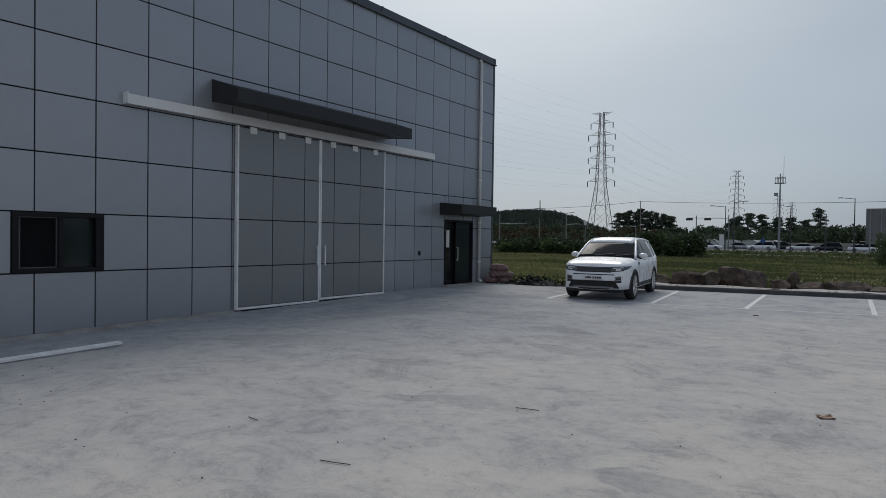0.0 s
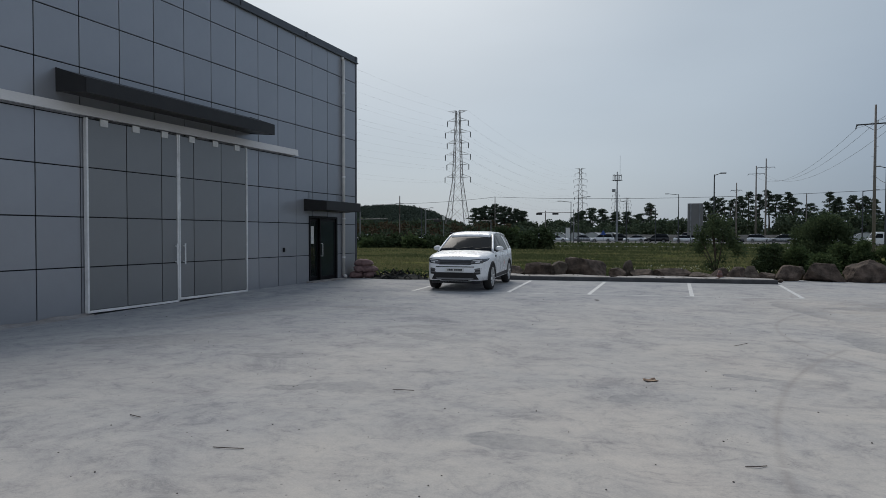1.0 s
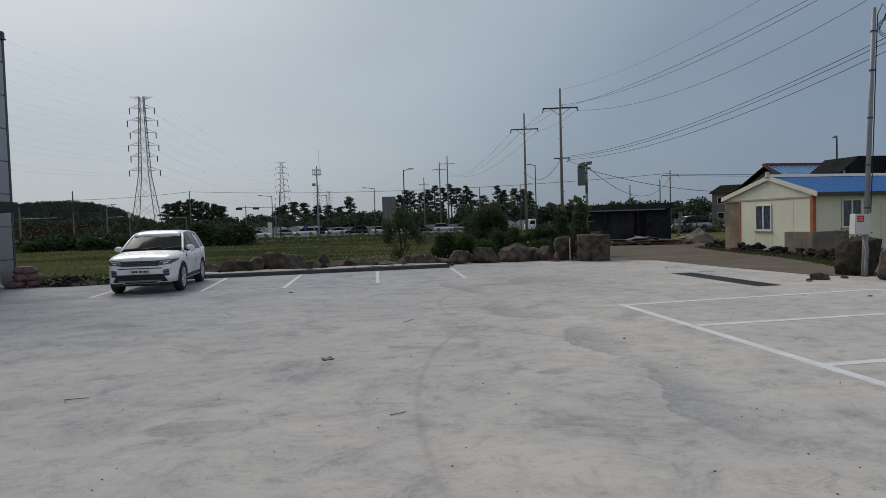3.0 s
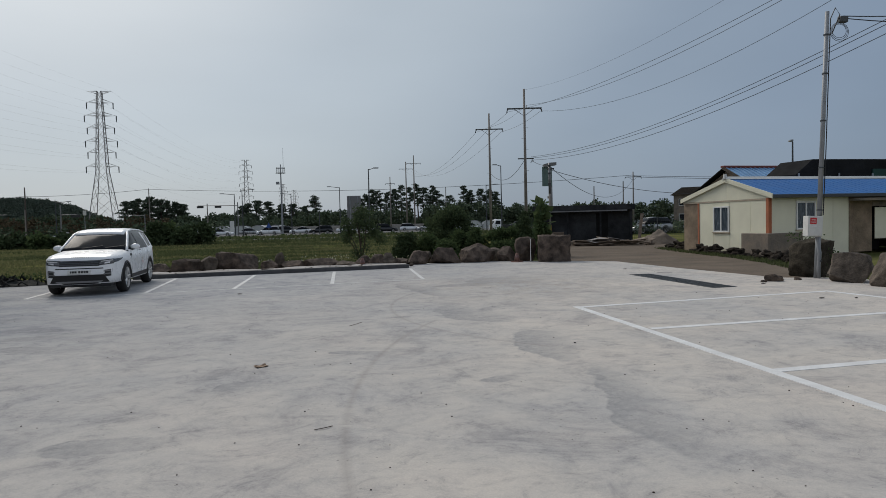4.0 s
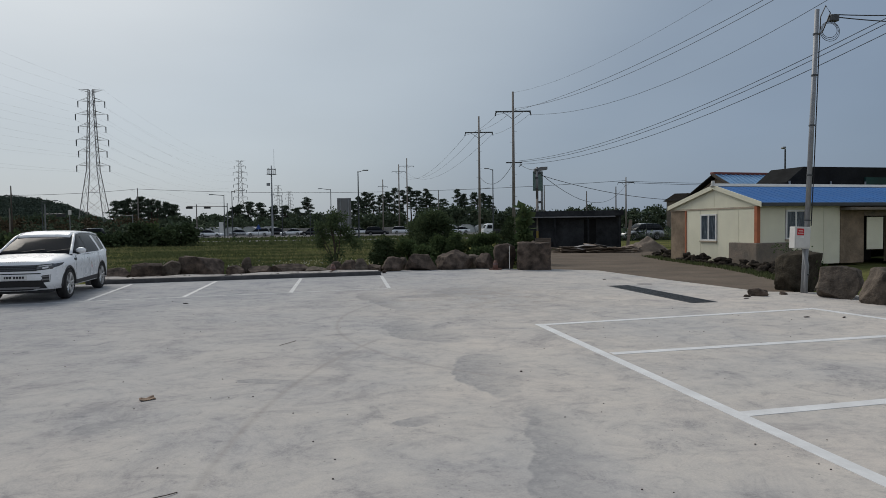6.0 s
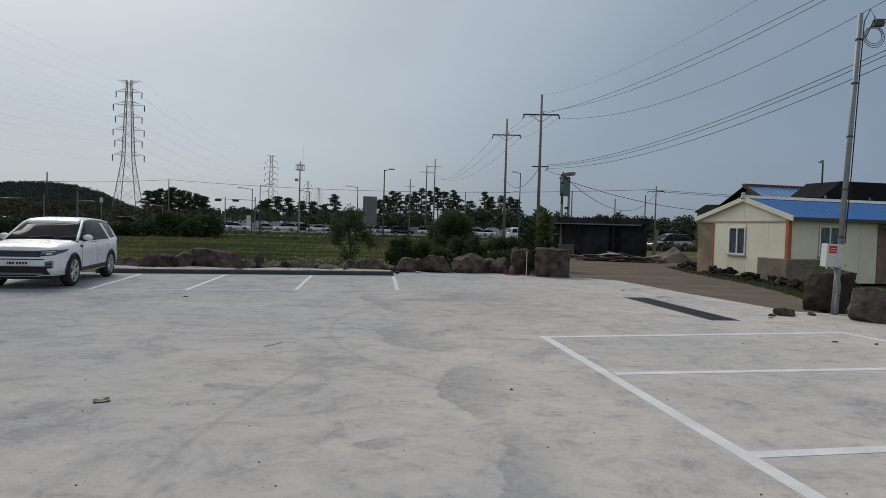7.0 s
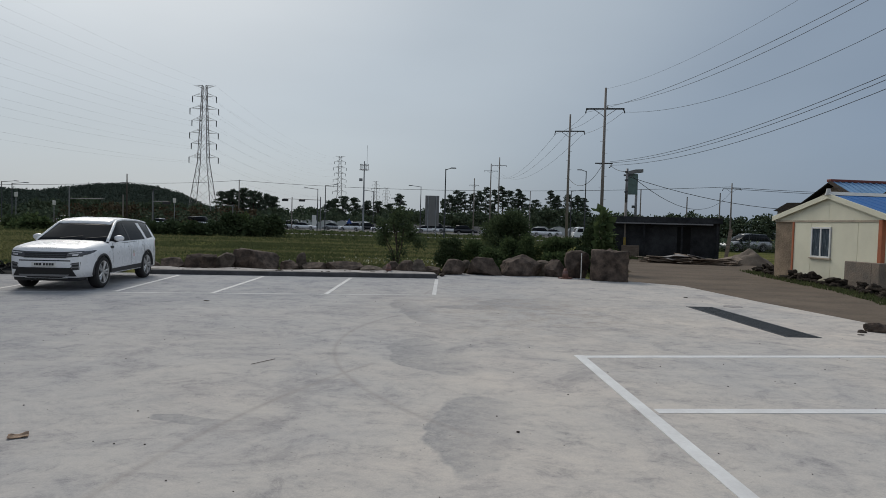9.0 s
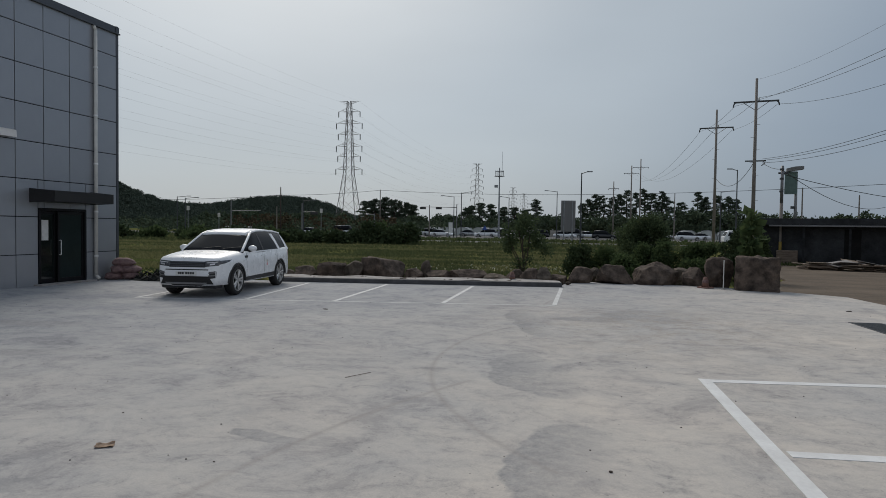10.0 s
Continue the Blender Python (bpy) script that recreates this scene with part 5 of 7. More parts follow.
    window("y", 2.12, 3.06, 0.87, 1.93)
    window("x", 1.27, 2.18, 0.95, 2.02)
    # block bench round the near corner
    part("block_bench", add_box(box((-0.3, -0.3, -0.05), (1.3, -0.002, 0.84), 0.02), (-0.3, -0.002, -0.05), (-0.04, 1.1, 0.84), 0.02), M_BLOCK, h, "cement block bench round the corner")
    # roof: two slopes with ribs, fascias and ridge
    for s in (-1, 1):
        y_e, y_r = (-0.28, 2.25) if s < 0 else (5.14, 2.25)
        z_e = E - 0.0
        part("roof_slope", add_prism(bmesh.new(), [(y_e, z_e - 0.03), (y_r, RZ + 0.02), (y_r, RZ + 0.07), (y_e, z_e + 0.03)], -0.06, LONG + 0.2, "x"), M_BLUE, h, "blue metal roof slope")
        rib = mesh_of("rib", add_prism(bmesh.new(), [(y_e, z_e + 0.03), (y_r, RZ + 0.07), (y_r, RZ + 0.078), (y_e, z_e + 0.038)], -0.015, 0.015, "x"), M_BLUE)
        for k in range(26):
            piece("rib", rib, h, at(0.02 + k * 0.37, 0))
        part("barge_board", add_prism(bmesh.new(), [(y_e, z_e - 0.12), (y_r, RZ - 0.07), (y_r, RZ + 0.1), (y_e, z_e + 0.06)], -0.1, -0.055, "x"), M_CREAM, h, "pale barge board")
    part("eave_gutter", box((-0.06, -0.33, E - 0.1), (LONG, -0.26, E + 0.03), 0.01), M_DARKPOLE, h, "dark eave gutter")
    part("ridge_cap", add_prism(bmesh.new(), [(2.09, RZ + 0.04), (2.25, RZ + 0.16), (2.41, RZ + 0.04)], -0.12, LONG + 0.2, "x"), M_BOXWHITE, h, "pale ridge cap")
    part("finial", rod((-0.08, 2.25, RZ + 0.05), (-0.08, 2.25, RZ + 0.26), 0.09, 0.06, 8), M_BOXWHITE, h)
    return h


hut()


M_BLUEFADED = material("faded_blue_roof", (0.2, 0.36, 0.56), 0.5, 0, 0.25, 1.2, 30, 0.03)


def house_behind():
    """A house with a pale blue ribbed roof, its red-edged ridge above the hut."""
    h = thing("house", HUT, "house with a pale blue ribbed roof and red-brown ridge", "house")
    x0, x1, y0, y1, e, r = 5.2, 12.0, 6.3, 11.3, 2.75, 4.05
    ym = (y0 + y1) / 2
    part("wall", add_prism(bmesh.new(), [(y0, 0), (y1, 0), (y1, e), (ym, r - 0.1), (y0, e)], x0 + 0.3, x1, "x"), M_MUD, h)
    part("roof_slope", add_prism(bmesh.new(), [(y0 - 0.4, e - 0.15), (ym, r), (ym, r + 0.06), (y0 - 0.4, e - 0.09)], x0, x1, "x"), M_BLUEFADED, h, "pale blue ribbed roof")
    part("roof_slope", add_prism(bmesh.new(), [(y1 + 0.4, e - 0.15), (ym, r), (ym, r + 0.06), (y1 + 0.4, e - 0.09)], x0, x1, "x"), M_DARKROOF, h)
    rib = mesh_of("rib", add_prism(bmesh.new(), [(y0 - 0.4, e - 0.09), (ym, r + 0.06), (ym, r + 0.1), (y0 - 0.4, e - 0.05)], -0.03, 0.03, "x"), M_BLUEFADED)
    for k in range(22):
        piece("rib", rib, h, at(x0 + 0.1 + k * 0.3, 0))
    part("ridge_cap", box((x0 - 0.05, ym - 0.14, r + 0.02), (x1, ym + 0.14, r + 0.14), 0.02), material("red_brown_ridge", (0.2, 0.05, 0.04), 0.7, 0, 0.3, 3, 40, 0.05), h, "red-brown ridge")
    part("barge_board", add_prism(bmesh.new(), [(y0 - 0.4, e - 0.2), (ym, r - 0.05), (ym, r + 0.1), (y0 - 0.4, e - 0.02)], x0 - 0.06, x0, "x"), M_BARK, h)
    return h


house_behind()
b = thing("tarpaulin_shed", HUT, "low shed under a black tarpaulin roof with green netting", "shed")
part("roof", add_prism(bmesh.new(), [(5.2, 3.35), (6.15, 4.05), (16.0, 4.1), (16.0, 0.0), (5.2, 0.0)], 4.0, 5.9, "y"), M_DARKROOF, b, "black tarpaulin roof")
part("netting", box((9.6, 3.9, 0), (16.0, 3.98, 3.6)), M_GREENNET, b, "green netting")
for x in (5.3, 7.6, 9.6, 12.5):
    part("post", rod((x, 3.93, 0), (x, 3.93, 3.4), 0.04), M_GALV, b)

# low border of dark lava stones in front of the hut
border = thing("stone_border", at(0, 0), "low border of rough black lava stones before the hut", "stone border")
stone = [mesh_of("stone", boulder(bmesh.new(), (0.5, 0.42, 0.42), 40 + k, 3, 0.75, 0.1), M_ROCKBLACK, True) for k in range(6)]
rnd = random.Random(5)
line = [Vector(p) for p in ((16.3, 30.6, 0), (15.65, 27.2, 0), (15.35, 24.0, 0), (15.15, 21.6, 0), (14.6, 18.9, 0), (13.9, 16.6, 0))]
for p, q in zip(line, line[1:]):
    n = int((q - p).length / 0.27)
    for k in range(n):
        for lay in range(2):
            c = p.lerp(q, (k + rnd.random() * 0.5) / n) + Vector((rnd.uniform(-0.12, 0.12) + lay * 0.12, rnd.uniform(-0.1, 0.1), lay * 0.16 - 0.03))
            if lay and rnd.random() < 0.4:
                continue
            ob = piece("stone", rnd.choice(stone), border, Matrix.LocRotScale(c, Euler((0, 0, rnd.uniform(0, 6.28))), Vector((rnd.uniform(0.45, 0.85), rnd.uniform(0.45, 0.85), rnd.uniform(0.32, 0.58)))))

# black shed across the drive, with a pale roof edge and a leaning plank
SHED = at(12.15, 41.2, 0, -17)
s = thing("black_shed", SHED, "low shed clad in black cloth with a thin pale roof edge", "shed")
bm = bmesh.new()
for lo, hi in (((0, 0.35, 0), (6.3, 0.45, 2.2)), ((0, 0.45, 0), (0.1, 3.4, 2.3)), ((6.2, 0.45, 0), (6.3, 3.4, 2.3)), ((0.1, 3.3, 0), (6.2, 3.4, 2.3))):
    add_box(bm, lo, hi, 0.01)
part("wall", bm, M_SHED, s)
part("roof", add_prism(bmesh.new(), [(-0.25, 2.12), (3.5, 2.42), (3.5, 2.48), (-0.25, 2.18)], -0.1, 6.4, "x"), M_SHED, s)
part("fascia", box((-0.1, -0.31, 2.12), (6.4, -0.255, 2.46), 0.01), M_SHED, s)
part("roof_edge", box((0.5, -0.36, 2.03), (5.9, -0.32, 2.11), 0.005), M_SIGNBACK, s, "thin pale metal roof edge")
for x in (0.08, 2.1, 4.2, 6.1):
    part("post", box((x, -0.2, 0), (x + 0.1, -0.1, 2.12), 0.01), M_SHED, s)
part("door", box((4.0, 0.33, 0), (4.75, 0.35, 1.9), 0.01), M_DARKROOF, s)
part("stacked_crate", box((0.9, -0.55, 0.0), (1.9, -0.05, 0.75), 0.02), M_WOOD, s)
tagged(part("leaning_plank", box((-0.1, -0.02, 0), (0.1, 0.02, 1.9), 0.008), M_WOOD, m=pose(18.35, 38.9, 0, -12, 8, -17)), "pale plank leaning against the shed", "plank")

# timber and rubbish heap, and a heap of sand
heap = thing("timber_heap", at(15.0, 36.0, 0, -12), "low heap of weathered planks and broken boards", "timber pile")
rnd = random.Random(9)
plank = [mesh_of("plank", box((-1.0, -0.1, -0.02), (1.0, 0.1, 0.02), 0.006), M_WOOD), mesh_of("plank", box((-0.7, -0.07, -0.025), (0.7, 0.07, 0.025), 0.006), M_WOOD)]
for k in range(34):
    z = 0.03 + 0.22 * (k / 34)
    piece("plank", rnd.choice(plank), heap, Matrix.LocRotScale((rnd.uniform(-1.7, 1.9), rnd.uniform(-0.7, 0.6), z), Euler((rnd.uniform(-0.12, 0.12), rnd.uniform(-0.14, 0.14), rnd.uniform(-0.5, 0.5))), None))
for k in range(5):
    part("board", box((-0.6, -0.4, -0.012), (0.6, 0.4, 0.012), 0.004), M_WOOD if k % 2 else M_DUST, heap, m=Matrix.LocRotScale((rnd.uniform(-1.4, 1.4), rnd.uniform(-0.4, 0.4), 0.3), Euler((rnd.uniform(-0.3, 0.3), rnd.uniform(-0.2, 0.2), rnd.uniform(0, 3))), None))


def mound(wide, deep, high, seed):
    bm = bmesh.new()
    bmesh.ops.create_grid(bm, x_segments=26, y_segments=20, size=0.5)
    for v in bm.verts:
        r = min(1, 2 * math.hypot(v.co.x, v.co.y))
        v.co = (v.co.x * wide, v.co.y * deep, high * (1 - r) ** 0.8 * (1 + 0.35 * noise.noise((v.co.x * 6, v.co.y * 6, seed))) - 0.05)
    return bm


tagged(part("sand_heap", mound(2.6, 2.2, 0.85, 3), M_SAND, m=at(18.6, 36.6, 0), smooth=True), "heap of brown sand at the end of the drive", "sand heap")
for k, (x, y, t) in enumerate(((17.2, 35.3, 20), (17.6, 35.9, 60), (17.0, 36.2, -30))):
    tagged(part("broken_board", box((-0.55, -0.2, -0.015), (0.55, 0.2, 0.015), 0.005), M_WOOD, m=pose(x, y, 0.22, 18, -14, t)), "broken board thrown by the sand heap", "board")

# wire fence beyond the drive
fence = thing("wire_fence", at(18.7, 41.5, 0, -8), "thin green wire mesh fence on steel posts", "fence")
for k in range(7):
    part("post", rod((k * 2.0, 0, 0), (k * 2.0, 0, 1.6), 0.03, seg=6), M_DARKPOLE, fence)
for k in range(13):
    part("wire", rod((0, 0, 0.12 + k * 0.12), (12, 0, 0.12 + k * 0.12), 0.004, seg=4), M_DARKPOLE, fence)
bm = bmesh.new()
for k in range(80):
    add_rod(bm, (k * 0.15, 0.006, 0.05), (k * 0.15, 0.006, 1.58), 0.003, seg=4, caps=False)
part("mesh_wires", bm, M_DARKPOLE, fence)

# small block of flats far to the right
fl = thing("far_house", at(54.6, 98.7, 0, -35), "two-storey house with a flat tiled roof far off", "house")
part("wall", box((-3.5, -3, 0), (3.5, 3, 5.2), 0.02), M_BLOCK, fl)
part("roof", add_prism(bmesh.new(), [(-4, 5.1), (4, 5.1), (2.2, 6.3), (-2.2, 6.3)], -3.4, 3.4, "y"), M_BARK, fl)
for x in (-2.2, 0.2, 2.0):
    for z in (1.0, 3.4):
        w = part("window", box((x - 0.5, -3.06, z), (x + 0.5, -2.99, z + 1.1), 0.01), M_PVC, fl)
        part("pane", box((x - 0.42, -3.08, z + 0.08), (x + 0.42, -3.05, z + 1.02)), M_CARGLASS, w)

# ---- boulders ----
def rock(x, y, size, seed, turn=0, mat=None, blocky=0.3, label="weathered brown boulder at the edge of the yard", cuts=11):
    """A quarried stone: a rounded block split along flat faces, its skin rough."""
    rnd = random.Random(seed * 13 + 5)
    bm = bmesh.new()
    r = bmesh.ops.create_icosphere(bm, subdivisions=5, radius=1)
    faces = []
    for _ in range(cuts):
        d = Vector((rnd.gauss(0, 1), rnd.gauss(0, 1), rnd.gauss(0.1, 0.75))).normalized()
        faces.append((d, rnd.uniform(0.56, 0.86)))
    off = Vector((seed * 7.3, seed * 3.1, seed * 1.7))
    for v in r["verts"]:
        c = v.co.copy()
        c = c.lerp(c / max(abs(c.x), abs(c.y), abs(c.z)), blocky)
        for d, far in faces:
            past = c.dot(d) - far
            if past > 0:
                c -= d * past
        c *= 1 + (0.05 if cuts else 0.13) * noise.noise(c * 1.7 + off) + 0.05 * noise.noise(c * 4.3 + off) + 0.035 * noise.noise(c * 11 + off)
        v.co = c
    lo = [min(v.co[i] for v in bm.verts) for i in range(3)]
    hi = [max(v.co[i] for v in bm.verts) for i in range(3)]
    for v in bm.verts:  # fill the given size; the lowest fifth is sunk in the ground
        f = [(v.co[i] - lo[i]) / (hi[i] - lo[i]) for i in range(3)]
        v.co = ((f[0] - 0.5) * size[0], (f[1] - 0.5) * size[1], max(-0.06, (f[2] - 0.2) * size[2] / 0.8))
    ob = part("boulder", bm, mat or M_ROCK, m=at(x, y, -0.02, turn), smooth=True)
    tagged(ob, label, "boulder", "boulders round the yard")


for k, (x, y, sx, sy, sz, blocky, big) in enumerate((
        (8.13, 22.98, 1.24, 1.0, 1.04, 0.95, "large squared brown boulder at the yard's corner"), (7.22, 23.73, 0.86, 0.8, 0.95, 0.4, "tall dark boulder beside the squared one"), (6.55, 24.04, 0.78, 0.8, 0.6, 0.3, ""), (6.26, 25.2, 0.6, 0.6, 0.5, 0.2, ""),
        (5.42, 23.99, 1.45, 0.95, 0.74, 0.2, "broad sloping brown boulder by the shrubs"), (4.15, 23.89, 1.25, 0.9, 0.62, 0.2, "rounded pale brown boulder by the shrubs"), (3.48, 24.7, 0.5, 0.5, 0.46, 0.1, ""), (3.07, 23.67, 0.86, 0.8, 0.54, 0.1, ""),
        (2.4, 23.2, 0.6, 0.6, 0.3, 0.3, ""), (1.95, 23.3, 0.55, 0.6, 0.5, 0.1, ""), (1.52, 23.2, 0.62, 0.6, 0.47, 0.1, ""), (1.01, 23.4, 0.75, 0.6, 0.42, 0.2, ""), (0.45, 23.2, 0.85, 0.7, 0.27, 0.3, ""),
        (-0.47, 23.2, 1.28, 0.8, 0.37, 0.5, "flat brown boulder behind the kerb"), (-1.44, 23.2, 0.95, 0.7, 0.32, 0.3, ""), (-1.98, 23.5, 0.42, 0.5, 0.62, 0.0, ""), (-2.3, 23.2, 0.6, 0.6, 0.36, 0.1, ""),
        (-3.46, 23.2, 1.5, 1.0, 0.7, 0.6, "large squared brown boulder behind the kerb"), (-4.46, 23.1, 0.85, 0.8, 0.57, 0.3, ""), (-5.07, 22.7, 1.05, 0.8, 0.54, 0.5, ""), (-5.9, 22.6, 0.85, 0.8, 0.38, 0.2, ""), (-6.6, 22.5, 0.7, 0.7, 0.25, 0.3, ""), (-7.4, 21.9, 0.8, 0.7, 0.3, 0.3, ""))):
    rock(x, y, (sx, sy, sz), k + 8, (k * 29) % 24 - 12, M_ROCKGREY if k and k % 3 == 0 else M_ROCK, blocky, big or "weathered brown boulder behind the yard kerb", 0 if blocky > 0.9 else 5 if blocky > 0.55 else 11)
for k, (x, y, sx, sy, sz, lab) in enumerate(((12.24, 14.4, 0.95, 0.9, 0.96, "tall dark boulder with ivy behind the meter pole"), (12.0, 12.85, 0.85, 0.85, 0.68, "rounded brown boulder beside the meter pole"), (12.05, 11.75, 0.9, 0.9, 0.72, "rounded brown boulder at the bay's edge"),
                                             (12.5, 10.6, 1.1, 0.9, 0.8, "rounded brown boulder at the bay's edge"), (12.6, 9.3, 1.0, 0.9, 0.75, "rounded brown boulder at the bay's edge"))):
    rock(x, y, (sx, sy, sz), 60 + k, 33 * k + 8, M_ROCKDARK if k == 0 else M_ROCKGREY, 0.5 if k == 0 else 0.45, lab, 8)
for k, (x, y, s) in enumerate(((10.55, 13.45, 0.42), (10.85, 13.75, 0.26), (11.2, 13.55, 0.2), (10.2, 13.3, 0.16))):
    rock(x, y, (s, s * 0.8, s * 0.45), 80 + k, 50 * k, M_ROCK, 0.1, "small broken stone lying on the concrete")
rnd = random.Random(21)
bm = bmesh.new()
for k in range(90):
    t = rnd.random()
    c = KERB_A.lerp(KERB_B, t) + Vector((rnd.uniform(-0.3, 0.3) - 0.1, rnd.uniform(0.4, 1.8), 0.05))
    s = rnd.uniform(0.08, 0.3)
    r = bmesh.ops.create_icosphere(bm, subdivisions=1, radius=s / 2, matrix=Matrix.Translation(c) @ Matrix.Diagonal((1, 1, 0.7, 1)))
    for v in r["verts"]:
        v.co += Vector((rnd.uniform(-1, 1), rnd.uniform(-1, 1), rnd.uniform(-1, 1))) * s * 0.1
tagged(part("rubble", bm, M_ROCK), "small broken stones among the boulders", "rubble", kind="stuff")


# ---- shrubs and trees ----
def shrub(x, y, clumps, count, leaf, mat, seed, label, name="shrub", stems=6):
    t = thing(name, at(x, y, -0.05), label, name.replace("_", " "))
    rnd = random.Random(seed)
    bm = bmesh.new()
    for k in range(stems):
        c, r = clumps[k % len(clumps)]
        mid = Vector((c[0] * 0.4 + rnd.uniform(-0.08, 0.08), c[1] * 0.4 + rnd.uniform(-0.08, 0.08), c[2] * 0.5))
        add_tube(bm, [Vector((rnd.uniform(-0.06, 0.06), rnd.uniform(-0.06, 0.06), 0)), mid, Vector(c)], 0.022, 5)
    part("stems", bm, M_BARK, t)
    ob = new("crown", leaf_mesh("crown", mat, clumps, count, leaf, seed))
    ob.parent = t
    return t


def cluster(wide, deep, z0, z1, n, r, seed):
    rnd = random.Random(seed)
    out = []
    for _ in range(n):
        a, q = rnd.uniform(0, math.tau), math.sqrt(rnd.random())
        z = z0 + (z1 - z0) * rnd.random()
        k = 1 - 0.55 * ((z - z0) / (z1 - z0)) ** 2
        out.append(((wide / 2 * q * math.cos(a) * k, deep / 2 * q * math.sin(a) * k, z), r * rnd.uniform(0.6, 1.2)))
    return out


# young tree behind the kerb
shrub(0.9, 26.6, cluster(1.9, 1.3, 0.35, 2.2, 26, 0.25, 3), 3800, 0.085, L_BUSH, 3, "young leafy tree with a thin trunk on the grass", "young_tree", 9)
# the big rounded bush and the lower shrubs before it
shrub(5.6, 35.0, cluster(2.7, 2.4, 0.5, 2.1, 46, 0.42, 4), 22000, 0.095, L_BUSH, 4, "large rounded dark green bush", "bush", 8)
for k, (x, y, w, hi, n, mat) in enumerate(((2.9, 28.3, 1.2, 1.05, 12, L_DARK), (4.0, 28.6, 1.5, 1.0, 14, L_SHRUB), (5.1, 28.4, 1.4, 1.15, 14, L_SHRUB), (6.3, 28.2, 1.7, 1.35, 18, L_SHRUB), (7.4, 28.0, 1.6, 1.3, 16, L_SHRUB),
                                           (8.4, 27.6, 1.3, 1.0, 12, L_DARK), (4.6, 26.8, 1.0, 0.75, 9, L_SHRUB), (6.8, 26.6, 1.2, 0.8, 10, L_SHRUB), (9.6, 34.0, 1.4, 1.8, 14, L_DARK), (10.6, 38.0, 1.1, 2.2, 14, L_DARK), (11.9, 39.5, 0.8, 1.6, 10, L_SHRUB))):
    shrub(x, y, cluster(w, w * 0.8, 0.15, hi - 0.15, n, 0.26, 30 + k), 3200 + 260 * n, 0.08, mat, 30 + k, "leafy green shrub behind the boulders")
# a tall weed with long leaves beside the squared boulder
shrub(8.7, 26.75, [((0.03 * (k % 3), 0.02 * k, 0.35 + 0.26 * k), 0.2) for k in range(8)], 170, 0.36, L_SHRUB, 71, "tall reedy weed with long leaves by the boulder", "tall_weed", 3)
# hedge of bushes beyond the field
for k in range(15):
    rnd = random.Random(200 + k)
    x = -34 + 1.35 * k
    hi = 0.7 + 0.5 * rnd.random() + (0.9 if k > 10 else 0)
    shrub(x, 63.5 + rnd.uniform(-1.5, 1.5) + 0.12 * (k - 8), cluster(2.6, 2.0, 0.2, hi, 18, 0.5, 200 + k), 2200, 0.28, L_DARK if k % 4 else L_SHRUB, 200 + k, "dark bush in the hedge beyond the meadow", "bush", 4)
for k in range(8):
    shrub(-62 + 3.6 * k, 66 + (k % 3) * 2, cluster(4.2, 3, 0.2, 1.0, 16, 0.6, 240 + k), 2000, 0.34, L_DARK if k % 2 else L_SHRUB, 240 + k, "dark bush in the hedge beyond the meadow", "bush", 4)
# ivy and weeds over the dark boulder and the border
ob = new("ivy", leaf_mesh("ivy", L_SHRUB, [((11.7 + 0.25 * k, 14.5, 0.98), 0.1) for k in range(4)] + [((12.45, 14.1, 0.5), 0.2)], 220, 0.05, 8))
tagged(ob, "ivy creeping over the dark boulder", "ivy", kind="stuff")

# grass: tufts over the near meadow, weeds along the border, pale flowers
rnd = random.Random(77)


def blades(name, places, high, mat, label, lean=0.3, wide=0.025):
    verts, faces = [], []
    for x, y, z, s in places:
        h = high * s * rnd.uniform(0.6, 1.3)
        a = rnd.uniform(0, math.tau)
        dx, dy = math.cos(a) * wide * s, math.sin(a) * wide * s
        lx, ly = rnd.uniform(-lean, lean) * h, rnd.uniform(-lean, lean) * h
        k = len(verts)
        verts += [(x - dx, y - dy, z), (x + dx, y + dy, z), (x + lx, y + ly, z + h)]
        faces.append((k, k + 1, k + 2))
    me = bpy.data.meshes.new(name)
    me.from_pydata(verts, [], faces)
    me.materials.append(mat)
    return tagged(new(name, me), label, "grass", kind="stuff")


near, lush = [], []
for _ in range(100000):
    y = 23.2 + 42 * rnd.random() ** 1.5
    x = rnd.uniform(-18 - (y - 23) * 0.95, 9.0)
    if x > 2.5 and y < 25.0 or x < -9 and y < 24:
        continue
    if noise.noise((x * 0.25, y * 0.25, 0)) > -0.25 + rnd.uniform(-0.3, 0.3):
        (lush if noise.noise((x * 0.05, y * 0.32, 4.7)) + 0.25 * noise.noise((x * 0.5, y * 0.9, 1)) > 0.02 else near).append((x, y, -0.09, 1 + (y - 23) * 0.03))
far_grass = []
for _ in range(16000):
    y = rnd.choice((rnd.uniform(62, 77), rnd.uniform(91, 106)))
    far_grass.append((rnd.uniform(-0.8 * y, 0.55 * y), y, -0.09, rnd.uniform(2.2, 4.0)))
blades("verge_grass", far_grass, 0.1, L_LUSH, "uneven dull grass before the main road", 0.8, 0.08)
blades("lush_grass", lush, 0.085, L_LUSH, "darker lush bands of grass in the meadow", 0.9, 0.035)
blades("meadow_grass", near, 0.08, L_GRASS, "rough uncut meadow grass behind the boulders", 0.9, 0.035)
weeds = []
for p, q in zip(line, line[1:]):
    for _ in range(420):
        c = p.lerp(q, rnd.random())
        weeds.append((c.x - rnd.uniform(0.1, 0.7), c.y + rnd.uniform(-0.2, 0.2), -0.03, 1))
for _ in range(900):
    weeds.append((rnd.uniform(12.4, 18.5), rnd.uniform(39.0, 40.4), -0.05, 1.8))
blades("border_weeds", weeds, 0.12, L_LUSH, "green weeds along the stone border", 0.6, 0.02)
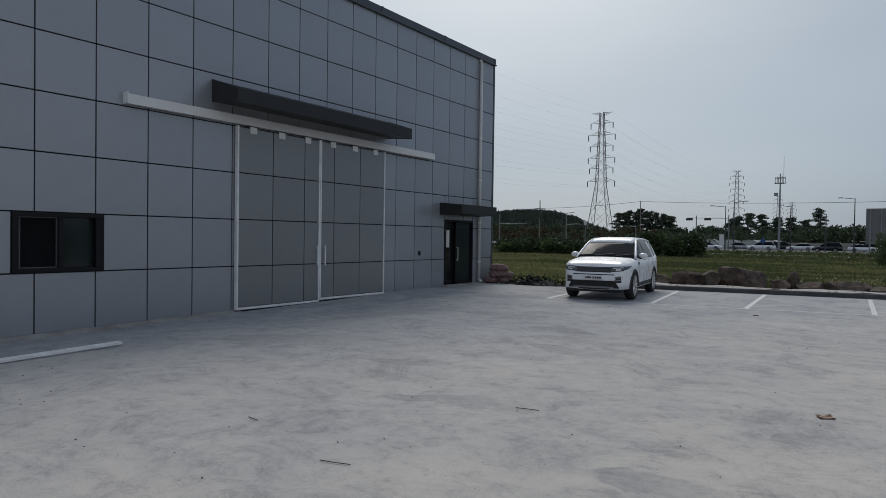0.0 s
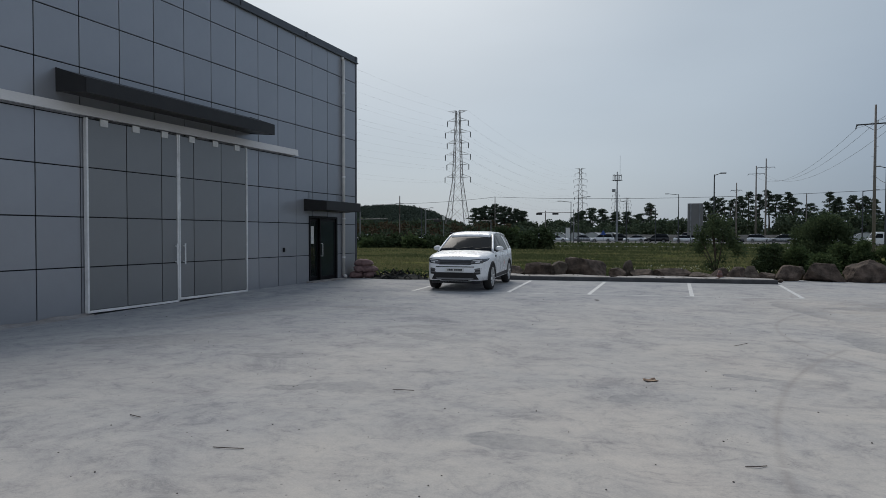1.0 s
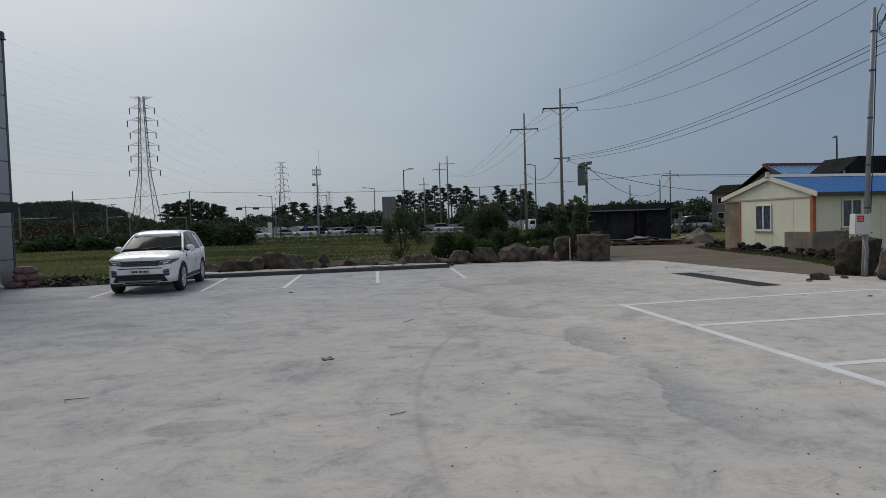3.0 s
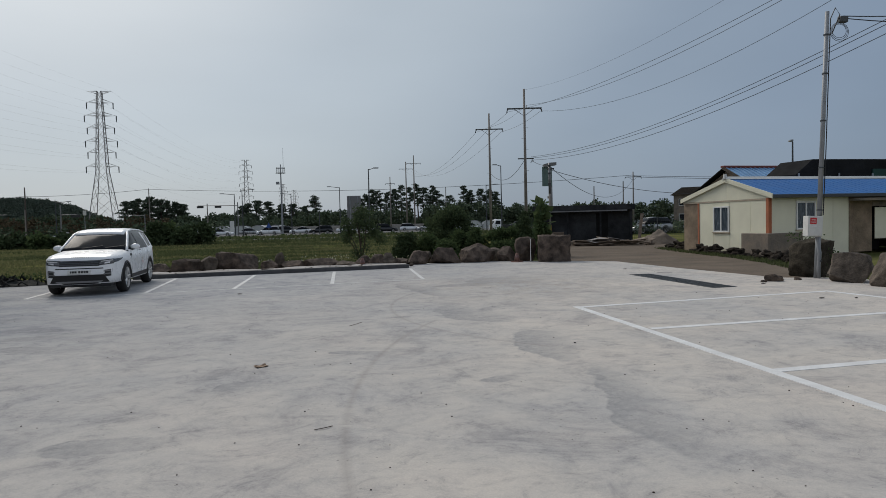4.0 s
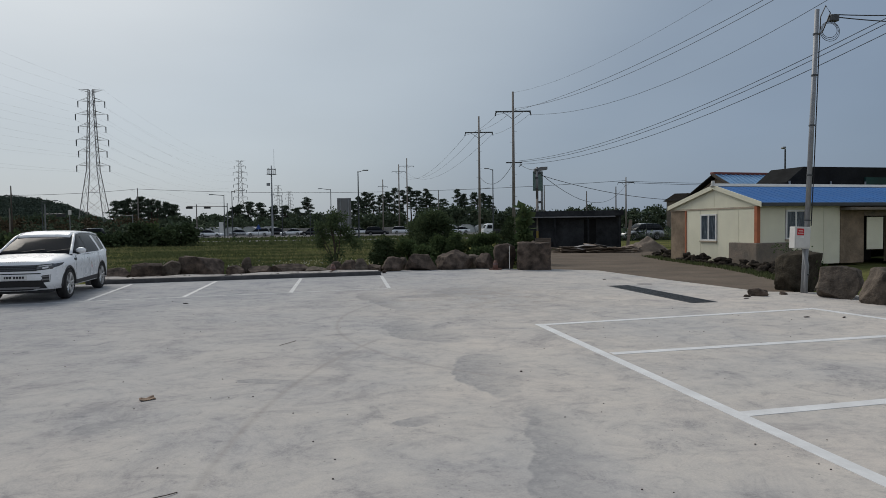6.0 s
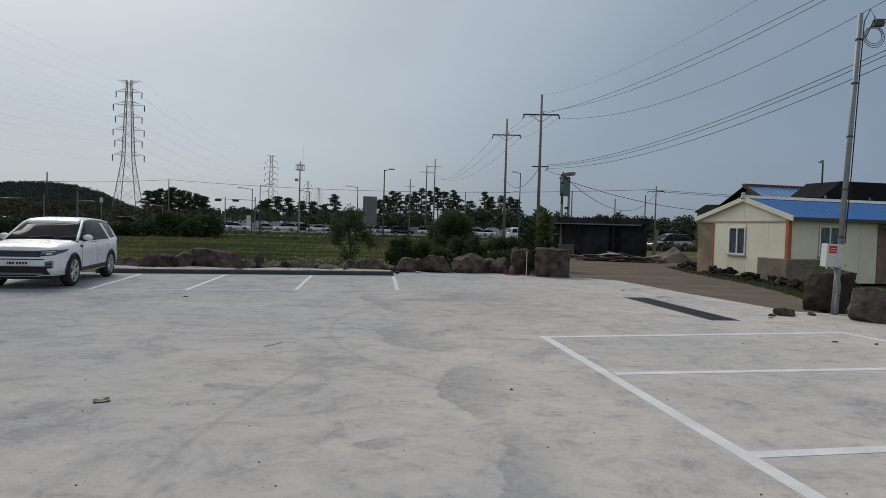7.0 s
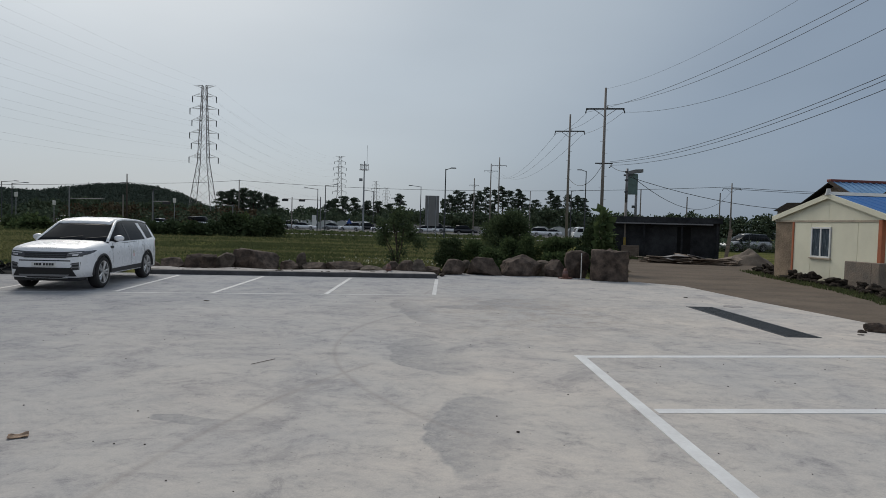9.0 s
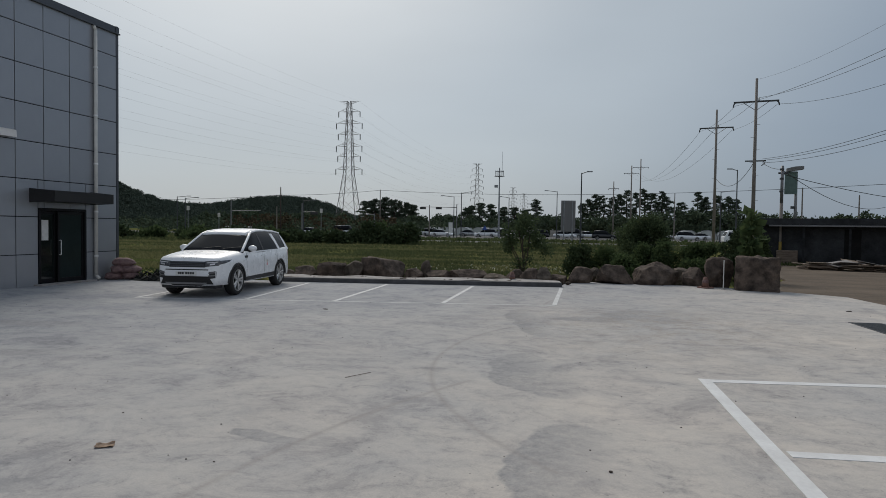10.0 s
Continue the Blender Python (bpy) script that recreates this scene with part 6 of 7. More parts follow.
flowers = []
for _ in range(170):
    flowers.append((rnd.gauss(1.2, 2.6), rnd.uniform(26.2, 30.5), 0.1, 1))
blades("meadow_flowers", flowers, 0.07, L_FLOWER, "small pale flowers in the meadow", 0.8, 0.03)

# ---- poles and wires ----
def utility_pole(x, y, high, arm_z, arm_wide, turn, label, low_arm=0.0, base=0.135, mat=None, steps=True):
    p = thing("utility_pole", at(x, y, -0.08, turn), label, "utility pole", "utility poles")
    part("pole", rod((0, 0, 0), (0, 0, high), base, base * 0.55, 12), mat or M_CONCPOLE, p, smooth=True)
    part("crossarm", box((-arm_wide / 2, -0.05, arm_z - 0.05), (arm_wide / 2, 0.05, arm_z + 0.05), 0.01), M_DARKPOLE, p, "dark steel crossarm")
    for k in (-1, 0, 1):
        xx = k * (arm_wide / 2 - 0.12)
        if k == 0:
            part("insulator", add_rod(rod((0.16, 0, arm_z + 0.05), (0.16, 0, arm_z + 0.2), 0.05, 0.035, 8), (0.16, 0, arm_z + 0.2), (0.16, 0, arm_z + 0.26), 0.05, 0.03, 8), M_WHITE, p)
        else:
            part("insulator", add_tube(bmesh.new(), [(xx, 0, arm_z), (xx + 0.1 * k, 0, arm_z - 0.12), (xx + 0.14 * k, 0, arm_z - 0.3)], 0.045, 6), M_DARKPOLE, p)
    part("brace", add_rod(rod((-arm_wide * 0.3, 0.06, arm_z), (0, 0.1, arm_z - 0.55), 0.02, seg=5), (arm_wide * 0.3, 0.06, arm_z), (0, 0.1, arm_z - 0.55), 0.02, seg=5), M_DARKPOLE, p)
    if low_arm:
        part("low_arm", box((-0.55, -0.05, low_arm - 0.04), (0.65, 0.05, low_arm + 0.04), 0.01), M_DARKPOLE, p)
        part("cable_clamp", add_tube(bmesh.new(), [(0.5, 0, low_arm), (0.6, 0, low_arm - 0.16), (0.4, 0, low_arm - 0.3)], 0.03, 5), M_DARKPOLE, p)
    if steps:
        for k in range(8):
            part("climbing_peg", rod((0, 0, 3.0 + 0.8 * k), (0.26 if k % 2 else -0.26, 0, 3.0 + 0.8 * k), 0.012, seg=5), M_GALV, p)
    return p


utility_pole(13.05, 47.1, 11.5, 10.05, 2.6, -8, "tall brown concrete power pole with steel crossarm", 6.3)
utility_pole(12.8, 60.05, 11.9, 10.4, 2.6, -8, "tall brown concrete power pole with steel crossarm")
utility_pole(10.0, 152.0, 16.3, 14.6, 3.2, 0, "concrete power pole standing far off", 0, 0.2, None, False)
utility_pole(12.1, 155.0, 18.1, 16.2, 3.4, 0, "concrete power pole standing far off", 0, 0.2, None, False)
utility_pole(6.2, 152.0, 12.8, 11.2, 2.2, 0, "concrete power pole standing far off", 0, 0.18, None, False)
utility_pole(-57.5, 117.2, 9.4, 7.8, 1.8, 20, "wooden power pole beside the far road", 0, 0.16, M_BARK, False)
utility_pole(41.7, 94.6, 8.8, 8.0, 2.4, -20, "concrete power pole beyond the wire fence", 0, 0.14, None, False)
for x, y, h in ((40.3, 95.1, 7.3), (30.0, 98.6, 7.8), (36.2, 96.7, 6.7), (18.0, 140.0, 9.4), (-28.0, 120.0, 6.0), (-49, 100, 5.0), (-40.0, 126.0, 9.3)):
    p = thing("plain_pole", at(x, y, -0.08), "plain thin concrete pole standing far off", "pole", "plain poles far off")
    part("pole", rod((0, 0, 0), (0, 0, h), 0.12, 0.08, 8), M_CONCPOLE, p)
    part("cap", rod((0, 0, h), (0, 0, h + 0.12), 0.09, 0.04, 8), M_DARKPOLE, p)


def wire(name, p, q, sag, r, label, steps=18):
    return tagged(part(name, add_tube(bmesh.new(), sagging(p, q, sag, steps), r, 5), M_CABLE), label, "cable", "overhead cables")


for (px, py), q, sag in (((11.85, 47.27), (16.04, 17.64, 9.3), 0.7), ((13.2, 47.1), (16.25, 17.6, 9.3), 0.85), ((14.25, 46.93), (19.94, 17.12, 10.76), 1.66)):
    e = Vector((px, py, 9.75 if px != 13.2 else 10.2))
    wire("power_line", e, q, sag, 0.010, "black power line sagging between the poles")
    far = Vector((px - 0.25, 60.1 + (13.05 - px) * 0.14, 10.1 if px != 13.2 else 10.55))
    wire("power_line", e, far, 0.25, 0.010, "black power line sagging between the poles")
    wire("power_line", far, (px - 2.0, 153.0, 14.2), 2.6, 0.012, "black power line running off to the far poles")
wire("earth_wire", (13.05, 47.1, 11.35), (14.45, 17.64, 9.4), 0.7, 0.005, "thin grey earth wire above the power lines")
for k, (dz, sag) in enumerate(((0.0, 1.21), (0.09, 1.16), (-0.16, 1.3))):
    wire("phone_cable", (13.5, 47.0, 6.25 + dz), (18.79, 13.0, 8.6 + dz * 1.6), sag, 0.012, "black telephone cable between the poles")
wire("phone_cable", (13.5, 47.0, 6.1), (13.35, 41.5, 5.2), 0.15, 0.016, "black cable to the lamp post")
wire("phone_cable", (13.35, 41.5, 4.9), (36.0, 49.0, 4.3), 1.3, 0.018, "black cable slung low towards the houses")
wire("phone_cable", (13.35, 41.5, 5.1), (41.7, 94.6, 7.6), 2.4, 0.02, "black cable slung low across the fields")
wire("phone_cable", (12.8, 60.0, 6.2), (13.05, 47.1, 6.2), 1.1, 0.018, "black cable sagging between the poles")
wire("phone_cable", (41.7, 94.6, 8.2), (-40.0, 126.0, 9.2), 1.2, 0.03, "black cable strung along the far road", 30)
wire("phone_cable", (-40.0, 126.0, 9.2), (-57.5, 117.2, 7.7), 0.25, 0.03, "black cable strung along the far road")
wire("phone_cable", (-57.5, 117.2, 7.7), (-130.0, 96.0, 8.0), 1.6, 0.03, "black cable strung along the far road")
wire("phone_cable", (41.7, 94.6, 7.9), (120.0, 70.0, 8.0), 1.4, 0.03, "black cable strung along the far road")
wire("phone_cable", (41.7, 94.6, 8.1), (110.0, 60.0, 8.0), 1.4, 0.03, "black cable strung along the far road")

# pole with the electricity meter box, at the yard's edge
mp = thing("meter_pole", pose(11.82, 13.72, 0, 0, 2.4, 0), "slim steel pole carrying a pale meter box and cables", "utility pole")
part("pole", rod((0, 0, 1.45), (0, 0, 6.25), 0.055, 0.046, 14), M_GALV, mp, smooth=True)
part("conduit", add_tube(bmesh.new(), [(0.03, -0.02, 0), (0.0, -0.04, 0.25), (0.0, -0.06, 0.6), (-0.1, -0.07, 1.0)], 0.042, 8), M_GALV, mp, smooth=True)
part("lower_pole", rod((0.02, 0.05, 0), (0, 0, 1.46), 0.058, 0.06, 14), M_GALV, mp, smooth=True)
bx = part("meter_box", box((-0.4, -0.17, 0.99), (-0.03, 0.02, 1.47), 0.015), M_BOXWHITE, mp, "pale grey meter box")
part("door", box((-0.385, -0.18, 1.01), (-0.045, -0.17, 1.45), 0.006), M_BOXWHITE, bx)
part("red_label", box((-0.36, -0.186, 1.28), (-0.2, -0.18, 1.43)), M_RED, bx, "red warning label")
for dz, x0, x1 in ((0.06, -0.33, -0.3), (0.06, -0.29, -0.23), (0.01, -0.34, -0.22)):
    part("label_bar", box((x0, -0.19, 1.31 + dz), (x1, -0.186, 1.325 + dz)), M_WHITE, bx)
part("white_label", box((-0.3, -0.186, 1.22), (-0.2, -0.18, 1.27)), M_WHITE, bx)
for z in (1.6, 2.6, 3.7, 4.8, 5.7):
    part("strap", rod((0, 0, z), (0, 0, z + 0.03), 0.064, seg=14), M_DARKPOLE, mp)
part("strap", rod((0.02, -0.05, 0.4), (0.02, -0.05, 0.43), 0.048, seg=10), M_DARKPOLE, mp)
part("riser_cable", add_tube(bmesh.new(), [(0.075, -0.03, 1.5), (0.08, -0.03, 3.0), (0.075, -0.02, 5.2), (0.09, 0, 6.1), (0.2, 0, 6.35), (0.32, 0, 6.2), (0.14, 0, 5.75)], 0.012, 6), M_CABLE, mp)
for k in range(3):
    a = [(0.14 + 0.18 * (1 - math.cos(t)) * (1 + 0.15 * k), 0.03 * k, 5.72 + (0.16 + 0.03 * k) * math.sin(t) + 0.1) for t in [math.tau * j / 16 for j in range(17)]]
    part("cable_loop", add_tube(bmesh.new(), a, 0.006, 5), M_CABLE, mp)
part("cable_clamp", box((0.3, -0.06, 6.02), (0.5, 0.06, 6.16), 0.02), M_DARKPOLE, mp)
for k in range(2):
    wire("service_cable", (12.48, 13.72, 6.1 + 0.05 * k), (18.8, 13.0, 6.3 + 0.5 * k), 0.25, 0.012, "black service cable from the meter pole")

# grey post before the black shed
lp = thing("lamp_post", at(13.25, 41.3, 0, -8), "grey post with a yellow band before the black shed", "post")
part("post", rod((0, 0, 0), (0, 0, 3.3), 0.095, 0.085, 10), M_CONCPOLE, lp, smooth=True)
part("upper_post", rod((0, 0, 3.3), (0, 0, 5.35), 0.085, 0.075, 10), M_SIGNBACK, lp, "darker upper part", smooth=True)
part("warning_band", rod((0, 0, 0.5), (0, 0, 1.2), 0.102, seg=10), M_YELLOW, lp, "yellow and black warning band")
for z in (3.9, 4.6, 5.1):
    part("clamp", rod((-0.02, 0, z), (-0.02, 0, z + 0.1), 0.11, seg=10), M_DARKPOLE, lp)
part("bracket", box((-0.2, -0.04, 4.9), (0.3, 0.04, 5.0), 0.01), M_DARKPOLE, lp)

# tall sign with a green board and a hooded flood lamp, far behind the shed
sp = thing("sign_post", at(21.1, 68.2, -0.08, -6), "tall grey post with a faded green board and a hooded lamp", "sign post")
part("post", rod((0, 0, 0), (0, 0, 7.4), 0.15, 0.12, 12), M_SIGNBACK, sp, smooth=True)
board = part("board", box((-0.98, -0.2, 5.35), (0.06, -0.08, 7.45), 0.03), M_SIGNGREEN, sp, "faded green board")
for z in (5.5, 6.4, 7.3):
    part("stiffener", box((-0.95, -0.215, z - 0.03), (0.03, -0.2, z + 0.03), 0.005), M_SIGNGREEN, board)
part("hood", add_prism(bmesh.new(), [(-0.85, 7.42), (0.55, 7.62), (0.55, 7.92), (-0.2, 7.88), (-0.85, 7.72)], -0.45, 0.25, "y"), M_SIGNBACK, sp, "grey hooded flood lamp")
part("small_box", box((-0.42, -0.2, 4.0), (-0.12, 0.0, 4.25), 0.03), M_DARKPOLE, sp)

def street_lamp(x, y, high, arm, turn, mat=None):
    s = thing("street_lamp", at(x, y, -0.08, turn), "grey steel street lamp with a single arm beside the road", "street lamp", "street lamps")
    part("pole", rod((0, 0, 0), (0, 0, high), 0.11, 0.06, 8), mat or M_DARKPOLE, s)
    part("arm", rod((0, 0, high - 0.1), (arm, 0, high + 0.12), 0.05, 0.04, 6), mat or M_DARKPOLE, s)
    k = 1 if arm > 0 else -1
    part("lamp_head", box((arm - 0.1 * k, -0.12, high + 0.06), (arm + 0.6 * k, 0.12, high + 0.2), 0.04), M_GALV, s)


for x, y, h, a, t in ((1.25, 82.2, 8.7, 0.7, 0), (-4.3, 122, 8.8, -1.7, 0), (21.2, 95.5, 10.1, -0.7, 0), (-73.4, 107.2, 7.0, 1.8, 30), (-66.5, 100, 6.4, 1.6, 30), (-22.6, 117.2, 7.6, -1.9, 0), (-21.6, 119, 8.4, 1.6, 0),
                      (36.0, 49.0, 7.6, 0.25, 70), (-14.0, 128, 8.0, -1.5, 0), (-8.5, 126, 6.5, -1.2, 0), (-53, 118, 6.8, 1.8, 20), (23, 118, 8.5, 1.6, 0)):
    street_lamp(x, y, h, a, t)


def signal_gantry(x, y, high, arm, arm_z, turn, lamps):
    g = thing("traffic_signal", at(x, y, -0.08, turn), "grey pole with a long arm carrying traffic signals", "traffic signal", "traffic signals")
    part("pole", rod((0, 0, 0), (0, 0, high), 0.11, 0.08, 8), M_SIGNBACK, g)
    part("arm", rod((0, 0, arm_z), (arm, 0, arm_z + 0.1), 0.06, 0.045, 6), M_SIGNBACK, g)
    for f in lamps:
        part("signal_head", box((arm * f - 0.55, -0.15, arm_z - 0.35), (arm * f + 0.55, 0.15, arm_z + 0.05), 0.04), M_PLASTIC, g)


signal_gantry(-22.2, 117.8, 6.2, -6.8, 5.6, 0, (0.5, 0.95))
signal_gantry(-49.5, 87.2, 5.5, 4.2, 3.9, 30, ())
signal_gantry(-40.5, 92.1, 5.3, 2.0, 3.9, 25, (0.9,))
signal_gantry(-37.3, 115.2, 4.3, -2.0, 4.1, 0, ())

# telephone mast with its antenna ring
ms = thing("antenna_mast", at(-15.0, 121.8, -0.08), "tall slim antenna mast with a ring of aerials", "mast")
part("pole", rod((0, 0, 0), (0, 0, 13.2), 0.2, 0.09, 10), M_GALV, ms)
part("whip", rod((0.5, 0, 12.6), (0.5, 0, 16.2), 0.03, 0.02, 5), M_GALV, ms)
for z in (11.6, 12.5):
    part("ring", add_tube(bmesh.new(), [(0.75 * math.cos(a), 0.75 * math.sin(a), z) for a in [math.tau * k / 16 for k in range(17)]], 0.05, 5), M_GALV, ms)
for k in range(6):
    a = math.tau * k / 6
    part("aerial", box((math.cos(a) * 0.75 - 0.06, math.sin(a) * 0.75 - 0.05, 11.5), (math.cos(a) * 0.75 + 0.06, math.sin(a) * 0.75 + 0.05, 12.7), 0.03), M_PVC, ms)
    part("spoke", rod((0, 0, 11.6), (math.cos(a), math.sin(a), 11.6), 0.04, seg=5), M_GALV, ms)
part("box", box((-0.9, -0.2, 9.5), (-0.3, 0.2, 10.0), 0.03), M_GALV, ms)

# road sign seen from behind
rs = thing("road_sign", at(-1.1, 99.1, -0.08, 2), "large grey road sign seen from behind on two posts", "road sign")
part("board", box((-1.05, -0.06, 1.5), (1.05, 0.0, 6.1), 0.02), M_SIGNBACK, rs)
for x in (-0.6, 0.6):
    part("post", rod((x, -0.14, 0), (x, -0.14, 6.0), 0.09, seg=8), M_GALV, rs)
for z in (2.2, 3.4, 4.6, 5.6):
    part("stiffener", box((-1.0, -0.1, z), (1.0, -0.062, z + 0.08)), M_SIGNBACK, rs)


# the arms of a pylon, top down: height as a share of the whole, reach
ARMS = [(1.0, 3.1), (0.922, 3.4), (0.833, 4.1), (0.75, 3.5), (0.66, 4.1), (0.583, 3.6), (0.484, 4.2)]


def pylon(x, y, high, turn, label, simple=False):
    """A lattice pylon: four tapering legs, braces, seven pairs of arms."""
    p = thing("pylon", at(x, y, -0.1, turn), label, "pylon", "lattice pylons")
    r = 0.11 if not simple else 0.16

    def half(z):
        f = z / high
        return 3.7 - 2.35 * (f / 0.45) if f < 0.45 else 1.35 - 0.8 * (f - 0.45) / 0.55
    levels = [0, 0.13, 0.25, 0.36, 0.45, 0.52, 0.59, 0.66, 0.73, 0.80, 0.87, 0.94, 1.0]
    zs = [l * high for l in levels]
    for sx, sy in ((1, 1), (1, -1), (-1, 1), (-1, -1)):
        part("leg", add_tube(bmesh.new(), [(sx * half(z), sy * half(z), z) for z in zs], r, 5), M_PYLON, p)
    for k in range(4):
        sg = 1 if k < 2 else -1
        for first_side in (-1, 1):
            pts = []
            for i, z in enumerate(zs):
                u = first_side if i % 2 else -first_side
                h = half(z)
                pts.append((u * h, sg * h, z) if k % 2 else (sg * h, u * h, z))
            part("bracing", add_tube(bmesh.new(), pts, r * 0.5, 4), M_PYLON, p)
    for k, (f, w) in enumerate(ARMS):
        z, h = f * high, half(f * high)
        d = z + 1.0 if k else z - 0.7
        for s in (-1, 1):
            pts = [(s * h, -h, d), (s * w, 0, z), (s * h, -h, z), (s * h, h, z), (s * w, 0, z + 0.05), (s * h, h, d)]
            arm = part("arm", add_tube(bmesh.new(), pts, r * 0.6, 4), M_PYLON, p)
            if k:
                part("insulator", rod((s * w, 0, z), (s * w, 0, z - 1.7), 0.16, 0.13, 5), M_DARKPOLE, arm)
    return p


pylon(-72.1, 187.5, 40.2, 4, "grey lattice pylon with seven pairs of arms")
pylon(-74.5, 408.9, 43.5, 10, "grey lattice pylon far behind the trees", True)
pylon(-82.0, 636.5, 43.0, 8, "grey lattice pylon far behind the trees", True)
pylon(-77.5, 690.0, 40.0, 8, "grey lattice pylon far behind the trees", True)
c, s = math.cos(radians(4)), math.sin(radians(4))
for f, reach in ARMS:
    for w in (-reach, reach):
        z = f * 40.2 - (1.7 if f < 1 else 0)
        a = Vector((-72.1 + w * c, 187.5 + w * s, z))
        wire("transmission_line", a, (-73.5 + w, -34.0, z + 3), 5.0, 0.007, "thin high voltage line from the pylon", 24)
        wire("transmission_line", a, (-74.5 + w, 408.9, f * 43.5 - 1.7), 5.0, 0.009, "thin high voltage line between the pylons", 24)

# ---- distance: woods, pines, hill, greenhouses ----
def pine(x, y, high, seed, lean=0.0):
    """A tall pine: bare bent trunk, a few limbs, flat layered crown."""
    rnd = random.Random(seed)
    t = thing("pine_tree", at(x, y, -0.1, rnd.uniform(0, 360)), "tall dark pine with a bare trunk and flat crown", "pine tree", "pines on the skyline")
    bend = [Vector((0, 0, 0)), Vector((rnd.uniform(-0.3, 0.3), 0, high * 0.35)), Vector((rnd.uniform(-0.7, 0.7) + lean, rnd.uniform(-0.3, 0.3), high * 0.7)), Vector((rnd.uniform(-0.6, 0.6) + lean * 1.4, 0, high * 0.97))]
    bm = bmesh.new()
    for i, (a, b) in enumerate(zip(bend, bend[1:])):
        add_rod(bm, a, b, 0.26 - 0.06 * i, 0.2 - 0.06 * i, 6, False)
    clumps = []
    low = rnd.choice((0.36, 0.44, 0.52)) if x > -2 else rnd.choice((0.2, 0.3, 0.4))
    reach = rnd.uniform(2.0, 3.1)
    full = 0.72 if x > -2 else 1.0  # the taller ones have thinner crowns
    for k in range(34):
        f = low + (1.0 - low) * ((k + rnd.random()) / 34)
        base = bend[1].lerp(bend[3], max(0.0, f - 0.35) / 0.65)
        a = rnd.uniform(0, math.tau)
        out = Vector((math.cos(a), math.sin(a), rnd.uniform(-0.1, 0.3))) * reach * rnd.uniform(0.35, 1.0) * (1.15 - 0.85 * ((f - low) / (1 - low)) ** 1.5)
        add_rod(bm, base, base + out, 0.06, 0.03, 4, False)
        clumps.append((tuple(base + out), rnd.uniform(0.4, 0.72) * full))
        clumps.append((tuple(base + out * 0.55 + Vector((0, 0, rnd.uniform(0, 0.3)))), rnd.uniform(0.4, 0.7) * full))
    clumps.append((tuple(bend[3]), 0.5))
    part("trunk", bm, M_BARK, t)
    ob = new("crown", leaf_mesh("crown", L_PINE, clumps, int(4600 * full), 0.27, seed, 0.45))
    ob.parent = t
    return t


rnd = random.Random(4)
spots = [(-58.6, 172.0, 9.2), (-56.3, 173.0, 9.8), (-53.8, 174.0, 9.6), (-51.0, 174.0, 9.0), (-48.6, 175.5, 8.0), (-59.9, 170.8, 9.0), (-57.5, 171.5, 9.6), (-55.2, 172.5, 10.2), (-52.4, 173.3, 9.3), (-49.6, 174.3, 8.7), (-47.6, 175, 8.2), (-31, 179, 8.2), (-29.1, 179.3, 9.0), (-26, 180, 8.6), (-22.9, 180.3, 7.8), (-33.5, 178, 7.6), (-17, 181, 7.2),
         (-13.9, 181.4, 10.0), (2.2, 182.2, 11.6), (0.5, 183, 10.2), (4.2, 182.5, 11.2), (6.2, 182.2, 10.8), (8.4, 182.2, 11.6), (10.1, 182.1, 12.8), (12.6, 182, 12.2), (14.8, 181.9, 13.0), (16.8, 181.8, 12.0), (18.7, 181.6, 12.4), (20.4, 181.3, 11.0),
         (28.0, 180.5, 12.3), (29.6, 180.3, 10.8), (33.4, 179.7, 11.2), (35.2, 179.5, 10.8), (37, 179.2, 10.2), (-1.5, 184, 9.2), (24.0, 181.0, 9.4), (-20, 181, 7.8)]
for k, (x, y, h) in enumerate(spots):
    pine(x, y, h, 500 + k, rnd.uniform(-0.5, 0.5))


def wood(name, places, mat, count, leaf, seed, label, flat=0.8):
    ob = new(name, leaf_mesh(name, mat, places, count, leaf, seed, flat))
    return tagged(ob, label, "wood", kind="stuff")


# the belt of trees behind the road, with uneven tops
belt = []
for k in range(900):
    x = rnd.uniform(-110, 130)
    top = 5.6 + 1.9 * noise.noise((x * 0.05, 2, 0)) + 1.2 * noise.noise((x * 0.21, 5, 0)) + (1.2 if x > 5 else 0)
    r = rnd.uniform(0.9, 1.7)
    belt.append(((x, 168 + rnd.uniform(-5, 6) - abs(x) * 0.06, rnd.uniform(0.3, max(1.2, top - r))), r))
wood("far_wood", belt, L_FAR, 95000, 0.62, 11, "dense dark belt of trees behind the main road")
back = []
for k in range(520):
    az = radians(rnd.uniform(-26, 75))
    r0 = 260 + rnd.uniform(-6, 10)
    r = rnd.uniform(1.5, 2.6)
    back.append(((r0 * math.sin(az), r0 * math.cos(az), rnd.uniform(0.5, 3.8 + 1.8 * noise.noise((az * 14, 0, 1)))), r))
wood("far_wood", back, L_HILL, 26000, 1.2, 12, "low line of woods along the horizon")
scrub = []
for k in range(170):
    scrub.append(((rnd.uniform(-95, -30), rnd.uniform(120, 150), rnd.uniform(0.4, 2.6)), rnd.uniform(0.7, 1.4)))
for k in range(110):
    scrub.append(((rnd.uniform(-150, -85), rnd.uniform(122, 175), rnd.uniform(0.4, 3.0)), rnd.uniform(0.8, 1.5)))
wood("scrub", scrub, L_FAR, 9500, 0.6, 13, "green scrub left of the road")
dry = []
for k in range(120):
    dry.append(((rnd.uniform(-78, -36), rnd.uniform(122, 136), rnd.uniform(0.6, 3.6)), rnd.uniform(0.5, 1.0)))
wood("dry_scrub", dry, L_BROWN, 3200, 0.5, 14, "brown withered scrub before the hill")
verge = []
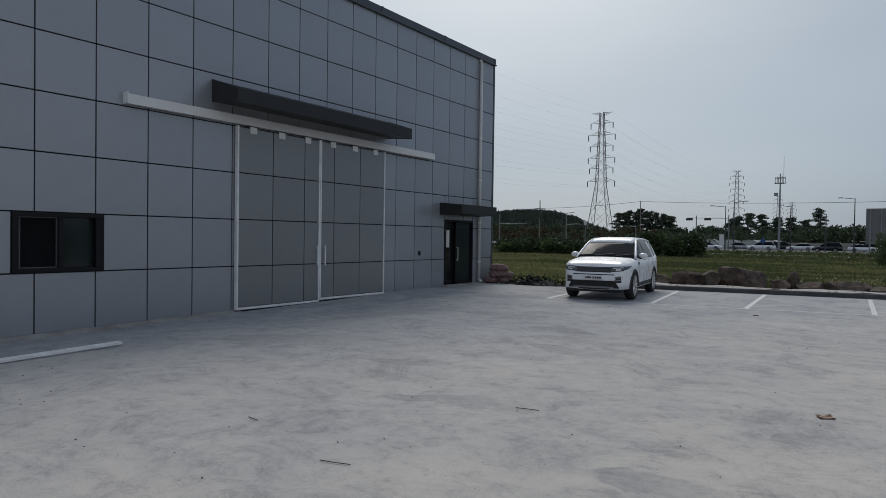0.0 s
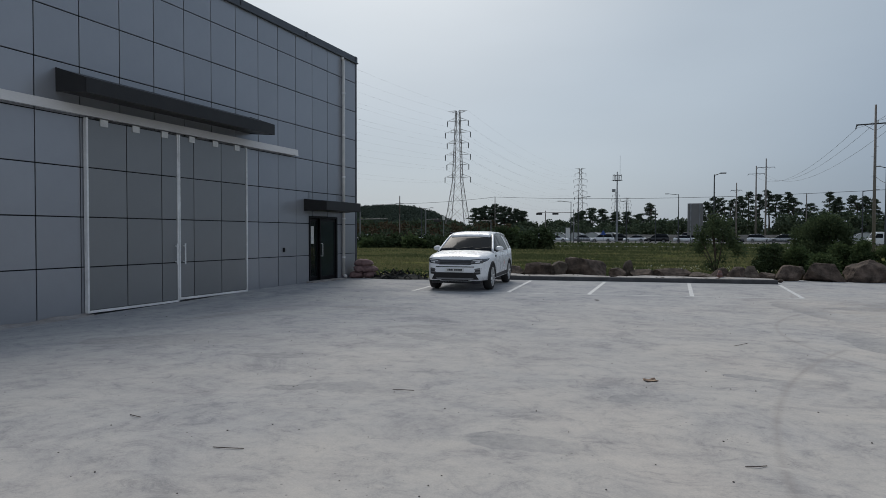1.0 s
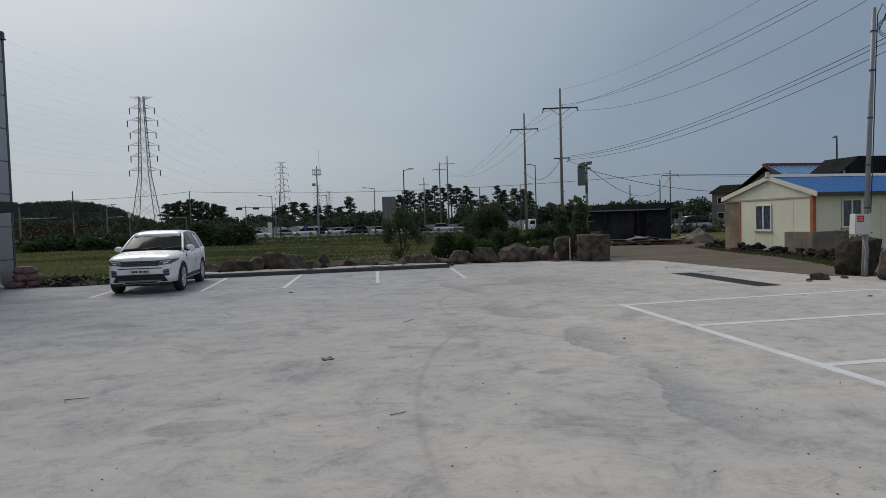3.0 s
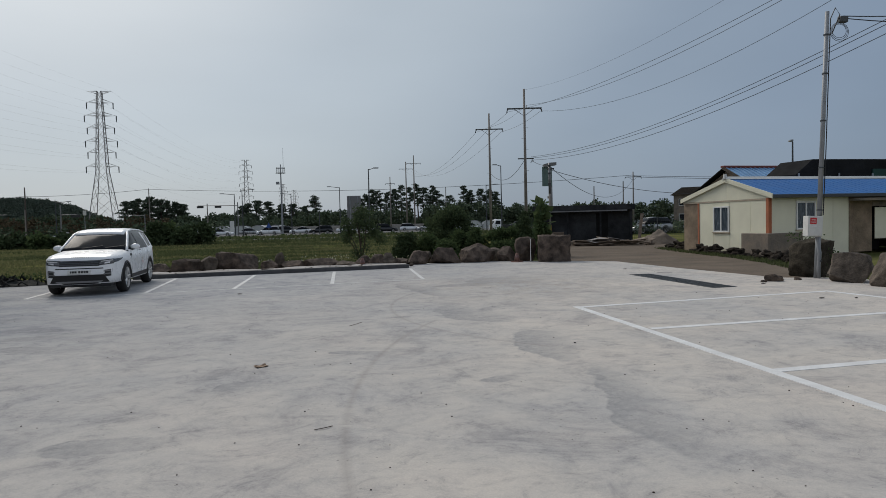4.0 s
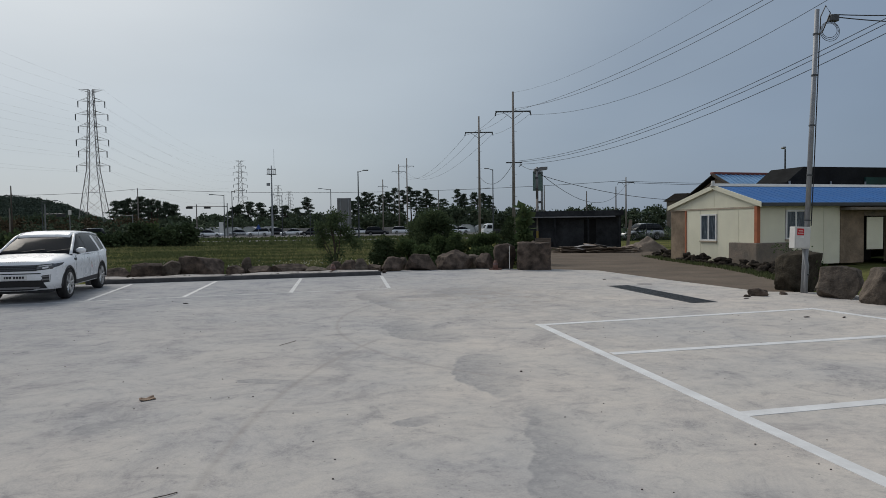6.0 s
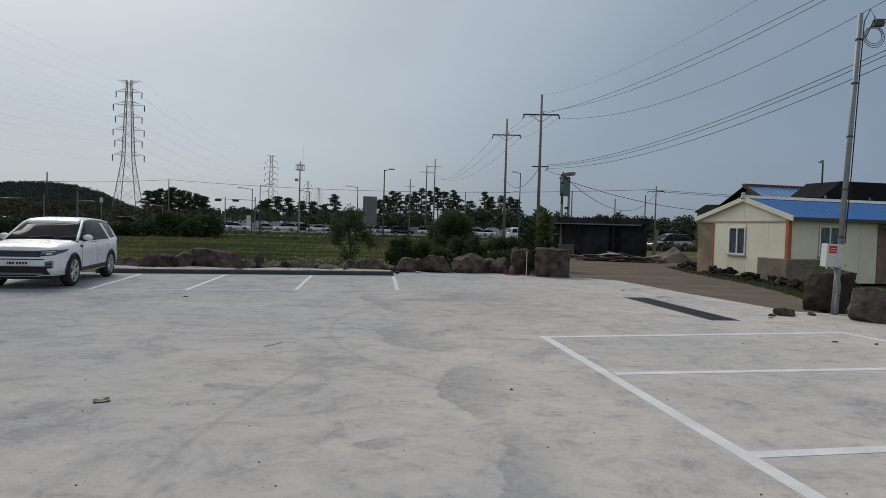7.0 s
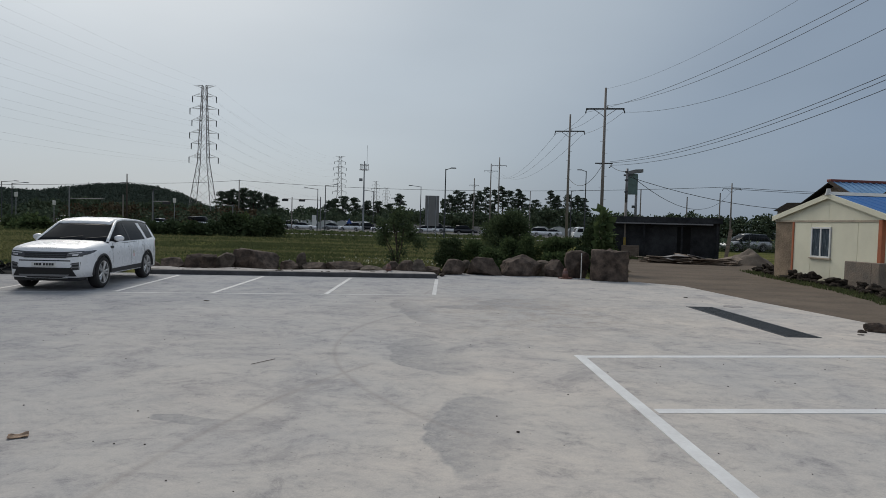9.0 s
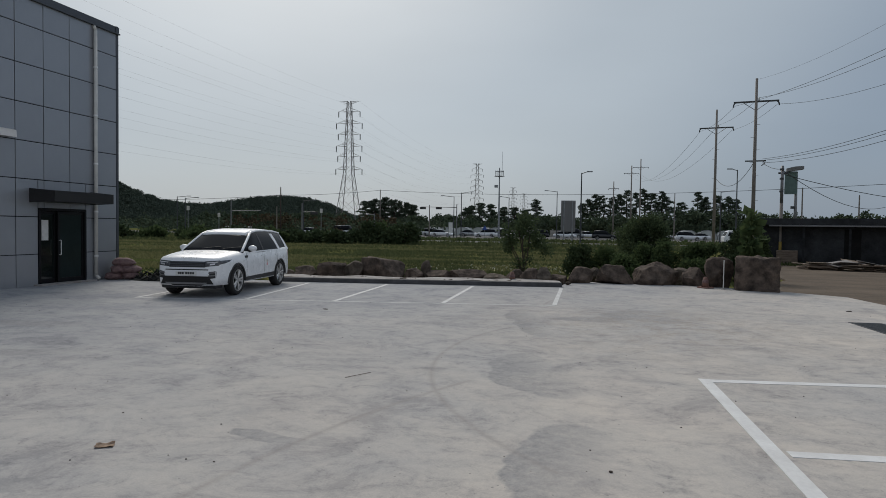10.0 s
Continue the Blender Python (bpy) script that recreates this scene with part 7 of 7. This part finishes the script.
for k in range(130):
    verge.append(((rnd.uniform(-60, 60), rnd.uniform(91, 104), rnd.uniform(0.0, 0.1)), rnd.uniform(0.15, 0.35)))
wood("verge_weeds", verge, L_SHRUB, 2600, 0.3, 15, "weeds along the verge of the main road")
edge = []
for k in range(110):
    edge.append(((rnd.uniform(18, 46), rnd.uniform(60, 72), rnd.uniform(0.2, 0.9)), rnd.uniform(0.4, 0.8)))
wood("field_weeds", edge, L_FAR, 2600, 0.35, 16, "dark weeds in the field beyond the fence")

# wooded hill
HILL = [(-62, 34), (-50, 33), (-44, 30), (-40.6, 26.4), (-39.1, 21.5), (-37, 16.3), (-35.3, 14.5), (-33.1, 14.2), (-31.7, 16.2), (-29.4, 19), (-27, 20), (-25.1, 19), (-23.6, 16.6), (-22.5, 13.4), (-21.4, 9.8), (-19.2, 5.5), (-16, 1), (-10, -4)]


def hill_height(az, r):
    return max(-6.0, ramp_of(HILL, az) - 1.5) * math.exp(-((r - 392) / 55.0) ** 2)


bm = bmesh.new()
grid = [[bm.verts.new((r * math.sin(radians(az)), r * math.cos(radians(az)), hill_height(az, r) - 1.0)) for r in range(280, 521, 12)] for az in [-64 + 1.1 * k for k in range(50)]]
for u, v in zip(grid, grid[1:]):
    for i in range(len(u) - 1):
        bm.faces.new((u[i], u[i + 1], v[i + 1], v[i]))
bmesh.ops.recalc_face_normals(bm, faces=bm.faces[:])
tagged(part("hill", bm, material("hill_floor", (0.03, 0.042, 0.031), 1.0, 0, 0.3, 0.05, 0.6, 0.1, spec=0.0), smooth=True), "long low wooded hill on the horizon", "hill", kind="structure")
crowns = []
for k in range(5200):
    az, r = rnd.uniform(-48, -14), rnd.uniform(325, 402)
    crowns.append(((r * math.sin(radians(az)), r * math.cos(radians(az)), hill_height(az, r) + rnd.uniform(-1.1, 0.5)), rnd.uniform(1.0, 1.6)))
wood("hill_wood", crowns, L_HILL, 230000, 0.7, 17, "dense dark trees covering the hill")

# film greenhouses and pale walls behind the road
def greenhouse(x, y, long, turn, n, low=0.6):
    g = thing("greenhouse", at(x, y, -0.1, turn), "row of low film-covered greenhouse tunnels", "greenhouse", "greenhouses")
    for k in range(n):
        pts = [(k * 4.2 + 2.0 * math.cos(a), low + 1.5 * math.sin(a)) for a in [math.pi * j / 10 for j in range(11)]]
        tun = part("tunnel", add_prism(bmesh.new(), [(k * 4.2 + 2.0, 0.0)] + pts + [(k * 4.2 - 2.0, 0.0)], 0, long, "y"), M_FILM, g, smooth=False)
        for j in range(4):
            part("hoop", add_tube(bmesh.new(), [(p[0], j * long / 3.2 - 0.03, p[1]) for p in pts], 0.06, 4), M_GALV, tun)


greenhouse(-38, 158, 14, -4, 5)
greenhouse(23, 158, 14, 4, 3)
greenhouse(90.4, 219.7, 14, -22, 12, 2.0)
for x, y, w in ((-22, 154, 12), (-8, 155, 8), (6, 154, 10)):
    tagged(part("roadside_wall", box((0, 0, -0.1), (w, 0.3, 1.5), 0.03), M_DUST, m=at(x, y, 0)), "low pale wall beside the far road", "wall", kind="structure")

# roadside bits: a white banner, a blue triangular sign, pale lamp boxes on poles
bn = thing("banner", at(-23.4, 116.5, -0.05), "tall white cloth banner by the traffic signal", "banner")
part("pole", rod((0, 0, 0), (0, 0, 2.9), 0.03, seg=6), M_GALV, bn)
part("cloth", box((0.03, -0.01, 0.9), (0.75, 0.01, 2.8), 0.004), M_WHITE, bn)
sg = thing("warning_sign", at(-16.6, 116.0, -0.05), "small blue triangular road sign on a post", "road sign")
part("post", rod((0, 0, 0), (0, 0, 2.4), 0.04, seg=6), M_GALV, sg)
part("plate", add_prism(bmesh.new(), [(-0.5, 1.5), (0.5, 1.5), (0.0, 2.35)], -0.05, -0.02, "y"), material("blue_sign_paint", (0.03, 0.08, 0.3), 0.5, 0, 0.1, 3, 30, 0.0), sg)
for x, y, h in ((-59.5, 91.0, 4.2), (-55.0, 92.5, 3.2), (-38.0, 93.5, 4.0)):
    lb = thing("lamp_box", at(x, y, -0.05, 30), "pale lantern box on a thin pole beside the road", "lamp")
    part("pole", rod((0, 0, 0), (0, 0, h), 0.05, seg=6), M_GALV, lb)
    part("lantern", box((-0.2, -0.16, h - 0.2), (0.2, 0.16, h + 0.45), 0.05), M_BOXWHITE, lb)

# ---- small things on the yard ----
def cone(x, y, turn):
    c = thing("traffic_cone", at(x, y, 0.0, turn), "faded dusty orange traffic cone by the boulders", "traffic cone", "traffic cones")
    part("base", box((-0.17, -0.17, 0), (0.17, 0.17, 0.035), 0.012), M_CONE, c)
    part("cone", rod((0, 0, 0.035), (0, 0, 0.33), 0.115, 0.05, 16), M_CONE, c, smooth=True)
    part("stripe", rod((0, 0, 0.17), (0, 0, 0.25), 0.093, 0.078, 16), M_SACK, c, "dirty faded stripe")


cone(1.0, 22.85, 10), cone(6.75, 23.15, 40)
post = thing("marker_post", at(7.2, 22.85, 0), "thin white marker post before the boulder", "post")
part("rod", rod((0, 0, 0), (0, 0, 0.86), 0.016, 0.013, 8), M_BOXWHITE, post)
part("foot", rod((0, 0, 0), (0, 0, 0.04), 0.06, 0.04, 8), M_DUST, post)


def sack(x, y, z, turn, s, seed):
    bm = bmesh.new()
    r = bmesh.ops.create_icosphere(bm, subdivisions=3, radius=1)
    for v in r["verts"]:
        c = v.co.copy()
        c *= 1 + 0.22 * noise.noise(c * 2 + Vector((seed, 0, 0))) + 0.09 * noise.noise(c * 6 + Vector((seed, 0, 0)))
        v.co = Vector((c.x * 0.3 * s, c.y * 0.2 * s, max(-0.1, c.z * 0.13) * s + 0.1 * s))
    ob = part("sack", bm, M_SACK, m=pose(x, y, z, 0, 0, turn), smooth=True)
    tagged(ob, "dusty pink filled sack heaped at the building's corner", "sack", "sacks by the corner")


for k, (x, y, z, t, big) in enumerate(((-10.5, 19.15, 0, 75, 1.15), (-10.15, 19.35, 0, 100, 1.1), (-10.42, 19.2, 0.2, 95, 1.15), (-10.12, 19.3, 0.19, 60, 1.05), (-10.33, 19.22, 0.4, 20, 1.1))):
    sack(x, y, z, t, big, k * 3.1)
rnd = random.Random(52)
bm = mound(2.3, 0.9, 0.24, 9)
for k in range(46):  # folds and bunched strands
    a, q = rnd.uniform(0, math.tau), math.sqrt(rnd.random())
    x, y = 0.95 * q * math.cos(a), 0.36 * q * math.sin(a)
    z = 0.2 * (1 - q) + 0.02
    add_tube(bm, [(x, y, z), (x + rnd.uniform(-0.15, 0.15), y + rnd.uniform(-0.1, 0.1), z + rnd.uniform(0.03, 0.13)), (x + rnd.uniform(-0.3, 0.3), y + rnd.uniform(-0.15, 0.15), max(0.0, z - 0.08))], rnd.uniform(0.01, 0.03), 5)
tagged(part("crumpled_net", bm, M_NET, m=at(-9.0, 19.35, 0.03, 8), smooth=True), "crumpled heap of dark netting beside the sacks", "netting")
ob = new("weeds", leaf_mesh("weeds", L_SHRUB, [((-9.9 + 0.22 * k, 19.5 + 0.05 * (k % 3), 0.16 + 0.06 * (k % 2)), 0.12) for k in range(11)], 520, 0.07, 19))
tagged(ob, "green weeds growing through the netting heap", "weeds", kind="stuff")
rnd = random.Random(31)
for k in range(4):
    pts = [(-7.9 + 0.25 * k + 0.2 * math.cos(a) * (1 + 0.3 * k), 19.45 + 0.1 * math.sin(a * 1.3), 0.05 + 0.16 * abs(math.sin(a)) + 0.03 * k) for a in [0.5 * j for j in range(9)]]
    tagged(part("pipe_offcut", add_tube(bmesh.new(), pts, 0.022, 6), M_TAN if k % 2 else M_NET), "bent hose offcut on the ground", "hose", "hose offcuts")
bars = thing("steel_strips", pose(-8.3, 3.0, -0.085, 0.55, 0, 3.5), "two long pale steel strips lying by the facade", "steel strip")
part("strip", box((-0.05, -2.5, 0), (0.0, 2.25, 0.03), 0.006), M_STEEL, bars)
part("strip", box((0.06, -2.5, 0), (0.12, 2.2, 0.035), 0.006), M_STEEL, bars)

# twigs and scraps
for x0, y0, x1, y1 in ((0.97, 9.36, 1.15, 9.68), (-2.17, 5.42, -1.96, 5.46), (0.87, 4.46, 1.0, 4.53), (-2.57, 3.43, -2.35, 3.49), (-3.78, 3.8, -3.64, 3.78)):
    mid = ((x0 + x1) / 2 + 0.012, (y0 + y1) / 2 - 0.012, 0.009)
    tagged(part("twig", add_tube(bmesh.new(), [(x0, y0, 0.005), mid, (x1, y1, 0.005)], 0.0032, 5), M_TWIG), "thin dark twig lying on the concrete", "twig", "twigs on the yard")
bm = bmesh.new()
bmesh.ops.create_grid(bm, x_segments=6, y_segments=4, size=0.5)
for v in bm.verts:
    v.co = (v.co.x * 0.13, v.co.y * 0.09, 0.012 + 0.02 * noise.noise((v.co.x * 3, v.co.y * 3, 1)))
bmesh.ops.solidify(bm, geom=bm.faces[:], thickness=0.004)
tagged(part("cardboard_scrap", bm, M_CARD, m=at(0.1, 6.78, 0.0, 30)), "crumpled brown cardboard scrap on the concrete", "scrap")
for x, y, t in ((8.92, 18.2, 5), (-1.7, 14.74, 0), (9.4, 10.35, 10), (9.95, 10.2, 40), (3.8, 7.3, 0), (10.0, 13.0, 0)):
    tagged(part("stone_chip", boulder(bmesh.new(), (0.13, 0.045, 0.02) if x != 3.8 else (0.03, 0.025, 0.015), 90 + x, 1, 0.2, 0.3), M_TWIG, m=at(x, y, 0, t)), "small dark chip lying on the concrete", "chip", "chips on the yard")
bm = bmesh.new()
for k in range(380):
    x, y = rnd.uniform(-9.5, 9.5), 2.6 + 15 * rnd.random() ** 1.6
    s = rnd.uniform(0.003, 0.0075)
    bmesh.ops.create_icosphere(bm, subdivisions=1, radius=s, matrix=Matrix.Translation((x, y, s * 0.4)) @ Matrix.Diagonal((1.2, 1, 0.7, 1)))
tagged(part("grit", bm, M_TWIG), "scattered dark grit and crumbs on the concrete", "grit", kind="stuff")
# loose earth along the foot of the facade
bm = bmesh.new()
bmesh.ops.create_grid(bm, x_segments=4, y_segments=80, size=0.5)
for v in bm.verts:
    u = v.co.x + 0.5
    y = v.co.y * 10 + 4.0
    v.co = (FX + 0.02 + u * (0.3 + 0.14 * noise.noise((y * 1.1, 0, 0))), y, 0.045 * (1 - u) ** 2 * (1 + noise.noise((y * 2, u * 3, 0))) - 0.006 * u - yard_fall(y))
tagged(part("earth_strip", bm, M_DUST, smooth=True), "loose grey-brown earth along the foot of the facade", "ground", kind="structure")

tagged(part("manhole_cover", rod((0, 0, -0.02), (0, 0, 0.006), 0.2, 0.2, 24), M_DUST, m=at(9.4, 16.6, 0)), "round cement manhole cover beside the drain", "manhole cover")
